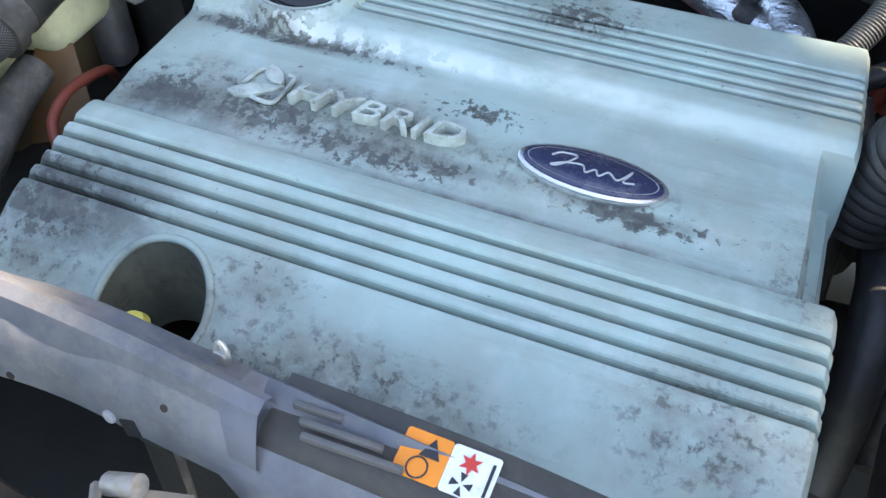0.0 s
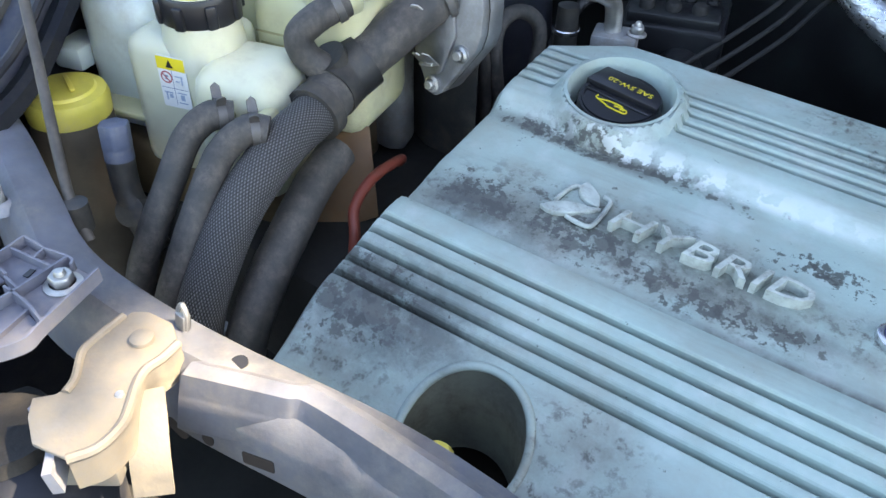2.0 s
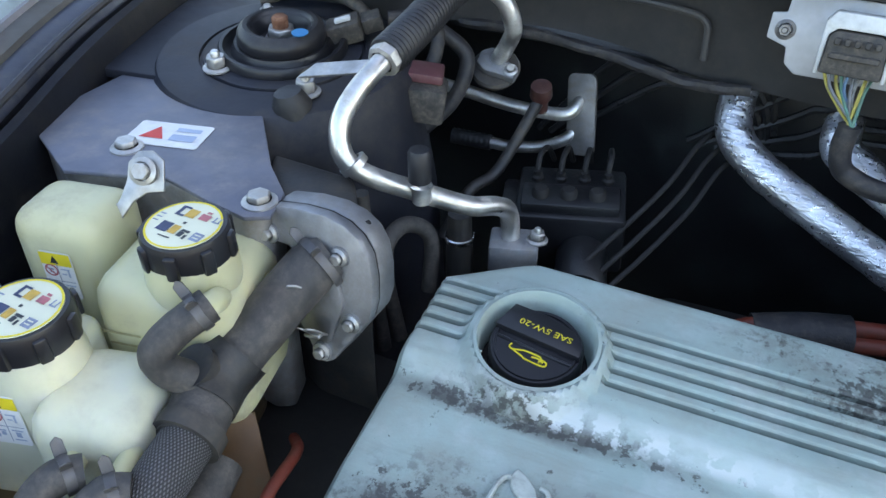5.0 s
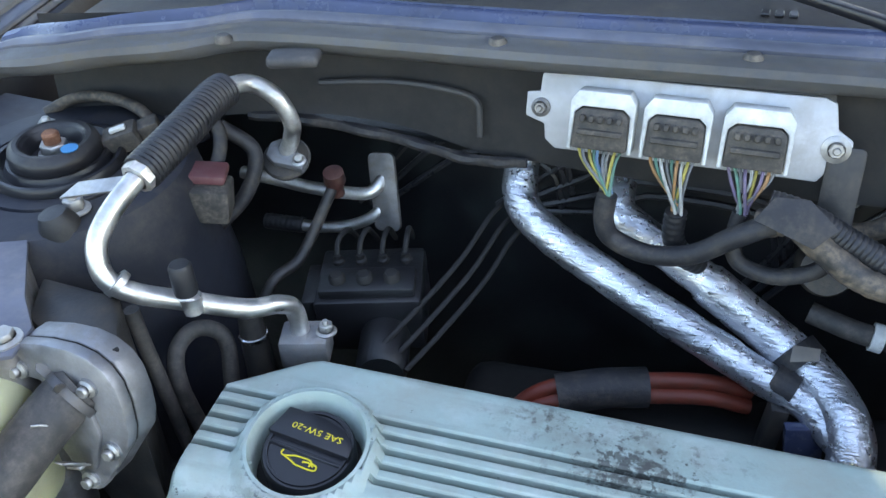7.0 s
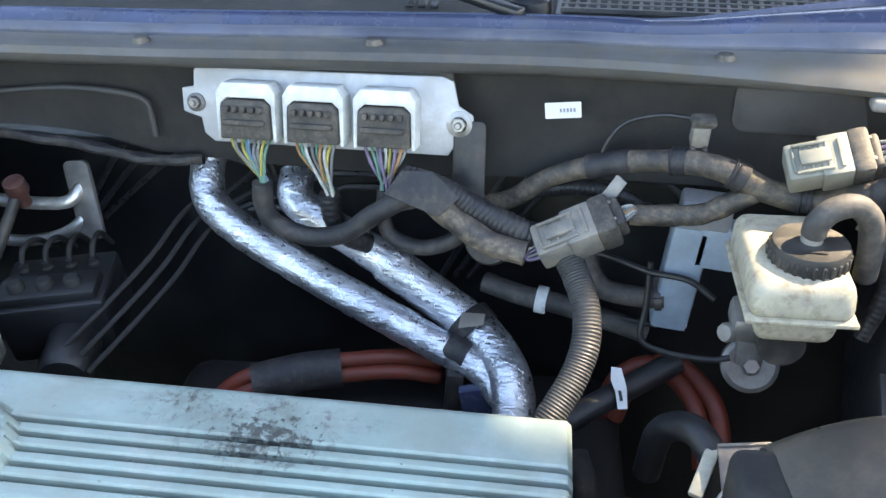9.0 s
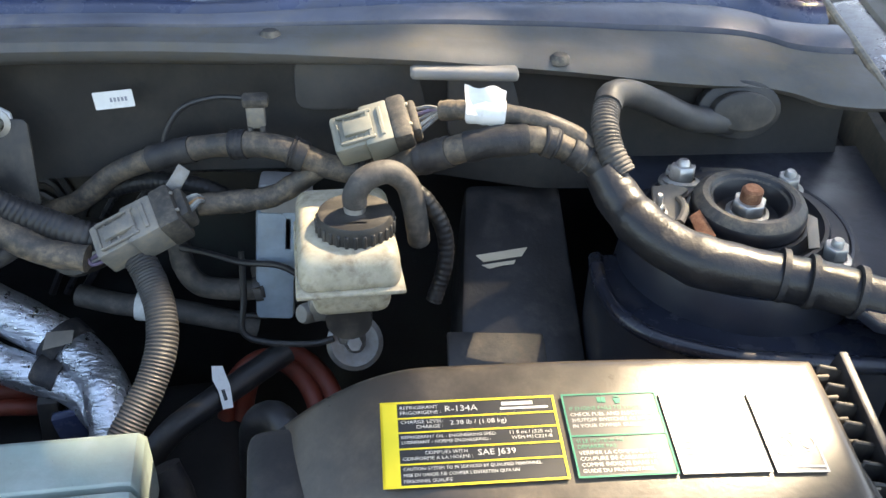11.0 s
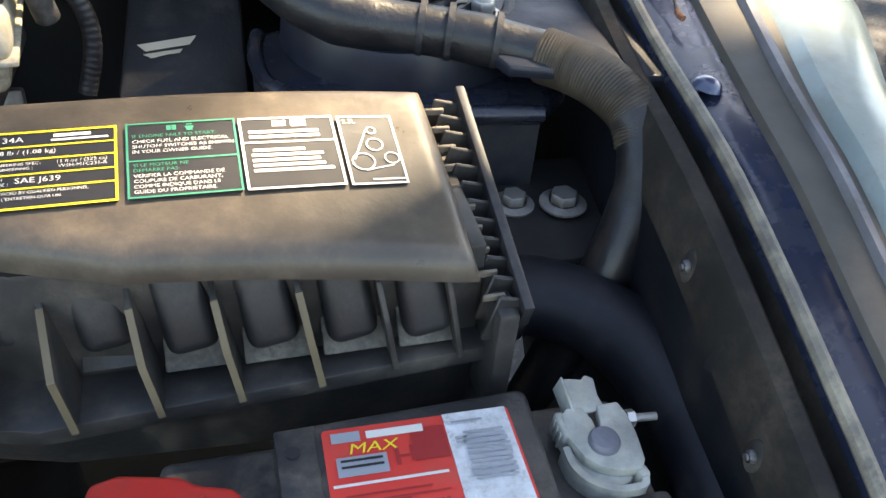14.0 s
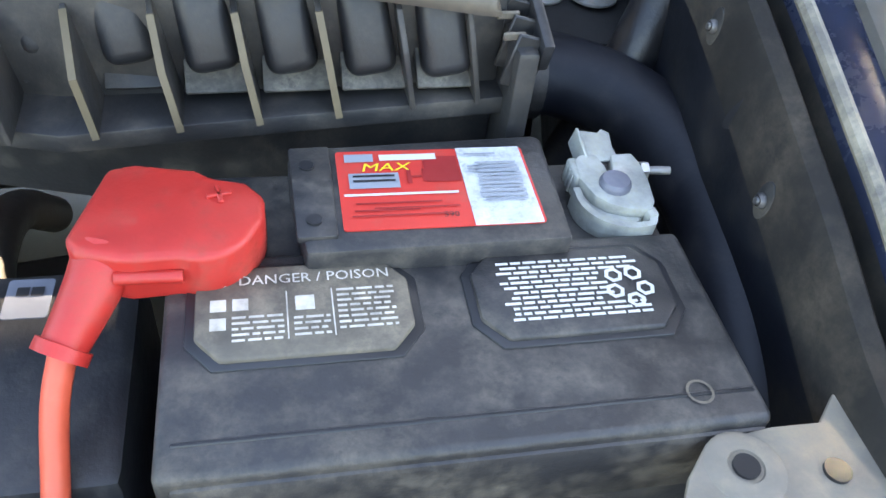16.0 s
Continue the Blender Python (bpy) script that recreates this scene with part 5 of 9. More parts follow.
def flange():
    """Cast aluminium pump flange with ribs and bolts."""
    fl = thing("pump_flange", (-0.52, 0.55, 0.96), "grey cast aluminium pump housing flange with bolts", "pump housing")
    out = [(-0.058, 0.030), (-0.058, 0.044), (-0.046, 0.058), (-0.020, 0.062), (0.002, 0.062), (0.018, 0.058), (0.030, 0.050), (0.038, 0.038), (0.042, 0.020), (0.043, 0.000), (0.040, -0.014), (0.032, -0.026), (0.010, -0.060), (0.003, -0.065), (-0.006, -0.063), (-0.012, -0.050), (-0.024, -0.030), (-0.026, 0.000), (-0.022, 0.022), (-0.030, 0.029)]
    m = frame_of((-0.520, 0.544, 1.024), (1, 0.06, 0), (0.04, -1, 0.16))
    part("plate", plate(out, 0.011, m, 0.002), alu, fl, "pale cast face plate")
    part("gasket", plate([(x * 0.985, y * 0.985) for x, y in out], 0.0012, m @ Matrix.Translation((0, 0, -0.011)), 0), deep, fl, "dark gasket line")
    part("housing", plate([(x * 0.995 + 0.0005, y * 0.995 + 0.0005) for x, y in out], 0.022, m @ Matrix.Translation((0, 0, -0.0122)), 0.003), alu, fl)
    part("slot", plate(oval(0.014, 0.004, 20), 0.003, frame_of(m @ V((0.014, 0.0575, -0.022)), (1, 0.06, -0.25), (0.28, 0.2, 1)), 0.0005), deep, fl, "dark slot in the casting")
    part("outlet", tube([m @ V((-0.010, 0.012, -0.005)), m @ V((-0.012, 0.008, 0.022))], 0.018, 24, 3), alu, fl)
    for x, y in ((-0.045, 0.036), (0.015, 0.033), (0.026, -0.020), (0.000, -0.054)):
        part("boss", lathe([(0.0085, -0.004), (0.0080, 0.0016), (0, 0.0016)], m @ Matrix.Translation((x, y, 0)), 20), alu, fl)
        part("bolt", hexbolt(m @ Matrix.Translation((x, y, 0.0012)), 0.0048, 0.005), zinc, fl)
    part("web", plate([(-0.012, 0.0), (0.014, 0.020), (0.020, -0.006), (0.010, -0.040), (0.004, -0.044)], 0.005, m @ Matrix.Translation((0, 0, 0.004)), 0.0015), alu, fl)
    for x, y, turn in ((-0.006, 0.012, 20), (-0.002, -0.030, 10)):
        own = bmesh.new()
        for k in (-1, 1):
            plate([(-0.004, -0.010), (0.004, -0.010), (0.005, 0.008), (0.001, 0.012), (-0.005, 0.009)], 0.0014, pose(0.005 * k, 0, 0.004, 50, 0, 12 * k), 0.0004, own, (), 1)
        box((0, -0.004, 0.0), (0.014, 0.003, 0.007), (0, 0, 0), 0.0006, 1, own)
        bmesh.ops.transform(own, matrix=m @ pose(x, y, 0.024 if turn > 15 else 0.010, 0, 0, turn), verts=own.verts)
        part("clip", own, zinc, fl, "bent zinc spring clip")
    return fl


flange()


def inverter():
    b = thing("inverter_housing", (-0.68, 0.61, 0.86), "grey aluminium inverter housing with stickered top plate", "inverter")
    top = [(-0.83, 0.720), (-0.70, 0.712), (-0.664, 0.668), (-0.600, 0.598), (-0.566, 0.570), (-0.556, 0.540), (-0.572, 0.530), (-0.615, 0.536), (-0.66, 0.545), (-0.70, 0.530), (-0.739, 0.516), (-0.83, 0.560)]
    m = Matrix.Translation((0, 0, 1.0815))
    part("lid", plate(top, 0.004, m, 0.0012), cool_grey, b, "flat grey lid plate")
    part("body", plate([(x * 0.97 - 0.022, y * 0.95 + 0.03) for x, y in top], 0.20, Matrix.Translation((0, 0, 1.077)), 0.006), steel, b)
    for x, y in ((-0.574, 0.551), (-0.72, 0.565)):
        part("bolt", hexbolt(pose(x, y, 1.0815), 0.009, 0.006, 1.5), zinc, b)
    s = frame_of((-0.705, 0.597, 1.082), (0.95, 0.26, 0), (0, 0, 1))
    st = part("sticker", plate(rounded(0.066, 0.038, 0.003), 0.0006, s @ Matrix.Translation((0, 0, 0.0006)), 0), white_lab, b, "white warning sticker")
    tri_bm = bmesh.new()
    for x in (-0.012,):
        tri_bm.faces.new([tri_bm.verts.new(s @ V((x + a, c, 0.0011))) for a, c in ((-0.011, -0.009), (0.011, -0.009), (0.0, 0.011))])
    part("red_triangle", tri_bm, print_red, st, "", 0)
    part("print", bars([(0.015, 0.008, 0.022, 0.006), (0.015, -0.005, 0.022, 0.010)], s, lift=0.0011), print_blue_pale, st, "", 0)
    return b


cool_grey = surf("grey_painted_plate", (0.14, 0.147, 0.185), 0.45, 0.3, dust=(0.3, 0.28, 0.27), dusty=0.5, bump=0.1, scale=8)
inverter()
# black housing beside the inverter
bm = bmesh.new()
plate([(-0.64, 0.648), (-0.556, 0.646), (-0.514, 0.594), (-0.500, 0.578), (-0.56, 0.576), (-0.61, 0.60)], 0.20, Matrix.Translation((0, 0, 1.058)), 0.006, bm)
solo("black_housing", bm, dusty_black, "black plastic housing beside the inverter", "housing")
# zinc hose bracket at the inverter
bk = thing("lifting_bracket", (-0.66, 0.515, 1.07), "pale zinc bracket arm bolted by the inverter", "bracket")
eye_m = frame_of((-0.652, 0.522, 1.100), (1, 0.4, 0), (0.3, -0.8, 0.5))
part("arm", plate([(0.013, 0.010), (0.004, 0.0165), (-0.007, 0.0155), (-0.014, 0.007), (-0.015, -0.006), (-0.020, -0.020), (-0.030, -0.034), (-0.022, -0.040), (-0.010, -0.022), (0.0, -0.015), (0.014, -0.013)], 0.003, eye_m, 0.0009), zinc, bk)
part("spacer", lathe([(0.009, -0.012), (0.009, 0.001), (0, 0.001)], eye_m, 18), steel, bk)
part("bolt", hexbolt(frame_of((-0.650, 0.518, 1.104), (1, 0.4, 0), (0.3, -0.8, 0.5)), 0.007, 0.005), zinc, bk)


neck_m = surf("brown_filler_plastic", (0.075, 0.058, 0.04), 0.5, dust=(0.13, 0.105, 0.075), dusty=0.5, bump=0.15)


def washer_filler():
    w = thing("washer_filler", (-0.72, 0.30, 0.8), "yellow capped washer fluid filler with tan neck", "washer filler")
    m = pose(-0.722, 0.303, 0.987)
    part("neck", lathe([(0.042, -0.20), (0.037, -0.10), (0.034, -0.025), (0.031, -0.018)], m, 36), neck_m, w, "brownish dusty filler neck")
    cap = part("cap", lathe([(0.030, -0.022), (0.034, -0.020), (0.035, -0.006), (0.033, 0.0), (0.026, 0.0015), (0.0245, 0.004), (0, 0.0045)], m, 44), yellow_cap, w, "yellow snap cap")
    part("tab", box((-0.751, 0.291, 0.985), (0.012, 0.010, 0.004), (0, 0, 30), 0.0015), yellow_cap, cap)
    part("rib", box((-0.719, 0.307, 0.9938), (0.03, 0.004, 0.003), (0, 0, -20), 0.001), yellow_cap, cap)
    return w


washer_filler()


def valve_cap():
    v = thing("service_valve", (-0.635, 0.29, 0.90), "blue capped service valve on a dark stub pipe", "service valve")
    m = frame_of((-0.6345, 0.292, 0.996), (1, 0.3, 0), (-0.10, 0.12, 1))
    part("cap", plate([(0.0125 * math.cos(math.pi / 3 * k), 0.0125 * math.sin(math.pi / 3 * k)) for k in range(6)], 0.022, m, 0.002), blue_cap, v, "faded blue hexagonal cap")
    part("skirt", lathe([(0.0115, -0.030), (0.0115, -0.02)], m, 20), blue_cap, v)
    part("stem", tube([m @ V((0, 0, -0.03)), m @ V((0.002, 0, -0.06)), m @ V((0.016, -0.004, -0.085)), m @ V((0.03, -0.008, -0.10))], 0.011, 14, 4), dusty_black, v)
    part("knuckle", lathe([(0, -0.014), (0.012, -0.012), (0.015, 0), (0.012, 0.012), (0, 0.014)], m @ pose(0.006, 0, -0.075, 60, 30, 0), 18), dusty_black, v)
    return v


valve_cap()
# prop rod of the hood
rod_m = surf("brown_dusty_rod", (0.085, 0.075, 0.068), 0.5, 0.3, dust=(0.14, 0.12, 0.1), dusty=0.6, bump=0.1, scale=30)
rod = thing("hood_prop_rod", (-0.597, 0.227, 0.986), "thin brown-grey steel prop rod holding the hood open", "prop rod")
part("rod", tube([(-0.575, 0.222, 0.955), (-0.597, 0.227, 0.986), (-0.684, 0.275, 1.063), (-0.77, 0.323, 1.14), (-0.88, 0.384, 1.238)], 0.0040, 10, 6), rod_m, rod)
part("boss", lathe([(0.009, -0.01), (0.009, 0.012), (0, 0.014)], pose(-0.585, 0.224, 0.97), 14), dusty_black, rod)

# orange cable and dusty orange bracket low down beside the engine
hose("orange_cable", [(-0.462, 0.36, 0.86), (-0.470, 0.378, 0.915), (-0.482, 0.392, 0.932), (-0.491, 0.424, 0.940), (-0.502, 0.47, 0.93), (-0.53, 0.50, 0.90)], 0.0046, "dusty orange high voltage cable loop", orange_cable, group="high voltage cables", cat="cable")
bm = bmesh.new()
plate([(-0.03, -0.05), (0.03, -0.03), (0.02, 0.05), (-0.01, 0.055), (-0.035, 0.0)], 0.004, frame_of((-0.545, 0.445, 0.90), (0.8, 0.6, 0), (0.5, -0.6, 0.5)), 0.001, bm)
solo("orange_shield", bm, orange_dusty, "dusty orange plastic shield low beside the hoses", "shield")
bm = box((-0.60, 0.50, 0.80), (0.30, 0.30, 0.14), bevel=0.02)
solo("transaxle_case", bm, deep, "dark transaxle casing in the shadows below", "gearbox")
# ---- things on the front rail ----
def clip_pin(c, tilt, group="rail clips"):
    k = thing("spring_clip", c, "small bent zinc clip standing on the rail", "clip", group)
    m = frame_of(c, (1, 0, 0), tilt)
    part("pin", tube([m @ V((-0.003, 0, -0.004)), m @ V((-0.004, 0, 0.010)), m @ V((0.0, 0, 0.017)), m @ V((0.004, 0, 0.010)), m @ V((0.0035, 0, -0.002))], 0.0018, 8, 4), zinc, k)
    part("web", plate([(-0.004, -0.003), (0.004, -0.003), (0.004, 0.003), (-0.004, 0.003)], 0.012, m @ Matrix.Translation((0, 0, 0.010)), 0.0006), zinc, k)
    return k


clip_pin((-0.182, 0.243, 0.946), (0, 0.1, 1))
clip_pin((-0.450, 0.207, 0.962), (0.1, 0.1, 1))


def warning_sticker():
    m = frame_of((-0.0415, 0.2468, 0.9372), (1, 0.055, 0.0), (0, -0.28, 1))
    s = thing("warning_sticker", m.translation, "orange and white fan warning sticker on the shroud", "sticker")
    part("orange_half", plate(rounded(0.027, 0.026, 0.002, x0=-0.0135), 0.0006, m @ Matrix.Translation((0, 0, 0.0012)), 0), print_orange, s, "orange half")
    part("white_half", plate(rounded(0.027, 0.026, 0.002, x0=0.0137), 0.0006, m @ Matrix.Translation((0, 0, 0.0012)), 0), white_lab, s, "white half")
    bm = bmesh.new()
    bm.faces.new([bm.verts.new(m @ V((x - 0.010, y + 0.005, 0.0017))) for x, y in ((-0.006, -0.005), (0.006, -0.005), (0, 0.006))])
    bmesh.ops.translate(bm, verts=bm.verts, vec=(0, 0, 0))
    part("triangle", bm, print_black, s, "black warning triangle", 0)
    part("ring", merge(None, lathe([(0.0052, 0), (0.0062, 0)], m @ pose(-0.014, -0.0065, 0.0017), 20)), print_black, s, "", 0)
    star = bmesh.new()
    star.faces.new([star.verts.new(m @ V((0.012 + r * math.cos(a), 0.005 + r * math.sin(a), 0.0017))) for k in range(12) for r, a in (((0.0065 if k % 2 else 0.003), 2 * math.pi * k / 12),)])
    part("burst", star, print_red, s, "red burst", 0)
    fan = bmesh.new()
    for k in range(4):
        a = math.pi / 2 * k
        fan.faces.new([fan.verts.new(m @ V((0.011 + r * math.cos(a + d), -0.0065 + r * math.sin(a + d), 0.0017))) for r, d in ((0.001, 0), (0.006, -0.35), (0.0065, 0.35))])
    part("fan_symbol", fan, print_black, s, "black fan symbol", 0)
    part("print", bars([(0.024, 0.0, 0.0018, 0.018)], m, lift=0.0015), print_black, s, "", 0)


shroud_m = surf("brown_dusty_shroud", (0.11, 0.104, 0.102), 0.5, dust=(0.20, 0.175, 0.15), dusty=0.5, bump=0.2, scale=10)


def shroud():
    s = thing("radiator_shroud", (0.1, 0.23, 0.85), "black dusty plastic shroud strip behind the front rail", "shroud")
    bm = bmesh.new()
    path = [(-0.145, 0.262, 0.938), (-0.02, 0.270, 0.936), (0.12, 0.272, 0.930), (0.34, 0.272, 0.925)]
    sec = [(0.000, -0.10), (-0.001, -0.006), (-0.005, 0.0), (-0.036, -0.0105), (-0.044, -0.02), (-0.05, -0.11)]
    pts = spline(path, 6)
    rows = [[bm.verts.new((q.x, q.y + a, q.z + b + 0.006)) for a, b in sec] for q in pts]
    for r0, r1 in zip(rows, rows[1:]):
        for j in range(len(sec) - 1):
            bm.faces.new((r0[j], r0[j + 1], r1[j + 1], r1[j]))
    bmesh.ops.solidify(bm, geom=bm.faces[:], thickness=0.002)
    part("strip", bm, shroud_m, s)
    for k, (x, l) in enumerate(((-0.118, 0.03), (-0.10, 0.05), (-0.09, 0.06))):
        part("rib", box((x, 0.243 - 0.006 * k, 0.9405 - 0.002 * k), (l, 0.004, 0.005), (0, 0, 6), 0.001), shroud_m, s)


shroud()
warning_sticker()


def rail_bracket():
    b = thing("hood_latch_bracket", (-0.45, 0.15, 0.94), "sunlit tan dusty steel bracket bolted over the rail", "bracket")
    m = Matrix.Translation((0, 0, 0.972))
    edge = [(-0.431, 0.191), (-0.4285, 0.178), (-0.428, 0.165), (-0.421, 0.154), (-0.412, 0.144), (-0.405, 0.134), (-0.402, 0.118), (-0.408, 0.104)]
    part("plate", plate([(-0.474, 0.189), (-0.466, 0.196), (-0.447, 0.199)] + edge + [(-0.430, 0.098), (-0.448, 0.106), (-0.458, 0.1145), (-0.451, 0.124), (-0.450, 0.132), (-0.457, 0.141), (-0.467, 0.151), (-0.470, 0.168)], 0.003, m, 0.001), rail_tan, b)
    part("rolled_edge", tube([(x, y, 0.9715) for x, y in edge], 0.0030, 8, 4), rail_tan, b)
    part("flange", sweep(bmesh.new(), spline([(x + 0.001, y, 0.960) for x, y in edge], 4), [(-0.001, -0.012), (0.001, -0.012), (0.001, 0.010), (-0.001, 0.010)], up=(0, 0, 1)), rail_tan, b)
    part("bolt_head", lathe([(0.0075, 0.0), (0.0070, 0.003), (0.005, 0.0042), (0, 0.0045)], pose(-0.449, 0.179, 0.9715), 20), rail_tan, b, "round dusty bolt head")
    part("tab", sweep(bmesh.new(), spline([(-0.424, 0.160, 0.962), (-0.410, 0.150, 0.955), (-0.400, 0.141, 0.940), (-0.397, 0.136, 0.915)], 5), [(-0.011, -0.0015), (0.011, -0.0015), (0.011, 0.0015), (-0.011, 0.0015)]), rail_tan, b, "bent tan tab behind the bracket")
    step = [(-0.474, 0.184), (-0.470, 0.160), (-0.466, 0.150), (-0.452, 0.137), (-0.447, 0.128)]
    part("pressed_step", tube([(x, y, 0.9722) for x, y in step], 0.0026, 8, 5), rail_tan, b)
    part("lower_lip", sweep(bmesh.new(), spline([(-0.457, 0.113, 0.962), (-0.440, 0.112, 0.962), (-0.424, 0.104, 0.961), (-0.412, 0.094, 0.960)], 5), [(-0.004, -0.012), (0.002, -0.012), (0.003, 0.006), (-0.002, 0.007)], up=(0, 0, 1)), rail_paint, b)
    part("rivet", lathe([(0.0028, 0), (0.0022, 0.0012), (0, 0.0014)], pose(-0.4235, 0.146, 0.972), 12), zinc, b)
    part("latch_block", box((-0.424, 0.118, 0.940), (0.040, 0.020, 0.018), (0, 0, 38), 0.003), rail_tan, b)


rail_tan = surf("dusty_tan_steel", (0.23, 0.205, 0.175), 0.5, 0.3, dust=(0.30, 0.25, 0.185), dusty=0.7, bump=0.2, scale=14)
rail_bracket()


def grid_bracket():
    """Ribbed grey plastic headlamp bracket with a bolt."""
    g = thing("headlamp_bracket", (-0.55, 0.15, 0.97), "ribbed grey plastic headlamp bracket bolted to the rail", "bracket")
    Z = 0.984
    # floor of the tray in three pieces that leave a dark opening, and ribs standing on it
    for out in ([(-0.564, 0.178), (-0.524, 0.184), (-0.500, 0.189), (-0.484, 0.143), (-0.507, 0.145), (-0.529, 0.146), (-0.541, 0.151), (-0.560, 0.153)],
                [(-0.529, 0.1455), (-0.507, 0.1445), (-0.484, 0.1425), (-0.480, 0.126), (-0.494, 0.103), (-0.518, 0.112), (-0.525, 0.128)],
                [(-0.5605, 0.1525), (-0.543, 0.1505), (-0.5435, 0.132), (-0.5265, 0.127), (-0.520, 0.1125), (-0.553, 0.105), (-0.572, 0.122)]):
        part("tray_floor", plate(out, 0.002, Matrix.Translation((0, 0, Z)), 0.0005), grey_rib, g)
    for run, h in (([(-0.526, 0.184), (-0.5225, 0.150), (-0.520, 0.112)], 0.0085), ([(-0.565, 0.178), (-0.5605, 0.156), (-0.553, 0.128), (-0.556, 0.106)], 0.0085),
                   ([(-0.500, 0.189), (-0.4845, 0.143), (-0.4795, 0.126), (-0.494, 0.102), (-0.522, 0.098)], 0.0100), ([(-0.565, 0.178), (-0.545, 0.180), (-0.524, 0.185), (-0.518, 0.181)], 0.0080),
                   ([(-0.562, 0.167), (-0.523, 0.174)], 0.0070), ([(-0.560, 0.153), (-0.541, 0.152)], 0.0070), ([(-0.546, 0.180), (-0.543, 0.171)], 0.0070),
                   ([(-0.530, 0.145), (-0.507, 0.146), (-0.485, 0.143)], 0.0085), ([(-0.5065, 0.146), (-0.499, 0.122)], 0.0040), ([(-0.541, 0.151), (-0.5225, 0.150)], 0.0060), ([(-0.544, 0.131), (-0.526, 0.127)], 0.0070)):
        pts = [(x, y, Z + h / 2 - 0.001) for x, y in run]
        path = spline(pts, 4) if len(pts) > 2 else pts
        part("rib", sweep(bmesh.new(), path, [(-0.0011, -h / 2), (0.0011, -h / 2), (0.0008, h / 2), (-0.0008, h / 2)], up=(0, 0, 1)), grey_rib, g)
    part("slot", box((-0.5375, 0.1635, Z + 0.0003), (0.004, 0.007, 0.001), (0, 0, 20)), print_black, g)
    part("tongue", plate([(-0.520, 0.105), (-0.494, 0.1015), (-0.50, 0.080), (-0.53, 0.07)], 0.003, Matrix.Translation((0, 0, Z - 0.004)), 0.001), grey_rib, g)
    part("bolt", hexbolt(pose(-0.512, 0.171, Z), 0.0078, 0.007, 1.5, 0.003), zinc, g)


grey_rib = surf("dusty_violet_plastic", (0.17, 0.17, 0.21), 0.55, dust=(0.26, 0.24, 0.24), dusty=0.55, bump=0.15, scale=16)
grid_bracket()
part("stud", tube([(-0.61, 0.187, 0.985), (-0.612, 0.188, 1.004)], 0.004, 10, 3), zinc, rail_ob)
part("stud_boss", lathe([(0.009, -0.004), (0.0075, 0.003), (0.0055, 0.005), (0.0055, 0.0)], pose(-0.61, 0.187, 0.988), 18), rail_paint, rail_ob)
part("hex_stop", hexbolt(pose(-0.676, 0.214, 0.998), 0.009, 0.008, 1.4), rail_paint, rail_ob)
for x, y, z, w, h, turn, up in ((-0.4024, 0.2101, 0.9587, 0.011, 0.011, 0, (0, -0.1, 1)), (-0.428, 0.1748, 0.912, 0.018, 0.009, -30, (0.2, -0.97, 0.15)), (-0.4033, 0.1794, 0.916, 0.009, 0.009, 0, (0.2, -0.97, 0.15)), (-0.3671, 0.1872, 0.9169, 0.023, 0.009, 8, (0.2, -0.97, 0.15)), (-0.2277, 0.2018, 0.9059, 0.013, 0.013, 20, (0.02, -0.99, 0.16)), (-0.1998, 0.2091, 0.934, 0.005, 0.005, 0, (0.06, -0.91, 0.41)), (-0.3194, 0.1956, 0.9094, 0.006, 0.006, 0, (0.17, -0.97, 0.16))):
    n = V(up).normalized()
    part("punched_hole", plate(rounded(w, h, h * 0.49 if turn < 5 else 0.0015), 0.0012, frame_of(V((x, y, z)) + n * 0.0005, (1, 0.1, 0), up) @ pose(0, 0, 0, 0, 0, turn), 0), print_black, rail_ob)
part("weld_boss", lathe([(0.005, -0.001), (0.0046, 0.0012), (0.003, 0.0018), (0, 0.0018)], frame_of((-0.2435, 0.2016, 0.9077), (1, 0, 0), (0.02, -0.99, 0.16)), 16), rail_paint, rail_ob)
# latch lever and lamp behind the front rail
l = thing("latch_lever", (-0.20, 0.15, 0.9), "small steel hood latch lever below the rail", "latch")
part("bracket", box((-0.175, 0.158, 0.898), (0.035, 0.05, 0.006), (0, 10, 25), 0.001), rail_tan, l)
part("pin", lathe([(0.007, -0.012), (0.007, 0.012), (0, 0.013)], pose(-0.205, 0.172, 0.905, 0, 70, 10), 16), steel, l)
part("spring", tube([(-0.222, 0.166, 0.900), (-0.21, 0.155, 0.905), (-0.205, 0.150, 0.896), (-0.212, 0.145, 0.888)], 0.0035, 8, 5), steel, l)
lampo = thing("headlamp_housing", (-0.478, 0.084, 0.80), "dark blue-grey headlamp housing beyond the rail", "headlamp")
part("shell", lathe([(0.0, 0.05), (0.04, 0.045), (0.065, 0.02), (0.07, -0.03), (0.06, -0.08)], pose(-0.478, 0.084, 0.888, -12, -6, 0), 28), bay_paint, lampo)
part("back_cap", lathe([(0.035, 0.044), (0.035, 0.056), (0, 0.058)], pose(-0.478, 0.084, 0.888, -12, -6, 0), 20), dusty_black, lampo)
bm = box((-0.35, 0.11, 0.78), (0.5, 0.10, 0.16), bevel=0.02)
solo("radiator", bm, deep, "dark radiator core far below the rail", "radiator")
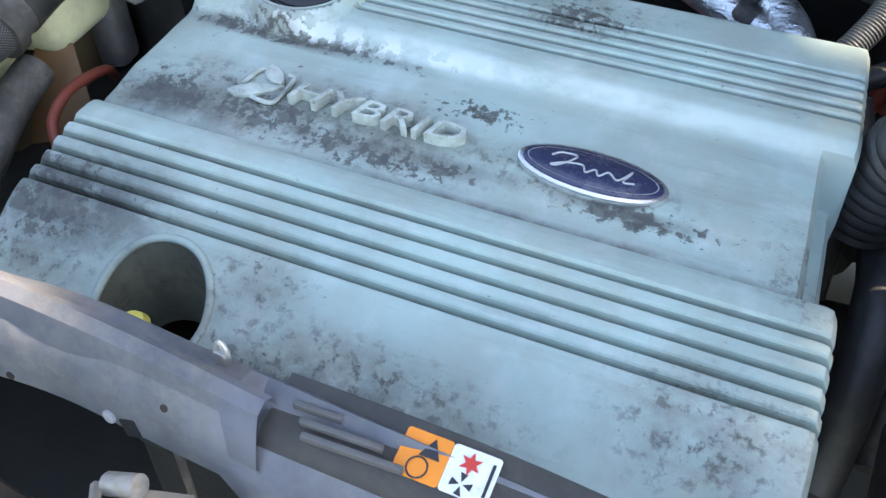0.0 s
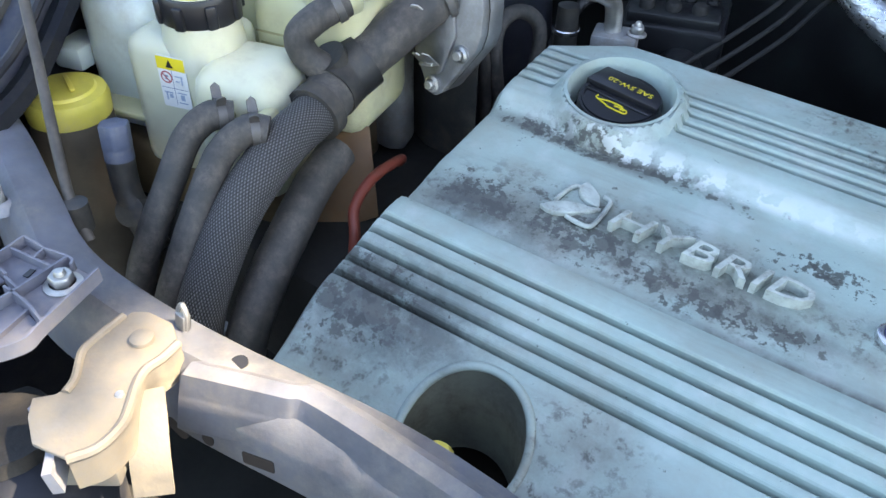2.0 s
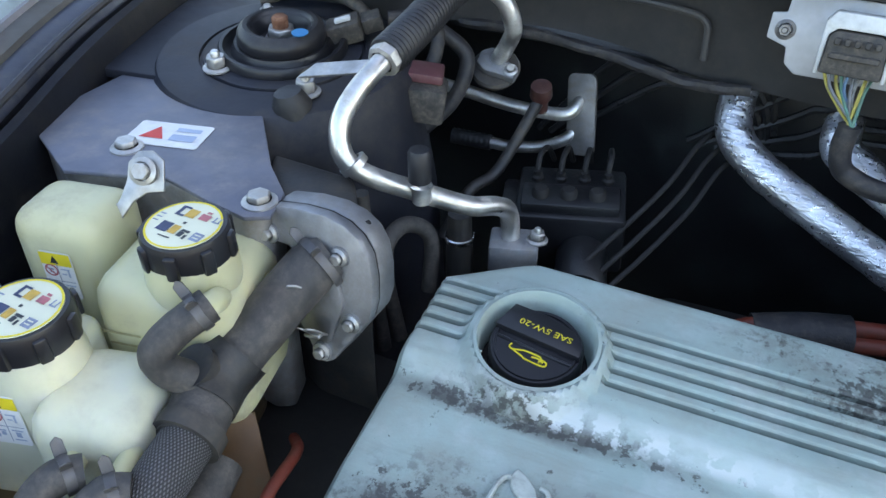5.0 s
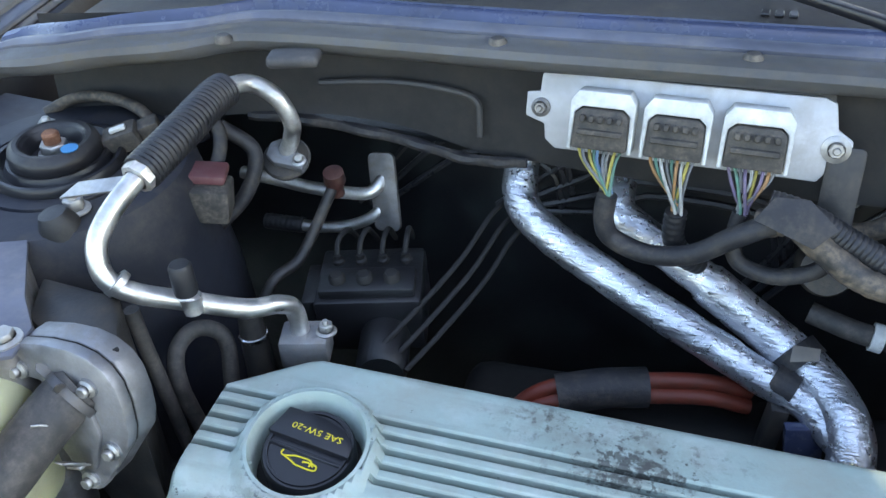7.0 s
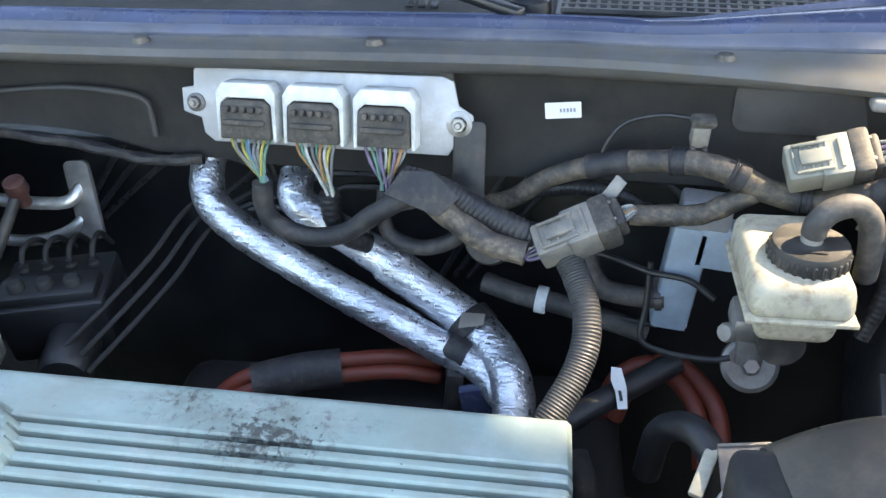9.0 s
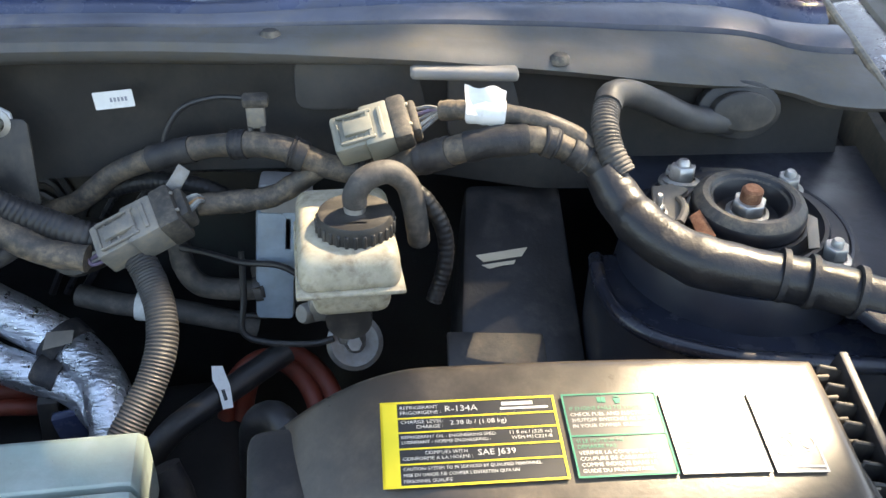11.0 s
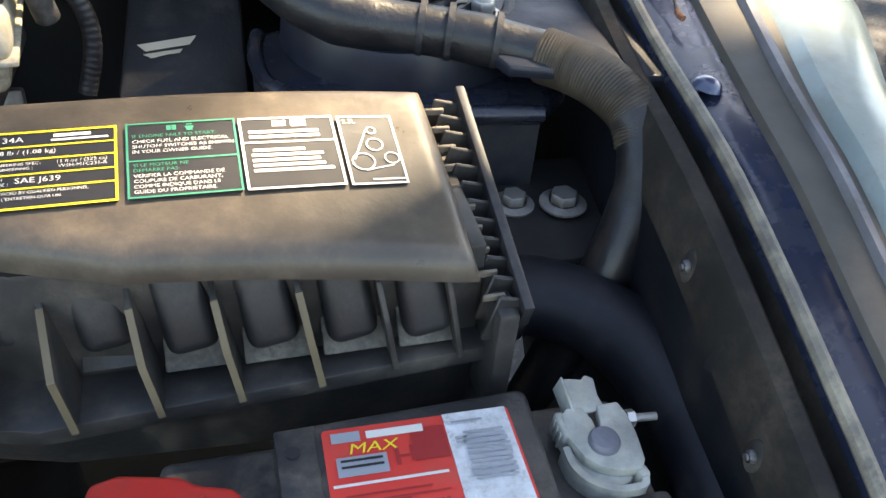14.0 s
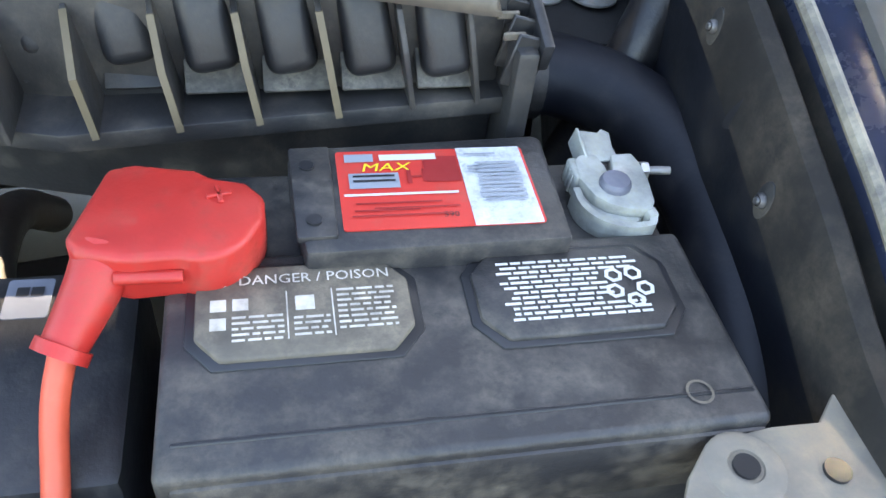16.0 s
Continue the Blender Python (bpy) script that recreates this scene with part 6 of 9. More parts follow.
# dusty bar of the grille below and before the rail
gb = thing("grille_bar", (-0.4, 0.1, 0.84), "dusty violet-brown plastic grille bar before the rail", "grille bar")
part("bar", sweep(bmesh.new(), spline([(-0.66, 0.05, 0.885), (-0.54, 0.075, 0.88), (-0.43, 0.098, 0.875), (-0.35, 0.112, 0.872), (-0.27, 0.120, 0.868), (-0.20, 0.118, 0.86), (-0.12, 0.105, 0.845)], 8), [(-0.026, -0.02), (-0.024, 0.002), (-0.016, 0.008), (0.0, 0.010), (0.018, 0.006), (0.026, -0.004), (0.028, -0.02)], up=(0, 0, 1)), shroud_m, gb)
part("clip", box((-0.408, 0.150, 0.83), (0.018, 0.014, 0.024), (15, 0, 20), 0.002), rail_tan, gb, "small tan spring clip")
# ---- air-conditioning pipes at the back ----
PIPE = [(-0.546, 0.903, 1.062), (-0.532, 0.895, 1.085), (-0.521, 0.882, 1.110), (-0.530, 0.875, 1.138), (-0.554, 0.868, 1.152), (-0.562, 0.832, 1.155), (-0.556, 0.757, 1.148), (-0.557, 0.699, 1.137), (-0.565, 0.670, 1.120), (-0.569, 0.651, 1.100), (-0.562, 0.643, 1.076), (-0.545, 0.651, 1.059), (-0.517, 0.675, 1.040), (-0.480, 0.705, 1.018), (-0.463, 0.730, 1.008), (-0.456, 0.742, 0.992), (-0.454, 0.743, 0.94)]
ac = thing("air_conditioning_pipe", (-0.52, 0.75, 0.95), "bare aluminium air-conditioning pipe with ribbed black sleeve", "pipe")
part("pipe", tube(PIPE, 0.0088, 18, 8), alu_pipe, ac)
sl = [(-0.5625, 0.842, 1.155), (-0.562, 0.820, 1.1545), (-0.556, 0.757, 1.148), (-0.557, 0.706, 1.139)]
part("sleeve", tube(sl, 0.0165, 20, 8, ribs=0.0055), black, ac, "ribbed black rubber sleeve")
part("nut", lathe([(0.0105, 0), (0.0145, 0.001), (0.0145, 0.012), (0.0105, 0.013)], axis_pose((-0.556, 0.711, 1.140), (-0.02, -0.2, -0.06)), 8), alu_pipe, ac, "", 20)
part("nut", lathe([(0.009, 0), (0.0125, 0.001), (0.0125, 0.007), (0.009, 0.008)], axis_pose((-0.5585, 0.647, 1.071), (0.3, 0.1, -0.4)), 18), alu_pipe, ac)
pad = frame_of((-0.546, 0.897, 1.064), (0.9, -0.1, -0.25), (0.15, -0.45, 0.8))
part("pad", plate([(-0.020, 0.004), (-0.013, 0.013), (0.0, 0.015), (0.011, 0.008), (0.026, 0.005), (0.028, -0.008), (0.011, -0.011), (-0.003, -0.015), (-0.016, -0.011)], 0.010, pad, 0.002), alu, ac, "cast aluminium pad flange")
part("bolt", hexbolt(pad @ Matrix.Translation((0.020, -0.001, 0)), 0.005, 0.004), zinc, ac)
part("disc", lathe([(0.0, -0.020), (0.024, -0.018), (0.026, -0.012), (0.024, -0.009), (0.0, -0.009)], pad, 28), dusty_black, ac, "dark rubber seal disc")
valve = part("valve", lathe([(0.008, -0.012), (0.009, 0.0), (0.0095, 0.004)], pose(-0.507, 0.672, 1.045), 16), alu_pipe, ac)
part("valve_cap", lathe([(0.0095, 0.0), (0.0100, 0.003), (0.0098, 0.026), (0.008, 0.029), (0, 0.0295)], pose(-0.506, 0.668, 1.056), 18), black, valve, "ribbed black valve cap")
part("end_block", box((-0.450, 0.742, 0.955), (0.045, 0.035, 0.03), (0, 0, 20), 0.003), alu, ac)
part("end_bolt", hexbolt(pose(-0.430, 0.748, 0.970), 0.007, 0.008, 1.4, 0.004), zinc, ac)

lp = thing("evaporator_pipe", (-0.55, 0.96, 0.97), "twin thin aluminium pipes entering the firewall plate", "pipe")
part("pipe", tube([(-0.640, 0.945, 1.000), (-0.60, 0.948, 0.996), (-0.560, 0.955, 0.988), (-0.520, 0.962, 0.984), (-0.487, 0.968, 0.986), (-0.478, 0.985, 0.998)], 0.0075, 14, 5), alu_pipe, lp)
part("pipe", tube([(-0.575, 0.952, 0.935), (-0.545, 0.956, 0.935), (-0.51, 0.964, 0.941), (-0.484, 0.972, 0.956), (-0.478, 0.988, 0.972)], 0.007, 14, 5), alu_pipe, lp)
part("corrugation", tube([(-0.62, 0.946, 0.936), (-0.572, 0.952, 0.935)], 0.0095, 14, 6, ribs=0.007), black, lp)
part("plate", plate(rounded(0.034, 0.092, 0.008), 0.006, frame_of((-0.474, 0.975, 0.984), (1, 0.2, 0.1), (-0.1, -1, 0.25)), 0.0015), steel, lp)
maroon_dull = surf("dull_maroon_plastic", (0.07, 0.026, 0.022), 0.5, dust=(0.14, 0.08, 0.06), dusty=0.4, scale=40)
sw = thing("pressure_switch", (-0.50, 0.905, 1.0), "reddish brown pressure switch plug on a thin lead", "sensor")
part("plug", lathe([(0.0, 0.016), (0.011, 0.013), (0.012, 0.0), (0.008, -0.008), (0.008, -0.02)], axis_pose((-0.500, 0.915, 1.028), (0.1, -0.3, 1)), 16), maroon_dull, sw)
part("lead", tube([(-0.501, 0.91, 1.022), (-0.513, 0.885, 0.985), (-0.525, 0.86, 0.955), (-0.54, 0.83, 0.945), (-0.556, 0.80, 0.90)], 0.0062, 10, 6), dusty_black, sw)

hose("thin_return_hose", [(-0.540, 0.680, 0.86), (-0.548, 0.674, 0.93), (-0.553, 0.684, 0.962), (-0.549, 0.703, 0.974), (-0.537, 0.718, 0.970), (-0.527, 0.724, 0.950), (-0.526, 0.715, 0.90)], 0.0078, "thin tan-grey looped hose behind the cover")
hose("thin_return_hose", [(-0.553, 0.650, 1.04), (-0.552, 0.652, 1.0), (-0.549, 0.655, 0.95), (-0.545, 0.66, 0.86)], 0.0065, "thin grey hose hanging under the aluminium pipe")
st = thing("pipe_stub", (-0.505, 0.735, 0.9), "black stub with chrome ring behind the cover", "fitting")
part("stub", lathe([(0.014, -0.10), (0.013, -0.01), (0.011, 0.03), (0, 0.032)], pose(-0.503, 0.735, 0.955), 18), dusty_black, st)
part("ring", lathe([(0.0132, 0.0), (0.0145, 0.001), (0.0145, 0.005), (0.0132, 0.006)], pose(-0.503, 0.735, 0.955), 20), chrome, st)


def brake_modulator():
    b = thing("brake_modulator", (-0.44, 0.84, 0.85), "black dusty brake modulator block with motor and pipes", "brake modulator")
    m = frame_of((-0.437, 0.86, 0.925), (0.85, 0.28, 0), (0, -0.12, 1))

    def put(own, nm, mat, lab=""):
        bmesh.ops.transform(own, matrix=m, verts=own.verts)
        return part(nm, own, mat, b, lab)
    put(box((0, 0, 0), (0.11, 0.085, 0.07), bevel=0.005), "block", liner)
    put(box((0.0, -0.018, 0.040), (0.098, 0.036, 0.012), bevel=0.003), "lid", liner)
    put(box((-0.062, 0.0, 0.006), (0.018, 0.060, 0.040), bevel=0.004), "plug_block", liner)
    for k in range(4):
        put(lathe([(0.0065, 0.030), (0.0065, 0.039), (0.0045, 0.041), (0.0045, 0.046), (0, 0.046)], pose(-0.036 + 0.024 * k, 0.020, 0.0), 12), "pipe_nut", deep)
    for k in range(3):
        put(lathe([(0.0085, 0.040), (0.0085, 0.052), (0.006, 0.055), (0, 0.055)], pose(-0.030 + 0.028 * k, -0.020, 0.0), 16), "valve_cap", deep)
    put(lathe([(0.0, 0.0), (0.024, 0.0), (0.026, 0.006), (0.026, 0.05), (0.022, 0.056), (0, 0.056)], pose(0.015, -0.04, -0.01, 90, 0, 0), 28), "motor", liner)
    for k in range(4):
        put(tube([V((-0.036 + 0.024 * k, 0.02, 0.034)), V((-0.036 + 0.024 * k, 0.023, 0.048)), V((-0.034 + 0.024 * k, 0.034, 0.056)), V((-0.028 + 0.022 * k, 0.055, 0.050)), V((-0.022 + 0.02 * k, 0.075, 0.020))], 0.0030, 8, 5), "brake_pipe", deep)
    for k in range(3):
        d = V((0.013, -0.004, -0.010)) * k
        own = tube([V((-0.395, 0.790, 0.930)) + d, V((-0.372, 0.842, 0.950)) + d, V((-0.350, 0.900, 0.972)) + d, V((-0.338, 0.950, 0.992)) + d, V((-0.325, 0.985, 1.0)) + d], 0.0028, 8, 5)
        part("brake_pipe", own, deep, b)
    return b


brake_modulator()
# dark wiring, canister and relay between tower and pipe
cn = thing("vacuum_canister", (-0.65, 0.70, 1.0), "grey-black rounded canister beside the tower", "canister")
part("shell", lathe([(0.0, 0.045), (0.012, 0.043), (0.018, 0.03), (0.0185, -0.03), (0.012, -0.045), (0, -0.046)], pose(-0.642, 0.690, 1.055, 8, -6, 0), 22), dusty_black, cn)
rl = thing("relay_box", (-0.58, 0.81, 1.03), "dark relay box with a maroon cover", "relay")
part("box", box((-0.580, 0.812, 1.050), (0.038, 0.04, 0.036), (0, 8, 25), 0.004), dark_plug, rl)
maroon = surf("maroon_plastic", (0.14, 0.045, 0.05), 0.5, dust=(0.2, 0.12, 0.11), dusty=0.5)
part("cover", box((-0.586, 0.822, 1.073), (0.036, 0.034, 0.010), (0, 8, 25), 0.003), maroon, rl)
part("label", bars([(0, 0, 0.012, 0.018)], frame_of((-0.5635, 0.800, 1.048), (0.9, 0.43, 0), (0.42, -0.9, 0))), white_lab, rl, "", 0)
plug = thing("wiring_plug", (-0.66, 0.81, 1.09), "grey-black wiring plug with latch beside the tower", "connector", "connectors")
part("shell", box((-0.668, 0.808, 1.106), (0.034, 0.024, 0.022), (10, -15, 30), 0.003), dark_plug, plug)
part("nose", box((-0.648, 0.826, 1.112), (0.02, 0.018, 0.016), (10, -15, 35), 0.002), dark_plug, plug)
part("latch", box((-0.666, 0.802, 1.119), (0.016, 0.006, 0.004), (10, -15, 30), 0.001), pale_plug, plug)
for pts, r in (([(-0.68, 0.79, 1.10), (-0.688, 0.765, 1.09), (-0.68, 0.735, 1.07), (-0.665, 0.72, 1.02)], 0.006), ([(-0.635, 0.835, 1.115), (-0.60, 0.86, 1.11), (-0.59, 0.85, 1.08), (-0.605, 0.82, 1.04)], 0.007), ([(-0.60, 0.87, 1.10), (-0.57, 0.88, 1.07), (-0.575, 0.86, 1.03), (-0.60, 0.83, 1.0)], 0.008)):
    hose("black_wire_loom", pts, r, "black taped wiring loom", tape_m, group="wiring looms", seg=10, cat="wiring")
arm = thing("zinc_arm", (-0.625, 0.70, 1.10), "bright zinc bracket arm under the sleeved pipe", "bracket")
part("arm", plate([(-0.034, -0.006), (0.03, -0.008), (0.03, 0.008), (-0.02, 0.010)], 0.003, frame_of((-0.607, 0.702, 1.120), (1, 0.25, 0.2), (-0.1, -0.4, 1)), 0.001), zinc, arm)
hose("tower_cable", [(-0.80, 0.845, 1.10), (-0.77, 0.862, 1.113), (-0.73, 0.868, 1.115), (-0.69, 0.862, 1.11), (-0.66, 0.845, 1.105)], 0.006, "frayed brown wiring behind the tower", rubber_tan, seg=10, group="wiring looms", cat="wiring")

# ---- control unit plate with three plugs ----
def control_unit():
    e = thing("control_unit", (-0.155, 0.94, 1.10), "grey aluminium engine control unit plate with three plugs", "control unit")
    m = frame_of((-0.155, 0.9345, 1.130), (1, 0.045, -0.012), (0.03, -1, 0.24))
    out = [(-0.127, 0.033), (-0.124, 0.036), (0.112, 0.038), (0.122, 0.034), (0.127, 0.012), (0.140, 0.004), (0.142, -0.012), (0.126, -0.022), (0.118, -0.034), (-0.110, -0.034), (-0.120, -0.026), (-0.122, -0.012), (-0.140, -0.006), (-0.140, 0.016), (-0.128, 0.018)]
    part("plate", plate(out, 0.004, m, 0.0012), alu_sheet, e)
    part("gasket", plate([(x * 0.98, y * 1.16 + 0.004) for x, y in out if abs(x) < 0.13], 0.006, m @ Matrix.Translation((0, 0, -0.0045)), 0.001), dusty_black, e)
    part("bolt", hexbolt(m @ Matrix.Translation((0.128, -0.004, 0)), 0.007, 0.006, 1.7, 0.003), zinc, e)
    part("bolt", hexbolt(m @ Matrix.Translation((-0.126, 0.003, 0)), 0.006, 0.005, 1.5, 0.002), steel, e)
    for k, x in enumerate((-0.066, -0.002, 0.064)):
        own = bmesh.new()
        # pale shell: an arch open to below
        arch = [(-0.0285, -0.030), (-0.0285, 0.014), (-0.022, 0.023), (0.022, 0.023), (0.0285, 0.014), (0.0285, -0.030), (0.0252, -0.030), (0.0240, 0.004), (0.018, 0.0095), (-0.018, 0.0095), (-0.0240, 0.004), (-0.0252, -0.030)]
        sh = part("plug_shell", plate(arch, 0.024, m @ pose(x, 0.004, 0.025), 0.001, own), pale_plug, e, "pale plastic plug shell")
        for j in range(3):
            part("shell_rib", plate([(-0.021, 0.0), (0.021, 0.0), (0.021, 0.0012), (-0.021, 0.0012)], 0.0012, m @ pose(x, 0.0225 + 0.0022 * 0, 0.006 + 0.006 * j, 90, 0, 0), 0), dark_plug, sh)
        bmk = plate([(-0.0245, -0.028), (-0.0235, 0.003), (-0.0175, 0.008), (0.0175, 0.008), (0.0235, 0.003), (0.0245, -0.028)], 0.027, m @ pose(x, 0.004, 0.029), 0.002)
        pl = part("plug_body", bmk, dark_plug, e, "dark dusty plug body")
        for j in range(5):
            own = box((x - 0.016 + 0.008 * j, 0.004, 0.031), (0.005, 0.006, 0.006), bevel=0.001, seg=1)
            bmesh.ops.transform(own, matrix=m, verts=own.verts)
            part("latch_tooth", own, dark_plug, pl)
        own = box((x, -0.008, 0.031), (0.040, 0.005, 0.005), bevel=0.001, seg=1)
        bmesh.ops.transform(own, matrix=m, verts=own.verts)
        part("latch_bar", own, dark_plug, pl)
    return e, m


ecu, EM = control_unit()
BUNDLES = ((-0.066, (-0.206, 0.893, 1.060)), (-0.002, (-0.146, 0.902, 1.050)), (0.064, (-0.092, 0.905, 1.062)))
for k, (x, tgt) in enumerate(BUNDLES):
    lo = thing("wire_fan", tgt, "thin multicoloured wires leaving a plug", "wires", "plug wires")
    pal = ((0, 5, 0, 2, 6, 5, 1, 0, 2), (3, 2, 1, 5, 2, 3, 1, 0, 5), (4, 2, 5, 4, 1, 0, 4, 3, 5))[k]
    rnd = random.Random(40 + k)
    for j, ci in enumerate(pal):
        fx = x - 0.020 + 0.005 * j
        a = EM @ V((fx, -0.022, 0.012 + 0.010 * rnd.random()))
        b = EM @ V((fx * 0.75 + x * 0.25 + 0.002 * rnd.random(), -0.036, 0.020 + 0.006 * rnd.random()))
        c = V(tgt) + V((0.010 * (rnd.random() - 0.5), 0.008 * (rnd.random() - 0.5), 0.012))
        part("wire", tube([a, b, b.lerp(c, 0.6), c, c + V((0, 0, -0.02))], 0.0015, 6, 4), wire_cols[ci], lo)
hose("plug_loom", [(-0.207, 0.892, 1.075), (-0.208, 0.890, 1.050), (-0.199, 0.892, 1.030), (-0.165, 0.889, 1.021), (-0.127, 0.882, 1.033), (-0.095, 0.880, 1.058), (-0.062, 0.884, 1.077), (-0.04, 0.888, 1.075)], 0.0095, "black taped loom sweeping under the plugs", tape_m, group="wiring looms", cat="wiring")
hose("plug_loom", [(-0.146, 0.903, 1.062), (-0.146, 0.905, 1.035), (-0.136, 0.912, 1.010), (-0.12, 0.925, 0.995)], 0.010, "short black ribbed loom from the middle plug", black, 0.006, group="wiring looms", cat="wiring")
hose("plug_loom", [(-0.092, 0.906, 1.07), (-0.094, 0.903, 1.04), (-0.085, 0.898, 1.022), (-0.055, 0.892, 1.018), (-0.025, 0.892, 1.03), (-0.01, 0.895, 1.05)], 0.0075, "thin black loop loom from the end plug", tape_m, group="wiring looms", cat="wiring")
hose("taped_loom", [(-0.075, 0.892, 1.070), (-0.050, 0.884, 1.080), (-0.025, 0.880, 1.062), (0.010, 0.874, 1.042), (0.044, 0.870, 1.036)], lambda t: 0.013 - 0.002 * t, "muddy taped loom leading to the grey plug", rubber_tan, group="wiring looms", cat="wiring")
hose("ribbed_loom", [(-0.072, 0.896, 1.088), (-0.04, 0.893, 1.082), (0.0, 0.892, 1.062), (0.04, 0.89, 1.045), (0.07, 0.90, 1.03)], 0.0125, "black ribbed conduit behind the taped loom", black, 0.005, group="wiring looms", cat="wiring")
wrap = thing("tape_wrap", (-0.055, 0.886, 1.07), "torn flap of black cloth tape on the loom", "tape")
part("flap", plate([(-0.03, -0.012), (0.022, -0.016), (0.034, 0.006), (0.004, 0.020), (-0.022, 0.012)], 0.002, frame_of((-0.05, 0.874, 1.088), (1, 0, -0.3), (0.1, -0.8, 0.5)), 0.0006), tape_m, wrap)
sb = thing("strap_bracket", (-0.02, 0.93, 1.06), "dark steel strap bracket under the control unit", "bracket")
part("strap", plate(rounded(0.030, 0.075, 0.006), 0.003, frame_of((-0.017, 0.928, 1.092), (1, 0.05, 0), (0, -1, 0.25)), 0.001), dusty_black, sb)

# ---- foil-wrapped pipes ----
def foil_pipe(name, pts, r, label):
    bm = tube(pts, r, 28, 12)
    rnd = random.Random(7)
    for v in bm.verts:
        q = noise.noise(v.co * 60) * 0.0016 + noise.noise(v.co * 130) * 0.0008
        v.co += V((noise.noise(v.co * 60 + V((5, 0, 0))), noise.noise(v.co * 60), noise.noise(v.co * 60 + V((0, 9, 0))))) * 0.0010 + V((0, -0.5, 0.8)) * q
    return solo(name, bm, foil, label, "insulated pipe", "foil wrapped pipes", smooth=30)


foil_pipe("foil_pipe", [(-0.312, 1.00, 1.055), (-0.314, 0.985, 1.035), (-0.306, 0.962, 1.008), (-0.270, 0.948, 0.982), (-0.20, 0.932, 0.952), (-0.12, 0.915, 0.922), (-0.05, 0.902, 0.895), (0.0, 0.888, 0.882), (0.03, 0.86, 0.872)], lambda t: 0.0185 if t < 0.7 else 0.0175, "silver foil wrapped heater pipe, crumpled and dusty")
foil_pipe("foil_pipe", [(-0.212, 0.985, 1.035), (-0.207, 0.962, 1.018), (-0.18, 0.955, 1.000), (-0.12, 0.948, 0.966), (-0.06, 0.940, 0.928), (-0.015, 0.925, 0.905), (0.018, 0.895, 0.893), (0.036, 0.862, 0.880), (0.040, 0.835, 0.85), (0.036, 0.82, 0.80)], lambda t: 0.0185 if t < 0.35 else 0.0215, "silver foil wrapped heater pipe with torn wrap")
bt = thing("tape_band", (-0.01, 0.92, 0.88), "black cloth tape band round the foil pipes", "tape")
part("band", tube([(-0.022, 0.930, 0.909), (-0.008, 0.920, 0.901)], 0.0255, 22, 3), tape_m, bt)
part("band", tube([(-0.036, 0.903, 0.892), (-0.014, 0.897, 0.886)], 0.0205, 22, 3), tape_m, bt)
part("scrap", plate([(-0.014, -0.008), (0.012, -0.006), (0.014, 0.006), (-0.010, 0.009)], 0.0012, frame_of((-0.012, 0.905, 0.928), (1, 0.2, 0), (0, -0.5, 0.8)), 0.0004), rail_tan, bt, "brown paper scrap")

# high voltage cables and dark casting below
for dz, dy in ((0.0, 0.0), (-0.012, -0.010), (-0.024, 0.004)):
    hose("orange_cable", [(-0.30, 0.83 + dy, 0.80 + dz), (-0.255, 0.848 + dy, 0.855 + dz), (-0.20, 0.870 + dy, 0.868 + dz), (-0.14, 0.892 + dy, 0.868 + dz), (-0.09, 0.908 + dy, 0.866 + dz), (-0.05, 0.92 + dy, 0.855 + dz)], 0.0085, "orange high voltage cable behind the cover", orange_cable, group="high voltage cables", cat="cable")
cb = thing("cable_tape", (-0.2, 0.87, 0.85), "black tape round the orange cables", "tape")
part("wrap", tube([(-0.235, 0.856, 0.852), (-0.19, 0.874, 0.858), (-0.15, 0.889, 0.858)], 0.021, 18, 5), tape_m, cb)
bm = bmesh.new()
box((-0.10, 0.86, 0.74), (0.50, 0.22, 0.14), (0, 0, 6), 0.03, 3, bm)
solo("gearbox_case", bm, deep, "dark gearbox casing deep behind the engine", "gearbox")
lb = thing("foil_bracket", (0.0, 0.86, 0.80), "blue-grey steel bracket below the foil pipes", "bracket")
part("leg", box((0.004, 0.868, 0.83), (0.034, 0.012, 0.09), (0, -8, 10), 0.002), navy, lb)
part("side", box((-0.028, 0.882, 0.845), (0.018, 0.02, 0.07), (0, 5, 10), 0.003), dusty_black, lb)
part("bolt", hexbolt(frame_of((-0.035, 0.868, 0.815), (1, 0, 0), (0.1, -0.8, 0.6)), 0.009, 0.006), zinc, lb)
# ---- right half of the firewall: harness, plugs, brake reservoir ----
mh = thing("main_harness", (0.2, 0.9, 1.05), "thick muddy taped wiring harness across the firewall", "wiring", "wiring looms")
HARNESS = [(-0.02, 0.955, 1.03), (0.019, 0.948, 1.046), (0.060, 0.940, 1.078), (0.112, 0.930, 1.100), (0.160, 0.918, 1.112), (0.200, 0.908, 1.113), (0.240, 0.900, 1.099), (0.275, 0.893, 1.098), (0.305, 0.868, 1.118), (0.332, 0.850, 1.136), (0.369, 0.843, 1.147), (0.400, 0.843, 1.147), (0.425, 0.840, 1.137), (0.444, 0.833, 1.125), (0.457, 0.816, 1.111)]
HR = lambda t: 0.0085 + 0.0025 * math.sin(t * 3.1)
part("core", tube(HARNESS, HR, 16, 10, None, 0.12), rubber_tan, mh)
run = spline(HARNESS, 10)
for a, b, k in ((26, 33, 1.13), (40, 43, 1.18), (52, 55, 1.2), (66, 70, 1.12), (82, 90, 1.12), (93, 106, 1.14), (110, 114, 1.2), (118, 124, 1.15)):
    r = HR((a + b) / 2 / len(run)) * k
    part("tape_wrap", tube([run[q] for q in (a, (a + b) // 2, b)], r, 16, 6, None, 0.10), tape_m, mh, "wrinkled black tape")
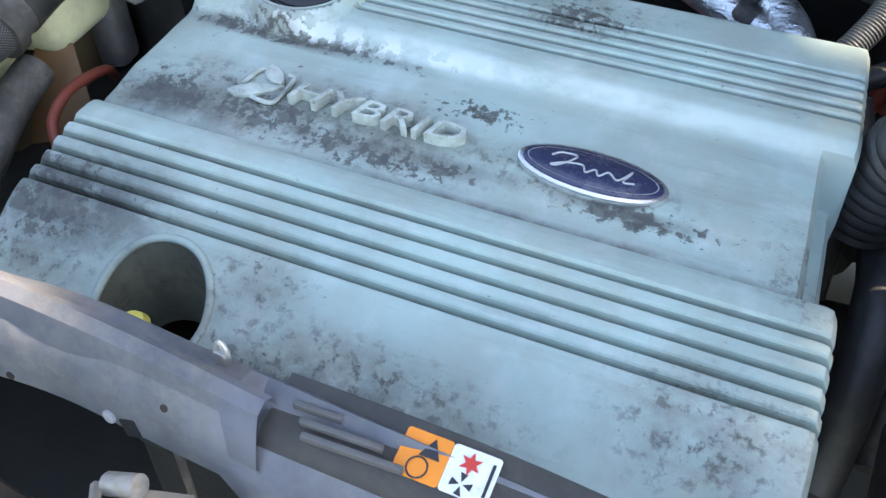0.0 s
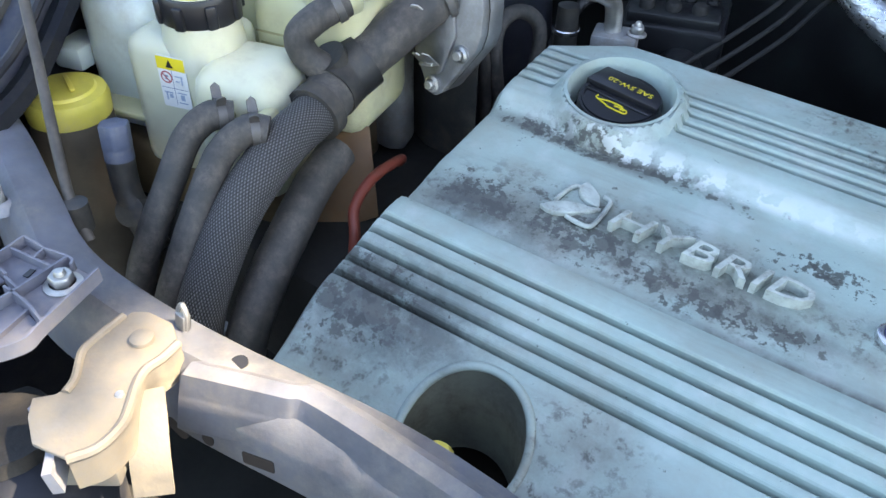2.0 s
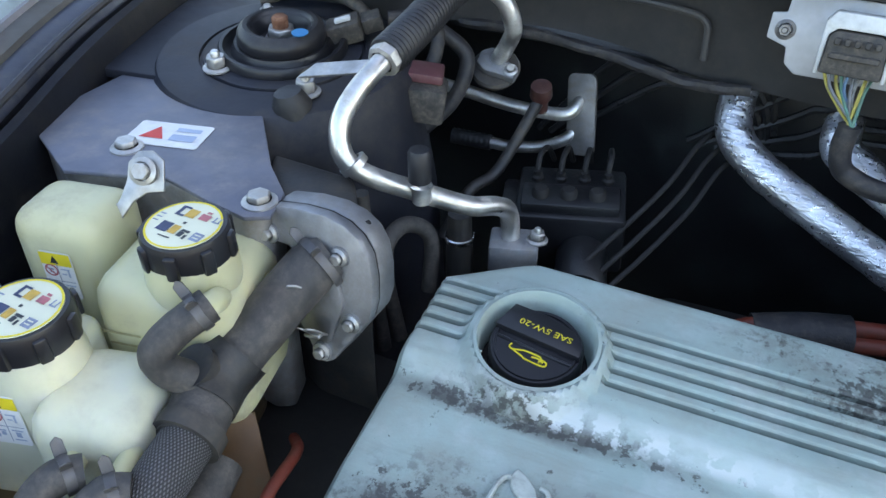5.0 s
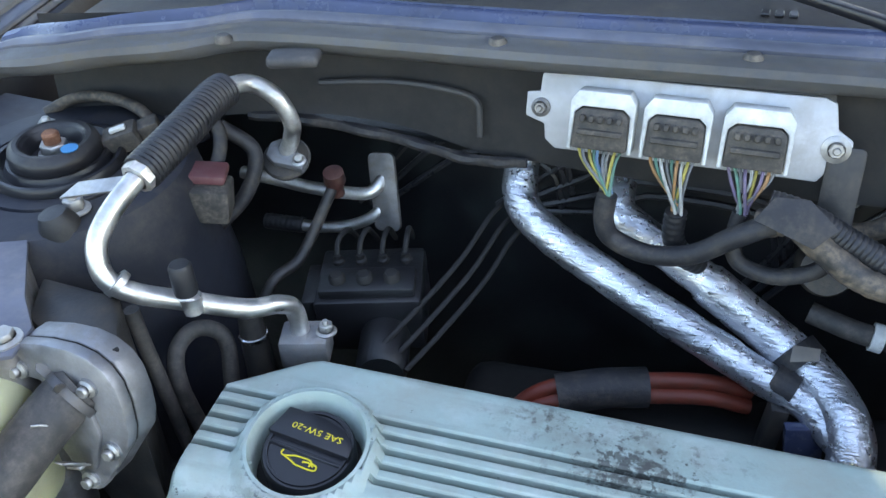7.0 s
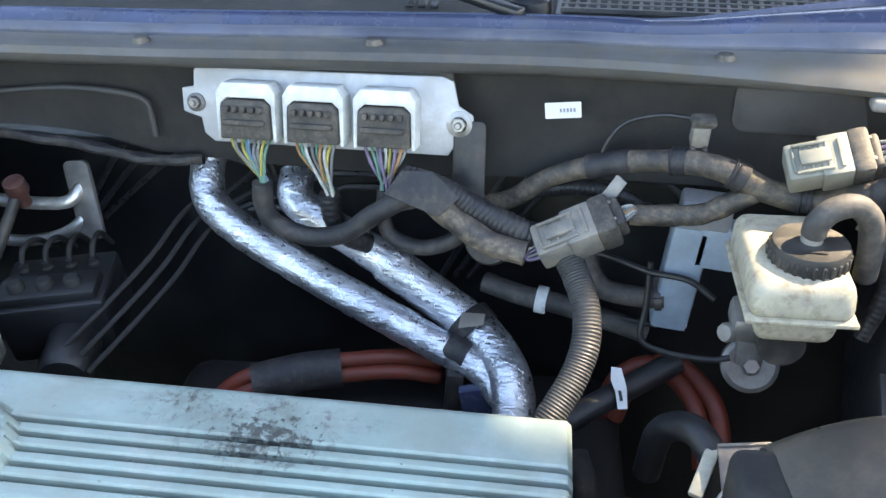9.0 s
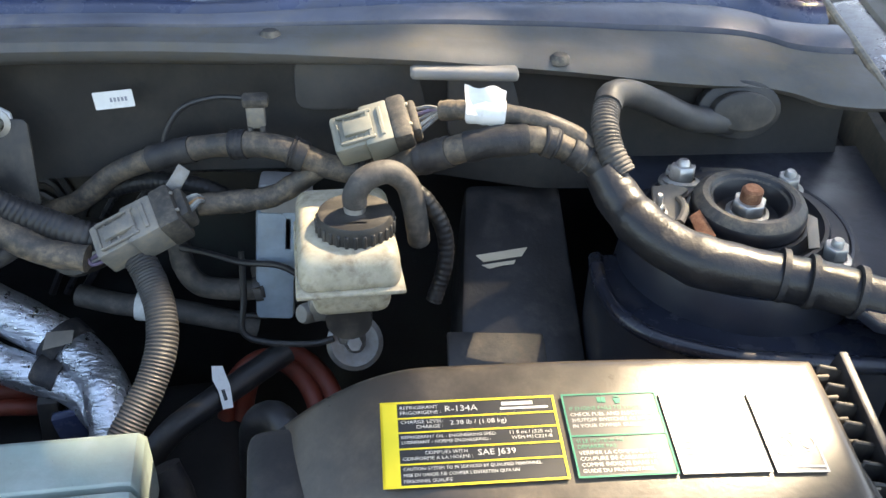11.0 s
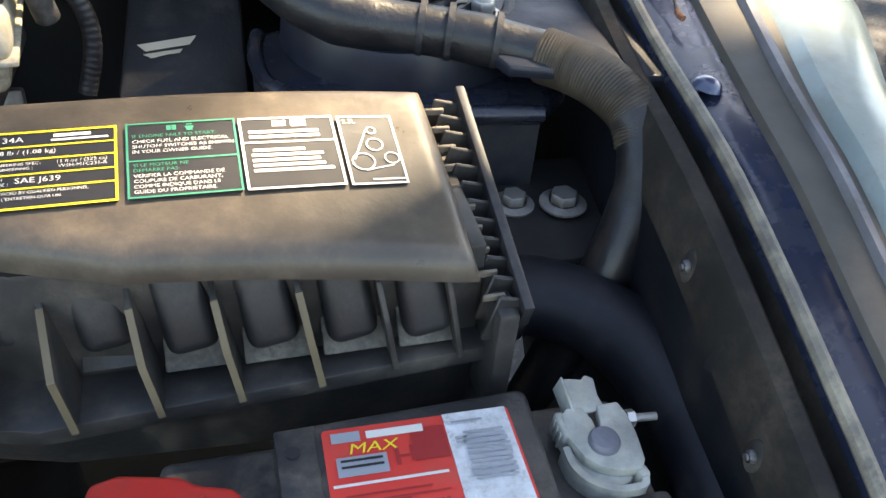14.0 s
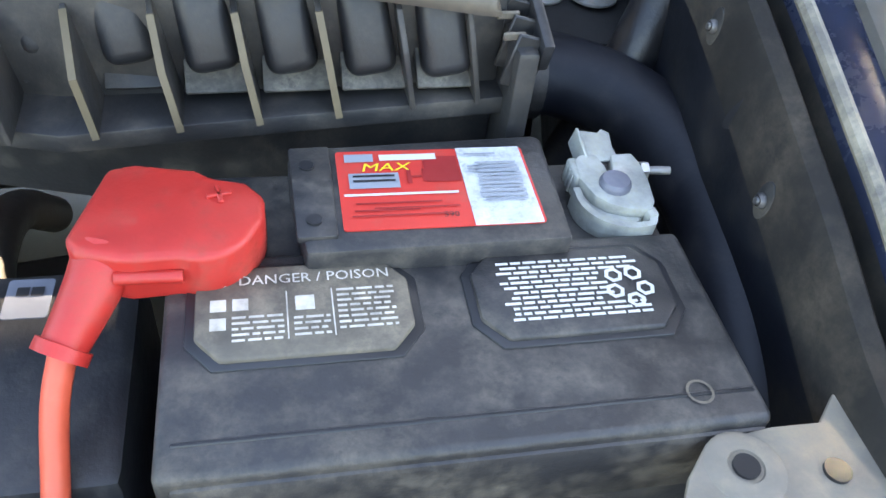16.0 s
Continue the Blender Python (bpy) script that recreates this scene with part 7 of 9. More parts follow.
hose("harness_branch", [(0.232, 0.902, 1.100), (0.215, 0.905, 1.085), (0.19, 0.905, 1.070), (0.160, 0.905, 1.066), (0.130, 0.904, 1.064)], 0.0095, "muddy taped harness branch to the grey plug", rubber_tan, group="wiring looms", cat="wiring")
hose("wiring_conduit", [(0.030, 0.955, 1.05), (0.075, 0.955, 1.06), (0.12, 0.955, 1.055), (0.16, 0.96, 1.03)], 0.008, "black conduit behind the harness", black, 0.005, group="wiring looms", cat="wiring")


def inline_plug(name, c, xdir, up, size, label, mat):
    p = thing(name, c, label, "connector", "connectors")
    m = frame_of(c, xdir, up)
    L, W, H = size

    def put(own, nm, mt):
        bmesh.ops.transform(own, matrix=m, verts=own.verts)
        return part(nm, own, mt, p)
    put(box((-L * 0.30, 0, 0), (L * 0.40, W * 0.90, H * 0.90), bevel=0.003), "female_half", mat)
    put(box((L * 0.04, 0, 0), (L * 0.34, W, H), bevel=0.002), "male_half", mat)
    put(box((L * 0.31, 0, 0), (L * 0.24, W * 1.10, H * 1.06), bevel=0.004), "collar", dark_plug)
    put(box((L * 0.47, 0, 0), (L * 0.12, W * 0.80, H * 0.72), bevel=0.003), "wire_seal", dark_plug)
    for j in range(3):
        put(box((-L * 0.42 + L * 0.10 * j, 0, H * 0.45), (L * 0.03, W * 0.62, H * 0.10), bevel=0.0006, seg=1), "rib", mat)
    for j in range(2):
        put(box((L * (-0.04 + 0.14 * j), 0, H * 0.51), (L * 0.05, W * 0.70, H * 0.08), bevel=0.0006, seg=1), "window_bar", mat)
    put(box((-L * 0.18, 0, H * 0.52), (L * 0.34, W * 0.35, H * 0.14), bevel=0.001), "latch", mat)
    for s in (-1, 1):
        put(box((-L * 0.2, s * W * 0.33, H * 0.5), (L * 0.42, W * 0.08, H * 0.12), bevel=0.0008, seg=1), "rail", mat)
        put(box((L * 0.3, s * W * 0.25, H * 0.43), (L * 0.3, W * 0.08, H * 0.1), bevel=0.0008, seg=1), "rail", mat)
    return p, m


pa, ma = inline_plug("loom_plug", (0.088, 0.886, 1.053), (0.085, 0.026, 0.026), (-0.25, -0.5, 0.85), (0.078, 0.036, 0.032), "muddy grey-brown loom plug below the harness", grey_plug)
pb, mb = inline_plug("loom_plug", (0.277, 0.886, 1.136), (0.08, 0.000, 0.026), (-0.2, -0.6, 0.8), (0.066, 0.035, 0.03), "pale grey loom plug above the brake reservoir", surf("pale_grey_plug", (0.22, 0.22, 0.185), 0.5, dust=(0.3, 0.27, 0.21), dusty=0.55, bump=0.15, scale=26))
for k in range(5):
    part("wire", tube([ma @ V((-0.037, -0.010 + 0.005 * k, 0)), ma @ V((-0.050, -0.006 + 0.003 * k, -0.002)), V((0.042, 0.871, 1.038))], 0.0016, 6, 4), wire_cols[(4, 5, 4, 1, 5)[k]], pa)
    part("wire", tube([mb @ V((0.034, -0.010 + 0.005 * k, 0)), mb @ V((0.046, -0.006 + 0.003 * k, 0.004)), V((0.328, 0.870, 1.160))], 0.0016, 6, 4), wire_cols[(5, 1, 5, 4, 5)[k]], pb)
    part("wire", tube([ma @ V((0.036, -0.008 + 0.004 * k, 0)), ma @ V((0.05, -0.005 + 0.002 * k, 0.004)), V((0.136, 0.904, 1.066))], 0.0015, 6, 4), wire_cols[(5, 1, 3, 5, 1)[k]], pa)
hose("plug_tail", [(0.326, 0.870, 1.160), (0.340, 0.863, 1.1635), (0.358, 0.857, 1.164), (0.392, 0.853, 1.160), (0.424, 0.849, 1.149), (0.436, 0.843, 1.138)], 0.0075, "tan dusty wiring tail from the pale plug", rubber_tan, group="wiring looms", cat="wiring")
wt = thing("white_tape", (0.352, 0.862, 1.165), "creased white tape flag round the wiring tail", "tape")
part("wrap", tube([(0.345, 0.8612, 1.164), (0.357, 0.8573, 1.1641), (0.372, 0.8555, 1.163)], 0.0098, 18, 5, None, 0.12), white_lab, wt)
flag_m = frame_of((0.357, 0.8545, 1.1735), (1, -0.18, 0.02), (0.05, -0.86, 0.5))
bm = bmesh.new()
bmesh.ops.create_grid(bm, x_segments=9, y_segments=6, size=0.5)
for v in bm.verts:
    v.co = V((v.co.x * (0.030 + 0.004 * v.co.y), v.co.y * 0.021 + 0.0016 * math.sin(v.co.x * 9) * (v.co.y > 0.4), 0.0016 * math.sin(v.co.x * 7 + v.co.y * 4)))
bmesh.ops.solidify(bm, geom=bm.faces[:], thickness=0.0006)
bmesh.ops.transform(bm, matrix=flag_m, verts=bm.verts)
part("flag", bm, white_lab, wt)
sp = thing("small_sensor_plug", (0.190, 0.93, 1.135), "small grey sensor plug with a thin lead", "connector", "connectors")
part("body", box((0.181, 0.925, 1.136), (0.015, 0.015, 0.022), (12, 0, 4), 0.003), grey_plug, sp)
part("head", box((0.182, 0.921, 1.149), (0.021, 0.013, 0.009), (12, 0, 4), 0.003), dark_plug, sp)
for dx in (-0.005, 0.005):
    part("leg", box((0.181 + dx, 0.921, 1.121), (0.004, 0.010, 0.012), (12, 0, 4), 0.001, 1), dark_plug, sp)
part("lead", tube([(0.172, 0.926, 1.149), (0.148, 0.935, 1.146), (0.12, 0.94, 1.135), (0.105, 0.938, 1.115), (0.10, 0.935, 1.095)], 0.0022, 8, 5), black, sp)
cl = thing("harness_clip", (0.11, 0.90, 1.08), "bent zinc clip between harness and plug", "clip")
part("strap", plate([(-0.007, -0.016), (0.005, -0.018), (0.008, 0.014), (-0.003, 0.016)], 0.002, frame_of((0.112, 0.908, 1.083), (0.9, -0.2, -0.4), (0, -0.9, 0.3)), 0.0006), steel, cl)
conduit_m = surf("grey_conduit", (0.045, 0.045, 0.047), 0.5, dust=(0.10, 0.092, 0.08), dusty=0.4, bump=0.2, scale=30)
hose("ribbed_conduit", [(0.075, 0.885, 1.035), (0.088, 0.870, 1.020), (0.100, 0.845, 1.003), (0.103, 0.820, 0.984), (0.095, 0.795, 0.963), (0.078, 0.768, 0.940), (0.06, 0.745, 0.91)], 0.0125, "grey ribbed conduit curving down to the cover", conduit_m, 0.0030, group="wiring looms", cat="wiring")
print_grey_t = surf("faded_print", (0.25, 0.26, 0.3), 0.6, vary=0.1, bump=0.0)
nl = thing("number_tag", (0.064, 0.953, 1.135), "small white paper tag on the firewall", "label")
tm = frame_of((0.0645, 0.9495, 1.139), (1, 0.02, 0.10), (0, -1, 0.12))
part("tag", plate(rounded(0.032, 0.0145, 0.001), 0.0005, tm, 0), white_lab, nl)
part("print", bars([(-0.002 + 0.003 * k, 0, 0.0019, 0.0035) for k in range(5)], tm, lift=0.0003), print_grey_t, nl, "", 0)


def brake_reservoir():
    b = thing("brake_reservoir", (0.260, 0.812, 1.03), "cream plastic brake fluid reservoir with dusty black cap", "brake reservoir")
    own = box((0, 0, 0), (0.076, 0.106, 0.030), bevel=0.0)
    for v in own.verts:
        if v.co.z > 0:
            v.co.x *= 0.94
            v.co.y = v.co.y * 0.95 + 0.004
            v.co.z += 0.003 * (v.co.y > 0)
    bmesh.ops.bevel(own, geom=own.edges[:], offset=0.010, segments=4, profile=0.5, affect="EDGES")
    bmesh.ops.transform(own, matrix=pose(0.2515, 0.826, 1.0755, 0, 0, 4), verts=own.verts)
    part("upper_half", own, fluid_m, b)
    bm = bmesh.new()
    own = box((0, 0, 0), (0.056, 0.084, 0.028), bevel=0.0)
    for v in own.verts:
        if v.co.z > 0:
            v.co.x *= 1.10
            v.co.y *= 1.10
    bmesh.ops.bevel(own, geom=own.edges[:], offset=0.009, segments=3, profile=0.5, affect="EDGES")
    bmesh.ops.transform(own, matrix=pose(0.2525, 0.826, 1.0465, 0, 0, 4), verts=own.verts)
    part("lower_half", merge(bm, own), fluid_m, b)
    part("seam", box((0.2515, 0.826, 1.0610), (0.079, 0.108, 0.004), (0, 0, 4), 0.0015, 2), fluid_m, b)
    m = pose(0.259, 0.817, 1.089)
    cap = part("cap", lathe([(0.027, -0.006), (0.0285, 0.0), (0.0285, 0.012), (0.027, 0.0155), (0.012, 0.0165), (0, 0.0165)], m, 44), dusty_black, b, "dusty black screw cap")
    for k in range(28):
        a = 2 * math.pi * k / 28
        part("knurl", box((0.259 + 0.0286 * math.cos(a), 0.817 + 0.0286 * math.sin(a), 1.0945), (0.0025, 0.0032, 0.011), (0, 0, math.degrees(a)), 0.0008, 1), dusty_black, cap)
    part("vent_nipple", lathe([(0.008, 0.015), (0.0085, 0.026), (0, 0.027)], m, 16), zinc, cap)
    part("embossed_mark", bars([(0.0, -0.016, 0.018, 0.0035)], m, lift=0.0172), black, cap, "", 0)
    return b


brake_reservoir()
hose("vent_hose", [(0.259, 0.817, 1.111), (0.260, 0.816, 1.121), (0.268, 0.818, 1.131), (0.284, 0.824, 1.133), (0.297, 0.827, 1.122), (0.303, 0.829, 1.102), (0.3065, 0.833, 1.078), (0.308, 0.837, 1.066)], 0.0090, "grey rubber vent hose looping off the brake cap")
hose("rear_vent_hose", [(0.306, 0.866, 1.095), (0.316, 0.863, 1.086), (0.327, 0.860, 1.068), (0.332, 0.857, 1.048), (0.330, 0.852, 1.026), (0.322, 0.846, 1.0)], 0.0068, "black ribbed hose falling beside the brake reservoir", black, 0.005)
mc = thing("master_cylinder", (0.24, 0.85, 0.95), "grey alloy master cylinder under the reservoir", "master cylinder")
part("barrel", tube([(0.252, 0.80, 1.018), (0.252, 0.95, 1.005)], 0.018, 22, 3), dusty_black, mc)
part("skirt", box((0.232, 0.845, 1.008), (0.026, 0.04, 0.024), (0, 0, 0), 0.006), steel, mc)
part("port", lathe([(0.0, 0.012), (0.007, 0.012), (0.0085, 0.009), (0.0085, -0.01)], frame_of((0.222, 0.836, 1.0), (0, 0, 1), (-0.7, -0.6, 0.3)), 14), steel, mc)
dk = thing("fitting_disc", (0.258, 0.9, 0.89), "blue-grey round washer plate with centre bolt", "washer plate")
dm = frame_of((0.2545, 0.897, 0.9165), (1, 0, 0), (0.02, -0.85, 0.52))
part("disc", lathe([(0.0, -0.012), (0.024, -0.012), (0.0265, -0.008), (0.0265, 0.0), (0.022, 0.0025), (0.016, 0.001), (0, 0.001)], dm, 36), steel, dk)
part("bolt", hexbolt(dm @ Matrix.Translation((0, 0, 0.001)), 0.008, 0.006, 1.2), zinc, dk)
part("arm", box((0.252, 0.905, 0.945), (0.025, 0.012, 0.06), (-10, 0, 0), 0.003), steel, dk)
pp = thing("blue_grey_box", (0.195, 0.94, 0.92), "pale blue-grey plastic box behind the brake reservoir", "box")
pale_blue = surf("pale_blue_plastic", (0.34, 0.42, 0.50), 0.45, dust=(0.35, 0.36, 0.36), dusty=0.3, bump=0.08)
part("body", box((0.184, 0.945, 0.980), (0.036, 0.03, 0.118), (0, 5, 0), 0.005), pale_blue, pp)
part("ear", box((0.212, 0.944, 1.018), (0.040, 0.028, 0.044), (0, 5, 0), 0.004), pale_blue, pp)
part("lug", box((0.198, 0.944, 1.052), (0.046, 0.028, 0.030), (0, 4, 0), 0.004), alu_sheet, pp)
for pts in ([(0.10, 0.94, 1.000), (0.125, 0.932, 0.998), (0.155, 0.925, 0.992), (0.19, 0.920, 0.990), (0.215, 0.915, 0.975)],
            [(0.155, 0.93, 1.00), (0.155, 0.915, 0.96), (0.153, 0.902, 0.930), (0.175, 0.897, 0.921), (0.215, 0.895, 0.919), (0.235, 0.895, 0.924)],
            [(0.03, 0.955, 0.93), (0.08, 0.955, 0.922), (0.12, 0.95, 0.918), (0.17, 0.945, 0.915)]):
    hose("brake_line", pts, 0.0030, "thin black brake line by the master cylinder", black, group="brake lines", seg=8, cat="pipe")
hose("heater_hose", [(0.095, 0.955, 1.00), (0.10, 0.945, 0.975), (0.115, 0.94, 0.957), (0.150, 0.938, 0.953), (0.172, 0.938, 0.955)], 0.0105, "short black heater hose with worm clamp")
clamp([(0.163, 0.938, 0.9535), (0.173, 0.938, 0.955)], 0.0115)
hose("heater_hose", [(-0.01, 0.97, 0.93), (0.03, 0.96, 0.925), (0.07, 0.955, 0.922), (0.11, 0.95, 0.915), (0.16, 0.95, 0.90)], 0.011, "black rubber hose along the liner")
part_t = thing("hose_band", (0.052, 0.955, 0.92), "pale plastic band on a black hose", "clip")
part("band", tube([(0.047, 0.957, 0.9245), (0.058, 0.956, 0.9235)], 0.0145, 16, 2), pale_plug, part_t)
sens = thing("round_sensor", (0.0, 0.96, 0.98), "dark round sensor cap on the liner", "sensor")
part("cap", lathe([(0.0, 0.024), (0.024, 0.022), (0.027, 0.012), (0.027, -0.03)], axis_pose((-0.005, 0.985, 0.975), (0, -0.8, 0.4)), 24), dusty_black, sens)
# red cables beside the airbox and the white tag
for dx, dz in ((0.0, 0.0), (0.018, 0.006)):
    hose("orange_cable", [(0.12 + dx, 0.92, 0.80 + dz), (0.135 + dx, 0.93, 0.850 + dz), (0.165 + dx, 0.935, 0.872 + dz), (0.195 + dx, 0.915, 0.870 + dz), (0.215 + dx, 0.885, 0.855 + dz), (0.222 + dx, 0.85, 0.82 + dz)], 0.009, "dull red-orange high voltage cable loop", orange_cable, group="high voltage cables", cat="cable")
tg = thing("cable_tag", (0.13, 0.86, 0.90), "white paper tag wrapped on a black cable", "tag")
gm = frame_of((0.137, 0.858, 0.905), (0.25, -0.35, -0.9), (0.1, -0.8, 0.6))
part("paper", plate([(-0.020, -0.004), (-0.008, -0.007), (0.004, -0.005), (0.020, -0.006), (0.021, 0.003), (0.002, 0.006), (-0.017, 0.005)], 0.0006, gm, 0), white_lab, tg)
part("print", bars([(0.008, -0.001, 0.010, 0.003)], gm, lift=0.0003), print_black, tg, "", 0)
hose("black_cable", [(0.05, 0.80, 0.82), (0.085, 0.825, 0.872), (0.12, 0.855, 0.885), (0.15, 0.88, 0.890), (0.19, 0.91, 0.90)], 0.012, "black cable under the white tag", black, group="wiring looms", cat="cable")
hose("black_cable", [(0.10, 0.77, 0.90), (0.112, 0.755, 0.87), (0.118, 0.72, 0.82), (0.12, 0.68, 0.74)], 0.014, "black hose falling beside the cover", tape_m, group="wiring looms", cat="cable")
hose("lower_black_hose", [(0.165, 0.50, 0.70), (0.168, 0.56, 0.78), (0.165, 0.62, 0.82), (0.155, 0.69, 0.83), (0.150, 0.75, 0.80), (0.15, 0.80, 0.72)], 0.021, "thick black hose low between cover and air box", black)
hose("lower_black_hose", [(0.205, 0.52, 0.72), (0.205, 0.60, 0.76), (0.20, 0.68, 0.77), (0.20, 0.76, 0.74), (0.21, 0.82, 0.68)], 0.018, "black hose low beside the air box", dusty_black)
bm = bmesh.new()
box((0.18, 0.70, 0.57), (0.16, 0.22, 0.14), (0, 0, 8), 0.02, 3, bm)
solo("intake_casting", bm, deep, "dark casting low between cover and air box", "casting")

slab = thing("airbox_side_cover", (0.222, 0.70, 0.93), "dusty grey steel side plate beside the air box", "plate")
sm = frame_of((0.2300, 0.705, 0.960), (1, 0.10, 0), (-0.08, -0.30, 0.95))
part("plate", plate([(-0.021, -0.055), (0.020, -0.055), (0.020, 0.036), (-0.019, 0.034)], 0.004, sm, 0.001), surf("dusty_side_plate", (0.10, 0.10, 0.105), 0.5, dust=(0.22, 0.20, 0.175), dusty=0.6, bump=0.25, scale=20), slab)
part("folded_edge", plate([(-0.019, 0.032), (0.020, 0.034), (0.020, 0.0365), (-0.019, 0.0345)], 0.002, sm @ Matrix.Translation((0, 0, 0.002)), 0.0005), rail_tan, slab, "tan worn edge")
lat = thing("wire_latch", (0.213, 0.665, 0.975), "bright wire bail latch at the air box corner", "latch")
part("bail", tube([(0.204, 0.662, 0.962), (0.203, 0.674, 0.972), (0.208, 0.682, 0.977), (0.216, 0.682, 0.977), (0.221, 0.674, 0.972), (0.221, 0.660, 0.960)], 0.0018, 8, 6), zinc, lat)
rod = thing("cream_clip", (0.200, 0.73, 0.93), "cream plastic clip on a black hose end", "clip")
part("strip", box((0.2015, 0.729, 0.947), (0.011, 0.050, 0.006), (12, 4, -18), 0.002), surf("cream_plastic", (0.58, 0.54, 0.42), 0.5, dust=(0.36, 0.32, 0.24), dusty=0.35, scale=30), rod)
hose("elbow_hose", [(0.166, 0.80, 0.86), (0.172, 0.795, 0.915), (0.190, 0.775, 0.945), (0.205, 0.755, 0.946), (0.215, 0.74, 0.92), (0.216, 0.73, 0.85)], 0.0125, "black rubber elbow hose beside the air box", black)

# ---- black duct between reservoir and tower ----
du = thing("intake_duct", (0.40, 0.87, 0.85), "black plastic duct box with torn cream sticker", "duct")
M = frame_of((0.395, 0.875, 1.018), (1, 0.0, 0), (0, -0.40, 0.92))
part("body", plate([(-0.058, -0.10), (0.046, -0.10), (0.052, 0.085), (-0.036, 0.085)], 0.15, M, 0.006), black, du)
part("lip", plate([(-0.068, -0.115), (-0.02, -0.108), (0.012, -0.11), (0.012, -0.075), (-0.066, -0.07)], 0.006, M @ Matrix.Translation((0, 0, 0.008)), 0.002), dusty_black, du)
cream_st = surf("cream_sticker", (0.62, 0.54, 0.4), 0.6, vary=0.1, bump=0.02)
part("sticker", plate([(-0.034, 0.006), (0.012, 0.013), (0.006, 0.004), (-0.028, -0.001)], 0.0006, M @ Matrix.Translation((0, 0, 0.0012)), 0), cream_st, du, "torn cream sticker")
part("sticker", plate([(-0.030, -0.004), (0.000, 0.000), (-0.002, -0.004), (-0.012, -0.005), (-0.024, -0.008)], 0.0006, M @ Matrix.Translation((0, 0, 0.0012)), 0), cream_st, du, "torn cream sticker")

# ---- thick loom over the tower and its conduit ----
tape_dust = surf("dusty_tape_wrap", (0.013, 0.013, 0.015), 0.36, spec=0.5, dust=(0.055, 0.046, 0.038), dusty=0.30, bump=0.6, scale=18, grain=160)
braid_m = surf("muddy_braid", (0.06, 0.048, 0.036), 0.6, dust=(0.15, 0.115, 0.08), dusty=0.5, bump=0.5, grain=320, scale=24)
tl = thing("thick_loom", (0.55, 0.72, 0.9), "thick black taped loom sweeping past the tower, dusty", "wiring", "wiring looms")
LOOM = [(0.444, 0.829, 1.128), (0.458, 0.810, 1.109), (0.473, 0.780, 1.100), (0.499, 0.755, 1.094), (0.535, 0.744, 1.090), (0.586, 0.730, 1.085), (0.630, 0.706, 1.081), (0.656, 0.671, 1.079), (0.671, 0.640, 1.067), (0.668, 0.612, 1.040), (0.650, 0.592, 1.0), (0.628, 0.582, 0.95), (0.60, 0.58, 0.88)]
part("core", tube(LOOM, lambda t: 0.0145 + 0.0045 * math.sin(min(1.0, t * 2.4) * 2.6), 22, 10, None, 0.10), tape_dust, tl)
part("braid", tube([(0.630, 0.706, 1.081), (0.645, 0.690, 1.0803), (0.656, 0.671, 1.079), (0.665, 0.655, 1.0745), (0.671, 0.640, 1.067), (0.6715, 0.627, 1.055)], lambda t: 0.0186 - 0.0016 * t, 26, 8, ribs=0.0022), braid_m, tl, "muddy brown braided sleeve")
for q0, q1, r in (((0.552, 0.7405, 1.0895), (0.556, 0.739, 1.0893), 0.0195), ((0.570, 0.7335, 1.0885), (0.574, 0.732, 1.0883), 0.0195), ((0.600, 0.7225, 1.086), (0.604, 0.721, 1.0857), 0.0190)):
    part("tape_ring", tube([q0, q1], r, 20, 2), tape_m, tl)
hose("grommet_loom", [(0.458, 0.822, 1.128), (0.450, 0.834, 1.142), (0.449, 0.852, 1.155), (0.456, 0.874, 1.163)], 0.0105, "black ribbed loom arching to a firewall grommet", rubber, 0.003, group="wiring looms", cat="wiring")
hose("grommet_loom", [(0.454, 0.868, 1.162), (0.462, 0.884, 1.165), (0.482, 0.900, 1.160), (0.512, 0.910, 1.146), (0.545, 0.918, 1.130), (0.585, 0.926, 1.122)], 0.0112, "dusty taped loom running into a firewall grommet", conduit_m, group="wiring looms", cat="wiring")
gr = thing("grommet", (0.590, 0.935, 1.105), "black oval rubber grommet in the firewall", "grommet")
gm = frame_of((0.592, 0.930, 1.132), (1, 0.0, -0.06), (0.0, -1, 0.22))
part("flange", plate(oval(0.038, 0.026, 36), 0.012, gm @ Matrix.Translation((0, 0, 0.004)), 0.004), black, gr)
part("sleeve", plate(oval(0.028, 0.017, 32), 0.018, gm @ Matrix.Translation((0, 0, 0.014)), 0.005, None, (), 3), dusty_black, gr, "raised rubber sleeve")
rb = thing("ground_bracket", (0.505, 0.84, 1.10), "rusty tan steel bracket beside the tower mount", "bracket")
gbm = frame_of((0.497, 0.812, 1.099), (1, -0.06, 0.02), (-0.05, -0.12, 1))
part("plate", plate([(-0.022, -0.026), (-0.006, -0.034), (0.006, -0.036), (0.004, -0.010), (0.012, 0.002), (0.010, 0.020), (0.022, 0.030), (0.016, 0.040), (-0.006, 0.036), (-0.010, 0.016), (-0.018, 0.008)], 0.003, gbm, 0.0008), rail_tan, rb)
part("curled_tab", tube([gbm @ V((0.004, -0.012, 0.001)), gbm @ V((0.009, -0.004, 0.005)), gbm @ V((0.011, 0.008, 0.004)), gbm @ V((0.010, 0.018, 0.001))], lambda t: 0.0034 - 0.0012 * t, 8, 5, None, 0.3), rail_tan, rb)
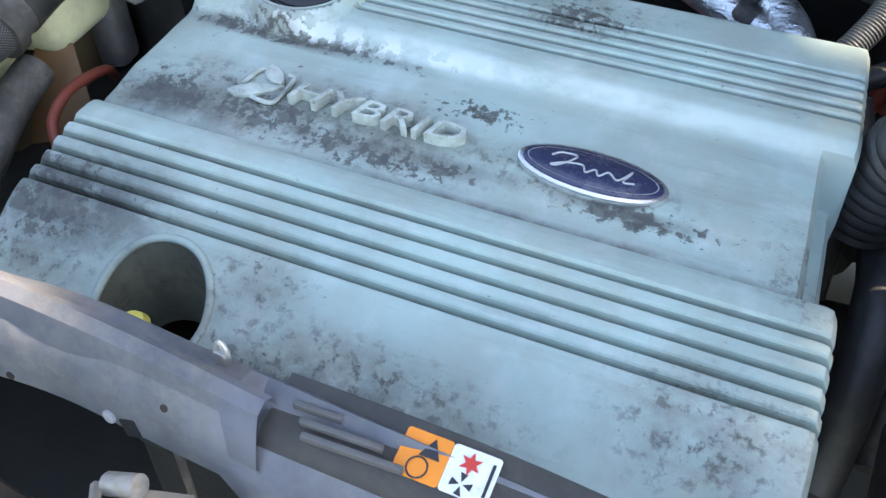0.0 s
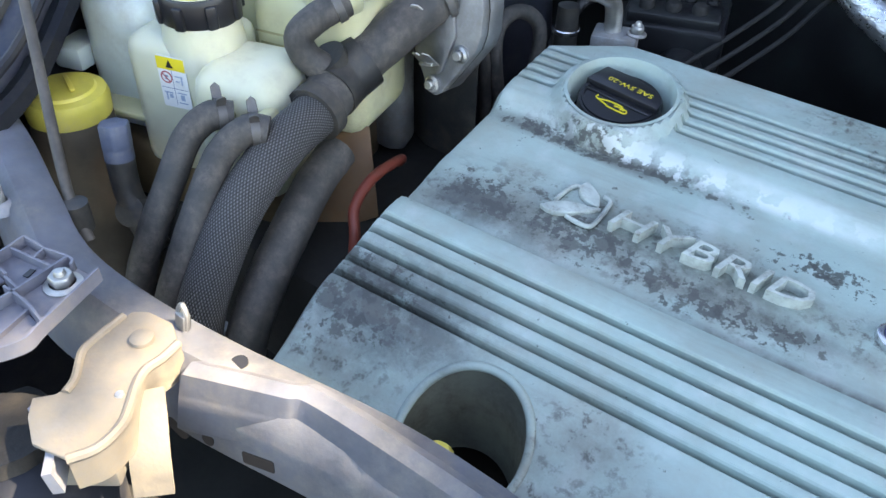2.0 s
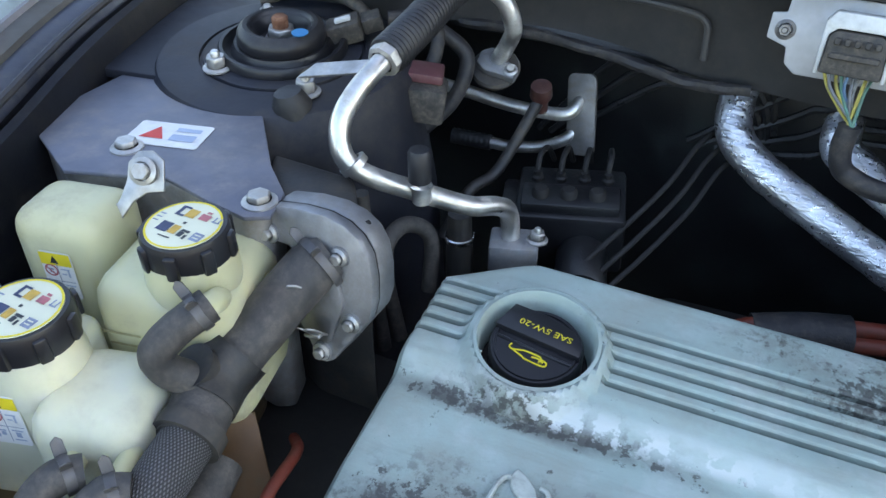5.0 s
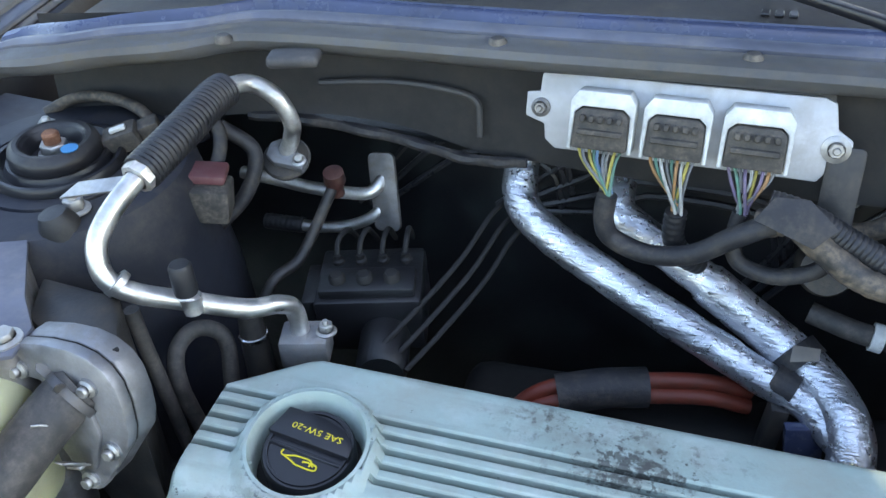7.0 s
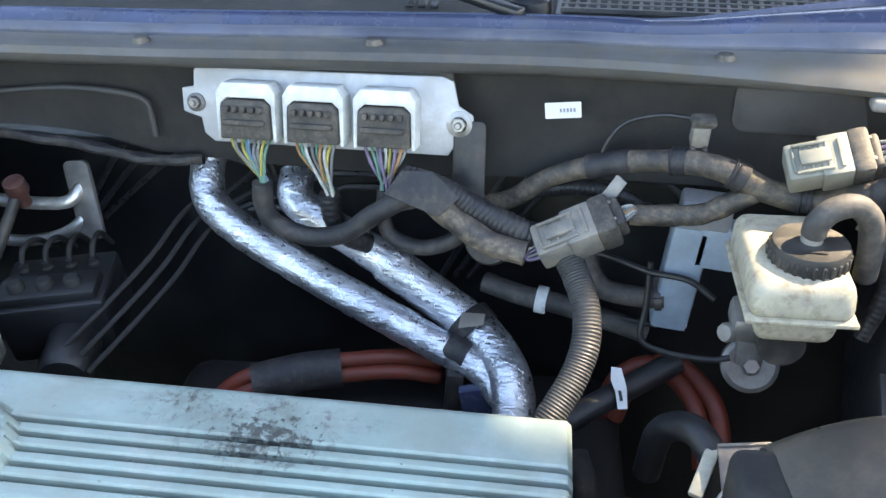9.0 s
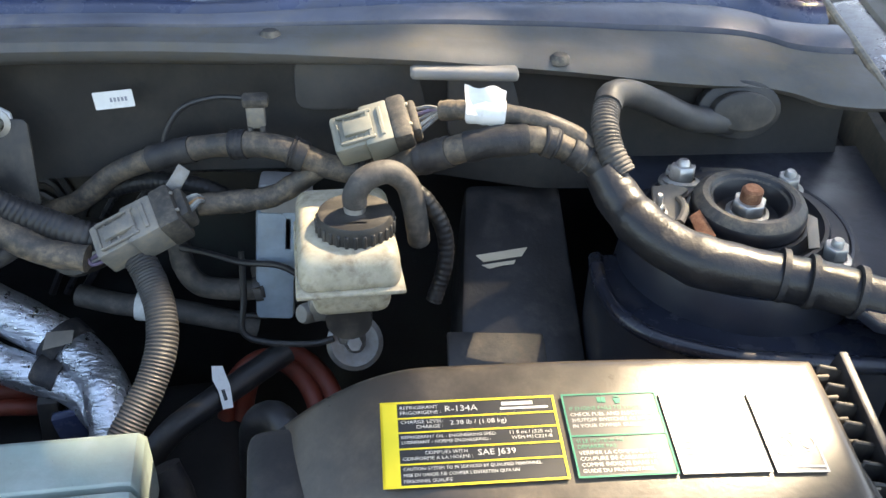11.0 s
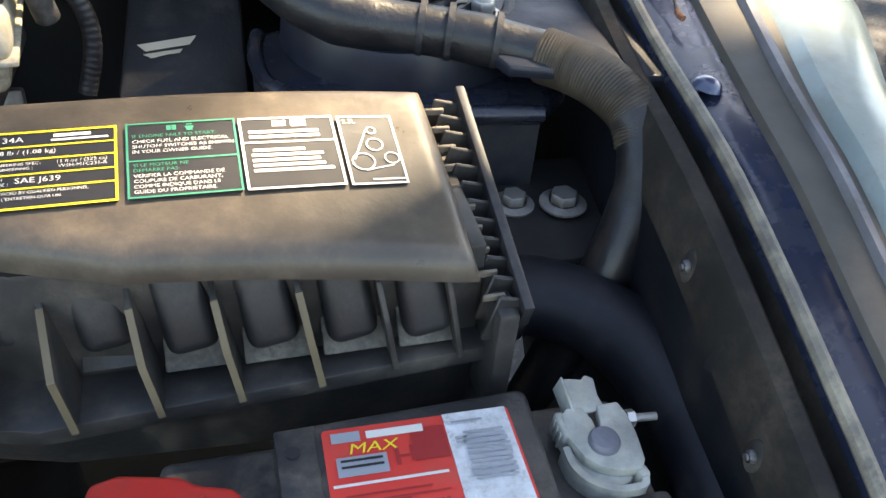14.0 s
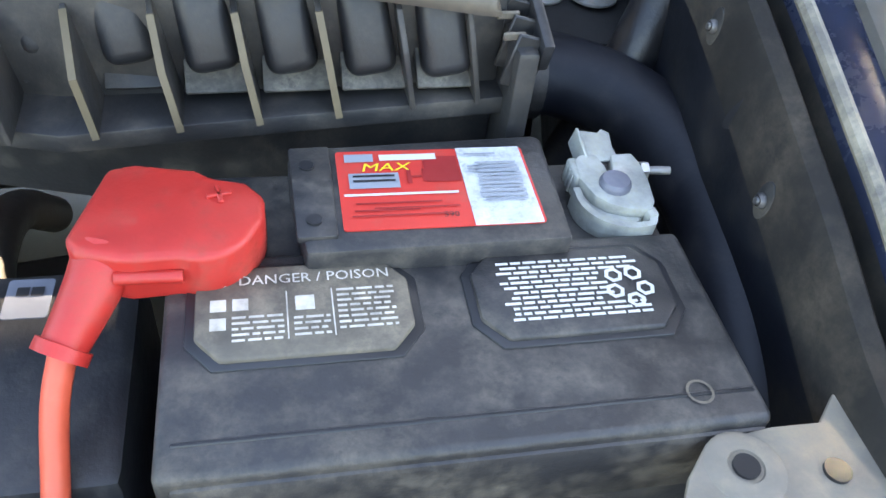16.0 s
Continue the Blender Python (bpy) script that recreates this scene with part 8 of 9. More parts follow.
part("edge_flap", plate([(-0.004, -0.02), (0.010, -0.014), (0.012, 0.012), (0.002, 0.010)], 0.0015, frame_of((0.507, 0.790, 1.100), (1, 0.2, 0.3), (-0.3, -0.4, 1)), 0.0005), rust, rb)
part("stud", hexbolt(gbm @ Matrix.Translation((-0.010, 0.002, 0)), 0.0055, 0.005, 1.5, 0.010), zinc, rb)
part("slot_hole", box((0.490, 0.791, 1.0995), (0.006, 0.010, 0.003), (0, 0, 8), 0.001, 1), print_black, rb)
part("bolt", hexbolt(pose(0.521, 0.858, 1.101, -8, 0, 0), 0.0105, 0.012, 1.4, 0.005), zinc, rb)
part("strap", plate([(-0.004, -0.012), (0.030, -0.016), (0.044, -0.006), (0.034, 0.006), (-0.004, 0.010)], 0.002, frame_of((0.556, 0.884, 1.094), (1, 0.05, 0.0), (0, -0.15, 1)), 0.0007), mount_dust, rb)
part("rim_flake", plate([(-0.004, 0.022), (0.004, 0.016), (0.002, -0.020), (-0.006, -0.022)], 0.0012, frame_of((0.598, 0.784, 1.098), (1, -0.35, 0.1), (-0.1, -0.1, 1)), 0.0004), rail_tan, rb)
sh_m = surf("glossy_shelf_paint", (0.016, 0.019, 0.03), 0.22, dust=(0.05, 0.047, 0.045), dusty=0.3, bump=0.12, scale=10)
ts = thing("tower_shelf", (0.52, 0.76, 1.0), "glossy dark painted shelf in front of the tower", "shelf", kind="structure")
rim_line = [(0.452, 0.835), (0.448, 0.812), (0.447, 0.785), (0.452, 0.755), (0.468, 0.7325), (0.4905, 0.7185), (0.519, 0.707), (0.5455, 0.7015), (0.585, 0.696), (0.63, 0.69)]
part("sheet", plate(rim_line + [(0.66, 0.72), (0.66, 0.80), (0.56, 0.86)], 0.012, Matrix.Translation((0, 0, 1.047)), 0.002), sh_m, ts)
part("rolled_rim", tube([(x, y, 1.045) for x, y in rim_line], 0.0062, 12, 5), sh_m, ts)
part("apron", sweep(bmesh.new(), spline([(x, y + 0.004, 0.98) for x, y in rim_line], 4), [(-0.003, -0.06), (0.003, -0.06), (0.003, 0.06), (-0.003, 0.06)], up=(0, 0, 1)), bay_paint, ts)

# ---- inner wing details ----
for (x, y, z), r in (((0.642, 0.659, 0.993), 0.010), ((0.608, 0.668, 0.990), 0.009)):
    k = thing("wing_bolt", (x, y, z), "grey flanged bolt on the inner wing ledge", "bolt", "wing bolts")
    part("bolt", hexbolt(pose(x, y, z - 0.004), r, 0.008, 1.7), steel, k)
lg = bmesh.new()
box((0.615, 0.665, 0.975), (0.14, 0.12, 0.02), (0, 0, 0), 0.006, 2, lg)
solo("wing_ledge", lg, deep, "dark painted ledge of the inner wing", "ledge", kind="structure")
for x, y, z in ((0.6425, 0.423, 1.008), (0.6505, 0.521, 1.045)):
    k = thing("trim_screw", (x, y, z), "zinc screw head on the inner wing", "screw", "trim screws")
    part("recess", plate(oval(0.006, 0.011, 20), 0.003, frame_of((x - 0.0012, y, z), (0, 1, 0), (-1, 0, 0.06)), 0.0008), dusty_black, k, "dark oval recess")
    part("head", hexbolt(frame_of((x - 0.0016, y, z), (0, 1, 0), (-1, 0, 0.1)), 0.0026, 0.0022, 1.5), spring_m, k)
for x, y, z in ((0.703, 0.621, 1.0985), (0.694, 0.477, 1.0655)):
    part("pressed_bump", lathe([(0.010, -0.002), (0.008, 0.002), (0.004, 0.0045), (0, 0.005)], pose(x, y, z, 0, 8, 0), 18), navy, fender_r)
part("slot_hole", plate(oval(0.005, 0.016, 20), 0.002, frame_of((0.6455, 0.470, 1.026), (0, 1, 0.5), (-1, 0, 0.06)), 0), print_black, fender_r)
ft = thing("foil_sticker", (0.775, 0.99, 1.13), "faded pale blue sticker on the wing flange", "sticker")
part("sheet", plate([(-0.012, -0.055), (0.014, -0.055), (0.008, 0.055), (-0.018, 0.055)], 0.0006, frame_of((0.797, 0.995, 1.1335), (1, 0, 0.05), (0, -0.05, 1)) @ pose(0, 0, 0, 0, 0, -14), 0), pale_blue, ft)
ft = thing("foil_sticker", (-0.92, 0.87, 1.13), "faded pale blue sticker on the wing flange", "sticker")
part("sheet", plate([(-0.012, -0.05), (0.014, -0.05), (0.014, 0.05), (-0.012, 0.05)], 0.0006, frame_of((-0.955, 0.87, 1.1355), (1, 0, 0), (0, 0, 1)) @ pose(0, 0, 0, 0, 0, 17), 0), pale_blue, ft)
tw = thing("rusty_wire", (0.74, 0.75, 1.11), "thin rusty wire twig lying on the wing flange", "wire")
twig_m = surf("dark_rusty_wire", (0.022, 0.018, 0.018), 0.7, dust=(0.08, 0.04, 0.028), dusty=0.2, bump=0.5, scale=60)
part("wire", tube([(0.731, 0.775, 1.1235), (0.730, 0.765, 1.122), (0.727, 0.750, 1.119), (0.728, 0.725, 1.115), (0.722, 0.700, 1.109)], 0.0013, 8, 5, None, 0.3), twig_m, tw)
part("rusty_end", tube([(0.728, 0.784, 1.1245), (0.731, 0.777, 1.1240), (0.731, 0.768, 1.1225)], lambda t: 0.0028 - 0.0012 * t, 8, 4, None, 0.3), rust, tw)
part("rusty_end", tube([(0.7225, 0.702, 1.1095), (0.722, 0.697, 1.1085), (0.723, 0.693, 1.1080)], 0.0022, 8, 4, None, 0.3), rust, tw)

# ---- corrugated cold air tube beside the battery ----
navy_tube = surf("black_blue_rubber", (0.011, 0.012, 0.017), 0.5, spec=0.3, dust=(0.045, 0.042, 0.042), dusty=0.3, bump=0.15, scale=12)
at = thing("air_tube", (0.64, 0.5, 0.85), "smooth black air tube curving round the battery", "hose", "hoses")
AIR = [(0.55, 0.592, 0.975), (0.600, 0.586, 0.973), (0.640, 0.552, 0.967), (0.657, 0.490, 0.957), (0.652, 0.430, 0.945), (0.640, 0.375, 0.925), (0.63, 0.33, 0.88)]
part("tube", tube(AIR, 0.026, 24, 10, None, 0.02), navy_tube, at)
part("cuff", tube([(0.556, 0.5915, 0.975), (0.582, 0.5895, 0.974)], 0.0285, 24, 3), dusty_black, at)
# ---- air filter box ----
tooth_m = surf("dull_tan_teeth", (0.13, 0.11, 0.085), 0.6, dust=(0.22, 0.18, 0.13), dusty=0.5, bump=0.1, scale=30)


def airbox():
    a = thing("air_filter_box", (0.39, 0.58, 0.92), "brown-dusted black plastic air filter box with labels", "air filter box")
    x0, x1, y0, y1 = 0.212, 0.530, 0.519, 0.648

    def front_at(x):
        return y0 + 0.004 + 0.10 * max(0.0, min(0.16, 0.52 - x)) + 0.030 * max(0.0, min(1.0, (0.36 - x) / 0.10))

    def top(x, y):
        t = (y - y0) / (y1 - y0)
        z = 1.074 + 0.042 * t - 0.010 * t * t
        z -= 0.32 * max(0.0, x - 0.36) ** 2
        # shoulder: the left end falls away to a neck
        if x < 0.30:
            z -= 0.045 * ((0.30 - x) / 0.09) ** 2
        e = min(x - x0, x1 - x, y - front_at(x), y1 - y)
        r = 0.011
        if e < r:
            e = max(0.0, e)
            z -= r - math.sqrt(max(0.0, r * r - (r - e) ** 2))
        return z
    bm = bmesh.new()
    nx, ny = 90, 48
    g = {}
    for i in range(nx + 1):
        for j in range(ny + 1):
            x = x0 + (x1 - x0) * i / nx
            y = front_at(x) + (y1 - front_at(x)) * j / ny
            g[i, j] = bm.verts.new((x, y, top(x, y)))
    for i in range(nx):
        for j in range(ny):
            bm.faces.new((g[i, j], g[i + 1, j], g[i + 1, j + 1], g[i, j + 1]))
    rim = [g[0, j] for j in range(ny + 1)][::-1] + [g[i, 0] for i in range(nx + 1)][1:] + [g[nx, j] for j in range(ny + 1)][1:] + [g[i, ny] for i in range(nx + 1)][::-1][1:]
    low = [bm.verts.new((v.co.x, v.co.y, min(v.co.z - 0.003, 1.061 + (v.co.y - y0) * 0.2))) for v in rim]
    for k in range(len(rim) - 1):
        bm.faces.new((rim[k], rim[k + 1], low[k + 1], low[k]))
    part("lid", bm, airbox_m, a, "smooth brown-dusted lid")
    # lower half with its ledge and upright fins
    b = bmesh.new()
    plate([(x0, y0 + 0.066), (x0 + 0.10, y0 + 0.036), (x0 + 0.20, y0 + 0.028), (x1 + 0.008, y0 + 0.018), (x1 + 0.012, y1 - 0.01), (x0, y1 - 0.004)], 0.14, Matrix.Translation((0, 0, 1.064)), 0.003, b)
    part("lower_half", b, dusty_black, a)
    b = bmesh.new()
    plate([(x0 - 0.01, y0 + 0.040), (x0 + 0.10, y0 + 0.002), (x1 + 0.014, y0 + 0.002), (x1 + 0.018, y0 + 0.05), (x0 - 0.01, y0 + 0.09)], 0.011, pose(0.39, 0, 0.998, 0, -3.0, 0) @ Matrix.Translation((-0.39, 0, 0)), 0.0015, b)
    part("ledge", b, dusty_black, a)
    fins = (0.252, 0.291, 0.331, 0.371, 0.410, 0.450, 0.489, 0.524)
    for k, x in enumerate(fins):
        yf = front_at(x)
        foot = 0.999 + (x - 0.39) * 0.05
        fm = frame_of((x - 0.003, yf + 0.010, foot), (0, -1, 0), (-1, 0, -0.16))
        reach = 0.010 + (yf - y0)
        part("fin", plate([(-0.012, -0.002), (reach + 0.0015, -0.002), (reach - 0.003, 0.030), (0.006, 0.050), (-0.010, 0.058)], 0.0030, fm, 0.0006), dusty_black, a)
        # tan strip on the middle fins: sunlight on their edges, put in as colour
        if 0.3 < x < 0.46:
            part("fin_edge", plate([(reach + 0.0018, -0.002), (reach + 0.0030, -0.002), (reach - 0.0016, 0.030), (0.0072, 0.050), (0.0062, 0.050), (reach - 0.0028, 0.030)], 0.0036, fm @ Matrix.Translation((0, 0, 0.0003)), 0), edge_tan, a, "fin edge coloured tan as sunlit")
        if k < len(fins) - 1:
            w = fins[k + 1] - x
            # rounded shoulder that hangs from the lid beside each fin
            part("shoulder", box((x + 0.0150, yf + 0.011, 1.038), (0.027, 0.018, 0.048), (-17, -7, 4), 0.0075, 4, None, 0.92), black, a)
            part("bay_panel", plate([(-w / 2 + 0.002, -0.012), (w / 2 - 0.003, -0.012), (w / 2 - 0.004, 0.019), (-w / 2 + 0.002, 0.022)], 0.004, frame_of((x + w / 2, yf + 0.008, 1.014 + (x - 0.39) * 0.05), (1, -0.06, 0.05), (0, -0.72, 0.70)), 0.0012), bay_dust if x > 0.36 else dusty_black, a, "dust-filled bay between fins" if x > 0.36 else "")
    # toothed end strip
    part("end_strip", box((0.5545, 0.585, 1.058), (0.006, 0.158, 0.018), (16.5, 0, -1.5), 0.0015), black, a)
    for k in range(10):
        t = k / 9
        part("tooth", box((0.5375, 0.520 + 0.126 * t, 1.043 + 0.036 * t), (0.012, 0.0022, 0.0045), (0, 0, 0), 0.0008, 1), tooth_m, a)
    for k in range(12):
        t = k / 11
        part("comb", box((0.5440, 0.516 + 0.135 * t, 1.030 + 0.038 * t), (0.018, 0.0028, 0.030), (0, 14, -2), 0.0008, 1), dusty_black, a)
    part("end_wall", box((0.545, 0.58, 1.00), (0.012, 0.145, 0.08), (0, 0, -1.5), 0.003), dusty_black, a)
    part("bail_clip", tube([(0.210, 0.585, 1.045), (0.203, 0.575, 1.048), (0.203, 0.555, 1.046), (0.214, 0.548, 1.044)], 0.0018, 8, 5), zinc, a, "zinc wire bail clip")
    part("neck", box((0.215, 0.605, 1.03), (0.035, 0.075, 0.075), (0, 0, 5), 0.01, 3), dusty_black, a)
    part("snorkel", tube([(0.20, 0.60, 1.0), (0.17, 0.615, 0.98), (0.145, 0.64, 0.94), (0.13, 0.66, 0.86)], 0.034, 22, 6, ribs=0.012), black, a)

    # printed labels on the lid
    def on_lid(x, y):
        n = V((-(top(x + 0.01, y) - top(x - 0.01, y)) / 0.02, -(top(x, y + 0.01) - top(x, y - 0.01)) / 0.02, 1)).normalized()
        return frame_of(V((x, y, top(x, y))) + n * 0.0012, (1, 0.0, 0), n)
    rows = lambda ys, xw: [(0, y, w, 0.0022) for y, w in zip(ys, xw)]
    for nm, cx, w, ink, lab in (("yellow_label", 0.317, 0.094, print_yellow, "black and yellow refrigerant label"), ("green_label", 0.3945, 0.053, print_green, "black and green starting advice label"), ("white_label", 0.447, 0.049, print_white, "black and white battery advice label"), ("belt_label", 0.4885, 0.030, print_white, "black belt routing label")):
        m = on_lid(cx, 0.5935)
        h = 0.050
        L = part(nm, plate(rounded(w, h, 0.002), 0.0008, m, 0), print_black, a, lab)
        part("border", outline_frame(w, h, 0.0013 if ink is not print_green else 0.001, m), ink, L, "", 0)
        def say(words, size, x, y, mat, sx=1.0):
            """One line of print that starts at x."""
            bm = text(words, size, Matrix.Identity(4), 0, sx)
            low = min(v.co.x for v in bm.verts)
            bmesh.ops.translate(bm, verts=bm.verts, vec=(x - low, y, 0.0006))
            bmesh.ops.transform(bm, matrix=m, verts=bm.verts)
            return part("print", bm, mat, L, "print " + words, 0)
        if nm == "yellow_label":
            part("yellow_band", bars([(-0.0425, 0, 0.009, h * 0.98)], m), ink, L, "", 0)
            part("rule", bars([(0.004, y, 0.084, 0.0010) for y in (0.0147, 0.0061, -0.0034, -0.0122)], m), ink, L, "", 0)
            for words, size, x, y, sx in (("REFRIGERANT", 0.0029, -0.0365, 0.0209, 1.12), ("FRIGORIGENE :", 0.0029, -0.0365, 0.0177, 1.12), ("R-134A", 0.0050, -0.0125, 0.0192, 1.15),
                    ("CHARGE LEVEL:", 0.0029, -0.0365, 0.0122, 1.12), ("CHARGE :", 0.0029, -0.0285, 0.0091, 1.12), ("2.38 lb / (1.08 kg)", 0.0037, -0.0105, 0.0107, 1.15),
                    ("REFRIGERANT OIL - ENGINEERING SPEC:", 0.0026, -0.0365, 0.0031, 1.05), ("LUBRIFIANT - NORME ENGINEERING :", 0.0026, -0.0365, 0.0001, 1.05), ("11 fl oz / (325 cc)", 0.0029, 0.0200, 0.0031, 1.12), ("WSH-M1C231-B", 0.0028, 0.0205, 0.0001, 1.12),
                    ("COMPLIES WITH", 0.0027, -0.0250, -0.0062, 1.1), ("CONFORME A LA NORME :", 0.0027, -0.0365, -0.0093, 1.1), ("SAE J639", 0.0048, 0.0020, -0.0076, 1.15),
                    ("CAUTION: SYSTEM TO BE SERVICED BY QUALIFIED PERSONNEL", 0.0026, -0.0365, -0.0150, 0.95), ("MISE EN GARDE: NE CONFIER L'ENTRETIEN QU'A UN", 0.0026, -0.0365, -0.0184, 0.95), ("PERSONNEL QUALIFIE", 0.0026, -0.0365, -0.0217, 0.95)):
                say(words, size, x, y, print_white, sx)
            part("maker_bar", bars([(0.0265, 0.0210, 0.017, 0.0022), (0.030, 0.0180, 0.026, 0.0014)], m), print_white, L, "", 0)
        elif nm == "green_label":
            part("rule", bars([(0, -0.0010, 0.051, 0.0010)], m), ink, L, "", 0)
            part("symbol", bars([(-0.006, 0.0208, 0.0022, 0.0034), (-0.0035, 0.0208, 0.0022, 0.0034), (0.004, 0.0208, 0.0042, 0.0014), (0.004, 0.0192, 0.0030, 0.0018), (0.004, 0.0226, 0.0030, 0.0008)], m), ink, L, "", 0)
            for words, y, mat in (("IF ENGINE FAILS TO START:", 0.0155, ink), ("CHECK FUEL AND ELECTRICAL", 0.0118, print_white), ("SHUTOFF SWITCHES AS SHOWN", 0.0083, print_white), ("IN YOUR OWNER GUIDE.", 0.0048, print_white), ("SI LE MOTEUR NE", -0.0042, ink), ("DEMARRE PAS:", -0.0076, ink), ("VERIFIER LA COMMANDE DE", -0.0112, print_white), ("COUPURE DE CARBURANT,", -0.0146, print_white), ("COMME INDIQUE DANS LE", -0.0180, print_white), ("GUIDE DU PROPRIETAIRE.", -0.0214, print_white)):
                say(words, 0.0031, -0.0235, y, mat, 1.06)
        elif nm == "white_label":
            part("rule", bars([(0, 0.007, 0.047, 0.0011)], m), ink, L, "", 0)
            part("print", bars([(-0.004, 0.0205, 0.007, 0.004), (0.006, 0.0205, 0.008, 0.005), (-0.002, 0.0145, 0.036, 0.002), (-0.002, 0.011, 0.036, 0.002), (-0.006, 0.0015, 0.026, 0.002), (-0.002, -0.002, 0.036, 0.002), (-0.003, -0.0055, 0.034, 0.002), (-0.002, -0.009, 0.036, 0.002), (0.0, -0.0125, 0.04, 0.002)], m), print_white, L, "", 0)
        else:
            for cx2, cy2, r in ((-0.006, -0.009, 0.0062), (0.002, 0.003, 0.0047), (0.002, 0.0135, 0.0028), (0.0095, -0.007, 0.0042)):
                part("pulley", lathe([(r - 0.0008, 0.0006), (r, 0.0006)], m @ pose(cx2, cy2, 0), 24), print_white, L, "", 0)
            part("belt", merge(bars([(0, 0, 0.0009, 0.023)], m @ pose(-0.0055, 0.0035, 0, 0, 0, -24)), bars([(0, 0, 0.016, 0.0009)], m @ pose(0.002, -0.0135, 0, 0, 0, 12))), print_white, L, "", 0)
            part("print", bars([(0.005, -0.0215, 0.017, 0.0012)], m), print_white, L, "", 0)
            part("print", text("2.3L", 0.0042, m @ pose(-0.009, 0.0205, 0.0006)), print_white, L, "white print 2.3L", 0)
    return a


edge_tan = surf("sunlit_fin_edge", (0.13, 0.10, 0.058), 0.6, vary=0.2, bump=0.1)
bay_dust = surf("settled_grey_dust", (0.055, 0.052, 0.048), 0.7, dust=(0.19, 0.175, 0.145), dusty=0.8, bump=0.4, scale=34, grain=160)
airbox()

# ---- battery ----
worn_white = surf("worn_white_label", (0.60, 0.62, 0.64), 0.5, vary=0.12, dust=(0.30, 0.29, 0.27), dusty=0.55, bump=0.05, scale=70)
def battery():
    b = thing("car_battery", (0.482, 0.412, 0.80), "dusty black car battery with red and white label", "car battery")
    Z = 0.987
    part("case", box((0.482, 0.411, 0.885), (0.240, 0.176, 0.19), (0, 0, -2), 0.006, 3), battery_m, b)
    part("lid", box((0.482, 0.378, Z - 0.012), (0.242, 0.110, 0.024), (0, 0, -2), 0.004, 3), battery_m, b)
    part("raised_block", plate([(0.4225, 0.420), (0.5440, 0.4165), (0.5505, 0.490), (0.5470, 0.494), (0.426, 0.4935), (0.4195, 0.486)], 0.03, Matrix.Translation((0, 0, 1.0005)), 0.003), battery_m, b)
    part("side_tab", plate([(0.4195, 0.428), (0.4375, 0.4275), (0.440, 0.491), (0.4205, 0.491)], 0.004, Matrix.Translation((0, 0, 1.0025)), 0.001), battery_m, b)
    for y in (0.476, 0.438):
        part("handle_hole", lathe([(0.0035, 0), (0.0035, 0.0012), (0, 0.0012)], pose(0.428, y, 1.0025), 14), print_black, b)
    # label: red field, white field with bars
    m = frame_of((0.4885, 0.4570, 1.0008), (1, -0.045, 0.02), (0, -0.0, 1))
    lab = part("label", plate(rounded(0.094, 0.056, 0.002), 0.0006, m @ Matrix.Translation((0, 0, 0.0006)), 0), print_red, b, "red and white battery label")
    part("white_field", plate([(0.013, -0.028), (0.0455, -0.028), (0.0455, 0.028), (0.013, 0.028)], 0.0006, m @ Matrix.Translation((0, 0, 0.0011)), 0), worn_white, lab, "worn white field", 0)
    rnd = random.Random(8)
    for k in range(10):
        part("bar", bars([(0.0305 + 0.0006 * rnd.random(), 0.0145 - 0.0030 * k, 0.0225 - 0.002 * rnd.random(), 0.0013 + 0.0006 * (k % 3))], m, lift=0.0024), print_grey, lab, "", 0)
    part("print", bars([(0.019, 0.012, 0.006, 0.0012), (0.0185, 0.0095, 0.005, 0.0012), (0.024, 0.0215, 0.016, 0.0012)], m, lift=0.0024), print_grey, lab, "", 0)
    part("dark_panel", bars([(0.0035, 0.0125, 0.017, 0.019)], m, lift=0.0011), print_dark_red, lab, "worn darker red panel", 0)
    part("print", bars([(-0.013, 0.007, 0.002, 0.010), (-0.0095, 0.007, 0.005, 0.0014), (-0.004, 0.008, 0.005, 0.009), (0.004, 0.008, 0.005, 0.009), (-0.02, -0.0195, 0.045, 0.001), (-0.026, -0.016, 0.03, 0.001)], m, lift=0.0013), print_dark_red, lab, "", 0)
    part("logo_plate", bars([(-0.036, 0.022, 0.014, 0.006)], m, lift=0.0012), print_grey, lab, "plain grey logo oval", 0)
    part("brand_bar", bars([(-0.012, 0.022, 0.028, 0.0045)], m, lift=0.0012), print_white, lab, "plain pale brand bar", 0)
    part("print", text("MAX", 0.0085, m @ pose(-0.024, 0.0145, 0.0012), 0, 1.3, 0.2), print_yellow, lab, "yellow print MAX", 0)
    part("grey_panel", bars([(-0.030, 0.005, 0.024, 0.011)], m, lift=0.0012), print_grey, lab, "", 0)
    part("print", bars([(-0.03, 0.008, 0.02, 0.0014), (-0.03, 0.0045, 0.02, 0.0014)], m, lift=0.0016), print_black, lab, "", 0)
    part("print", bars([(-0.018, -0.005, 0.054, 0.0016)], m, lift=0.0012), print_white, lab, "", 0)
    part("print", text("590", 0.005, m @ pose(0.003, -0.0205, 0.0012)), print_black, lab, "black print 590", 0)
    part("print", bars([(-0.02, -0.011, 0.04, 0.001), (-0.012, -0.0145, 0.04, 0.001)], m, lift=0.0012), print_dark_red, lab, "", 0)
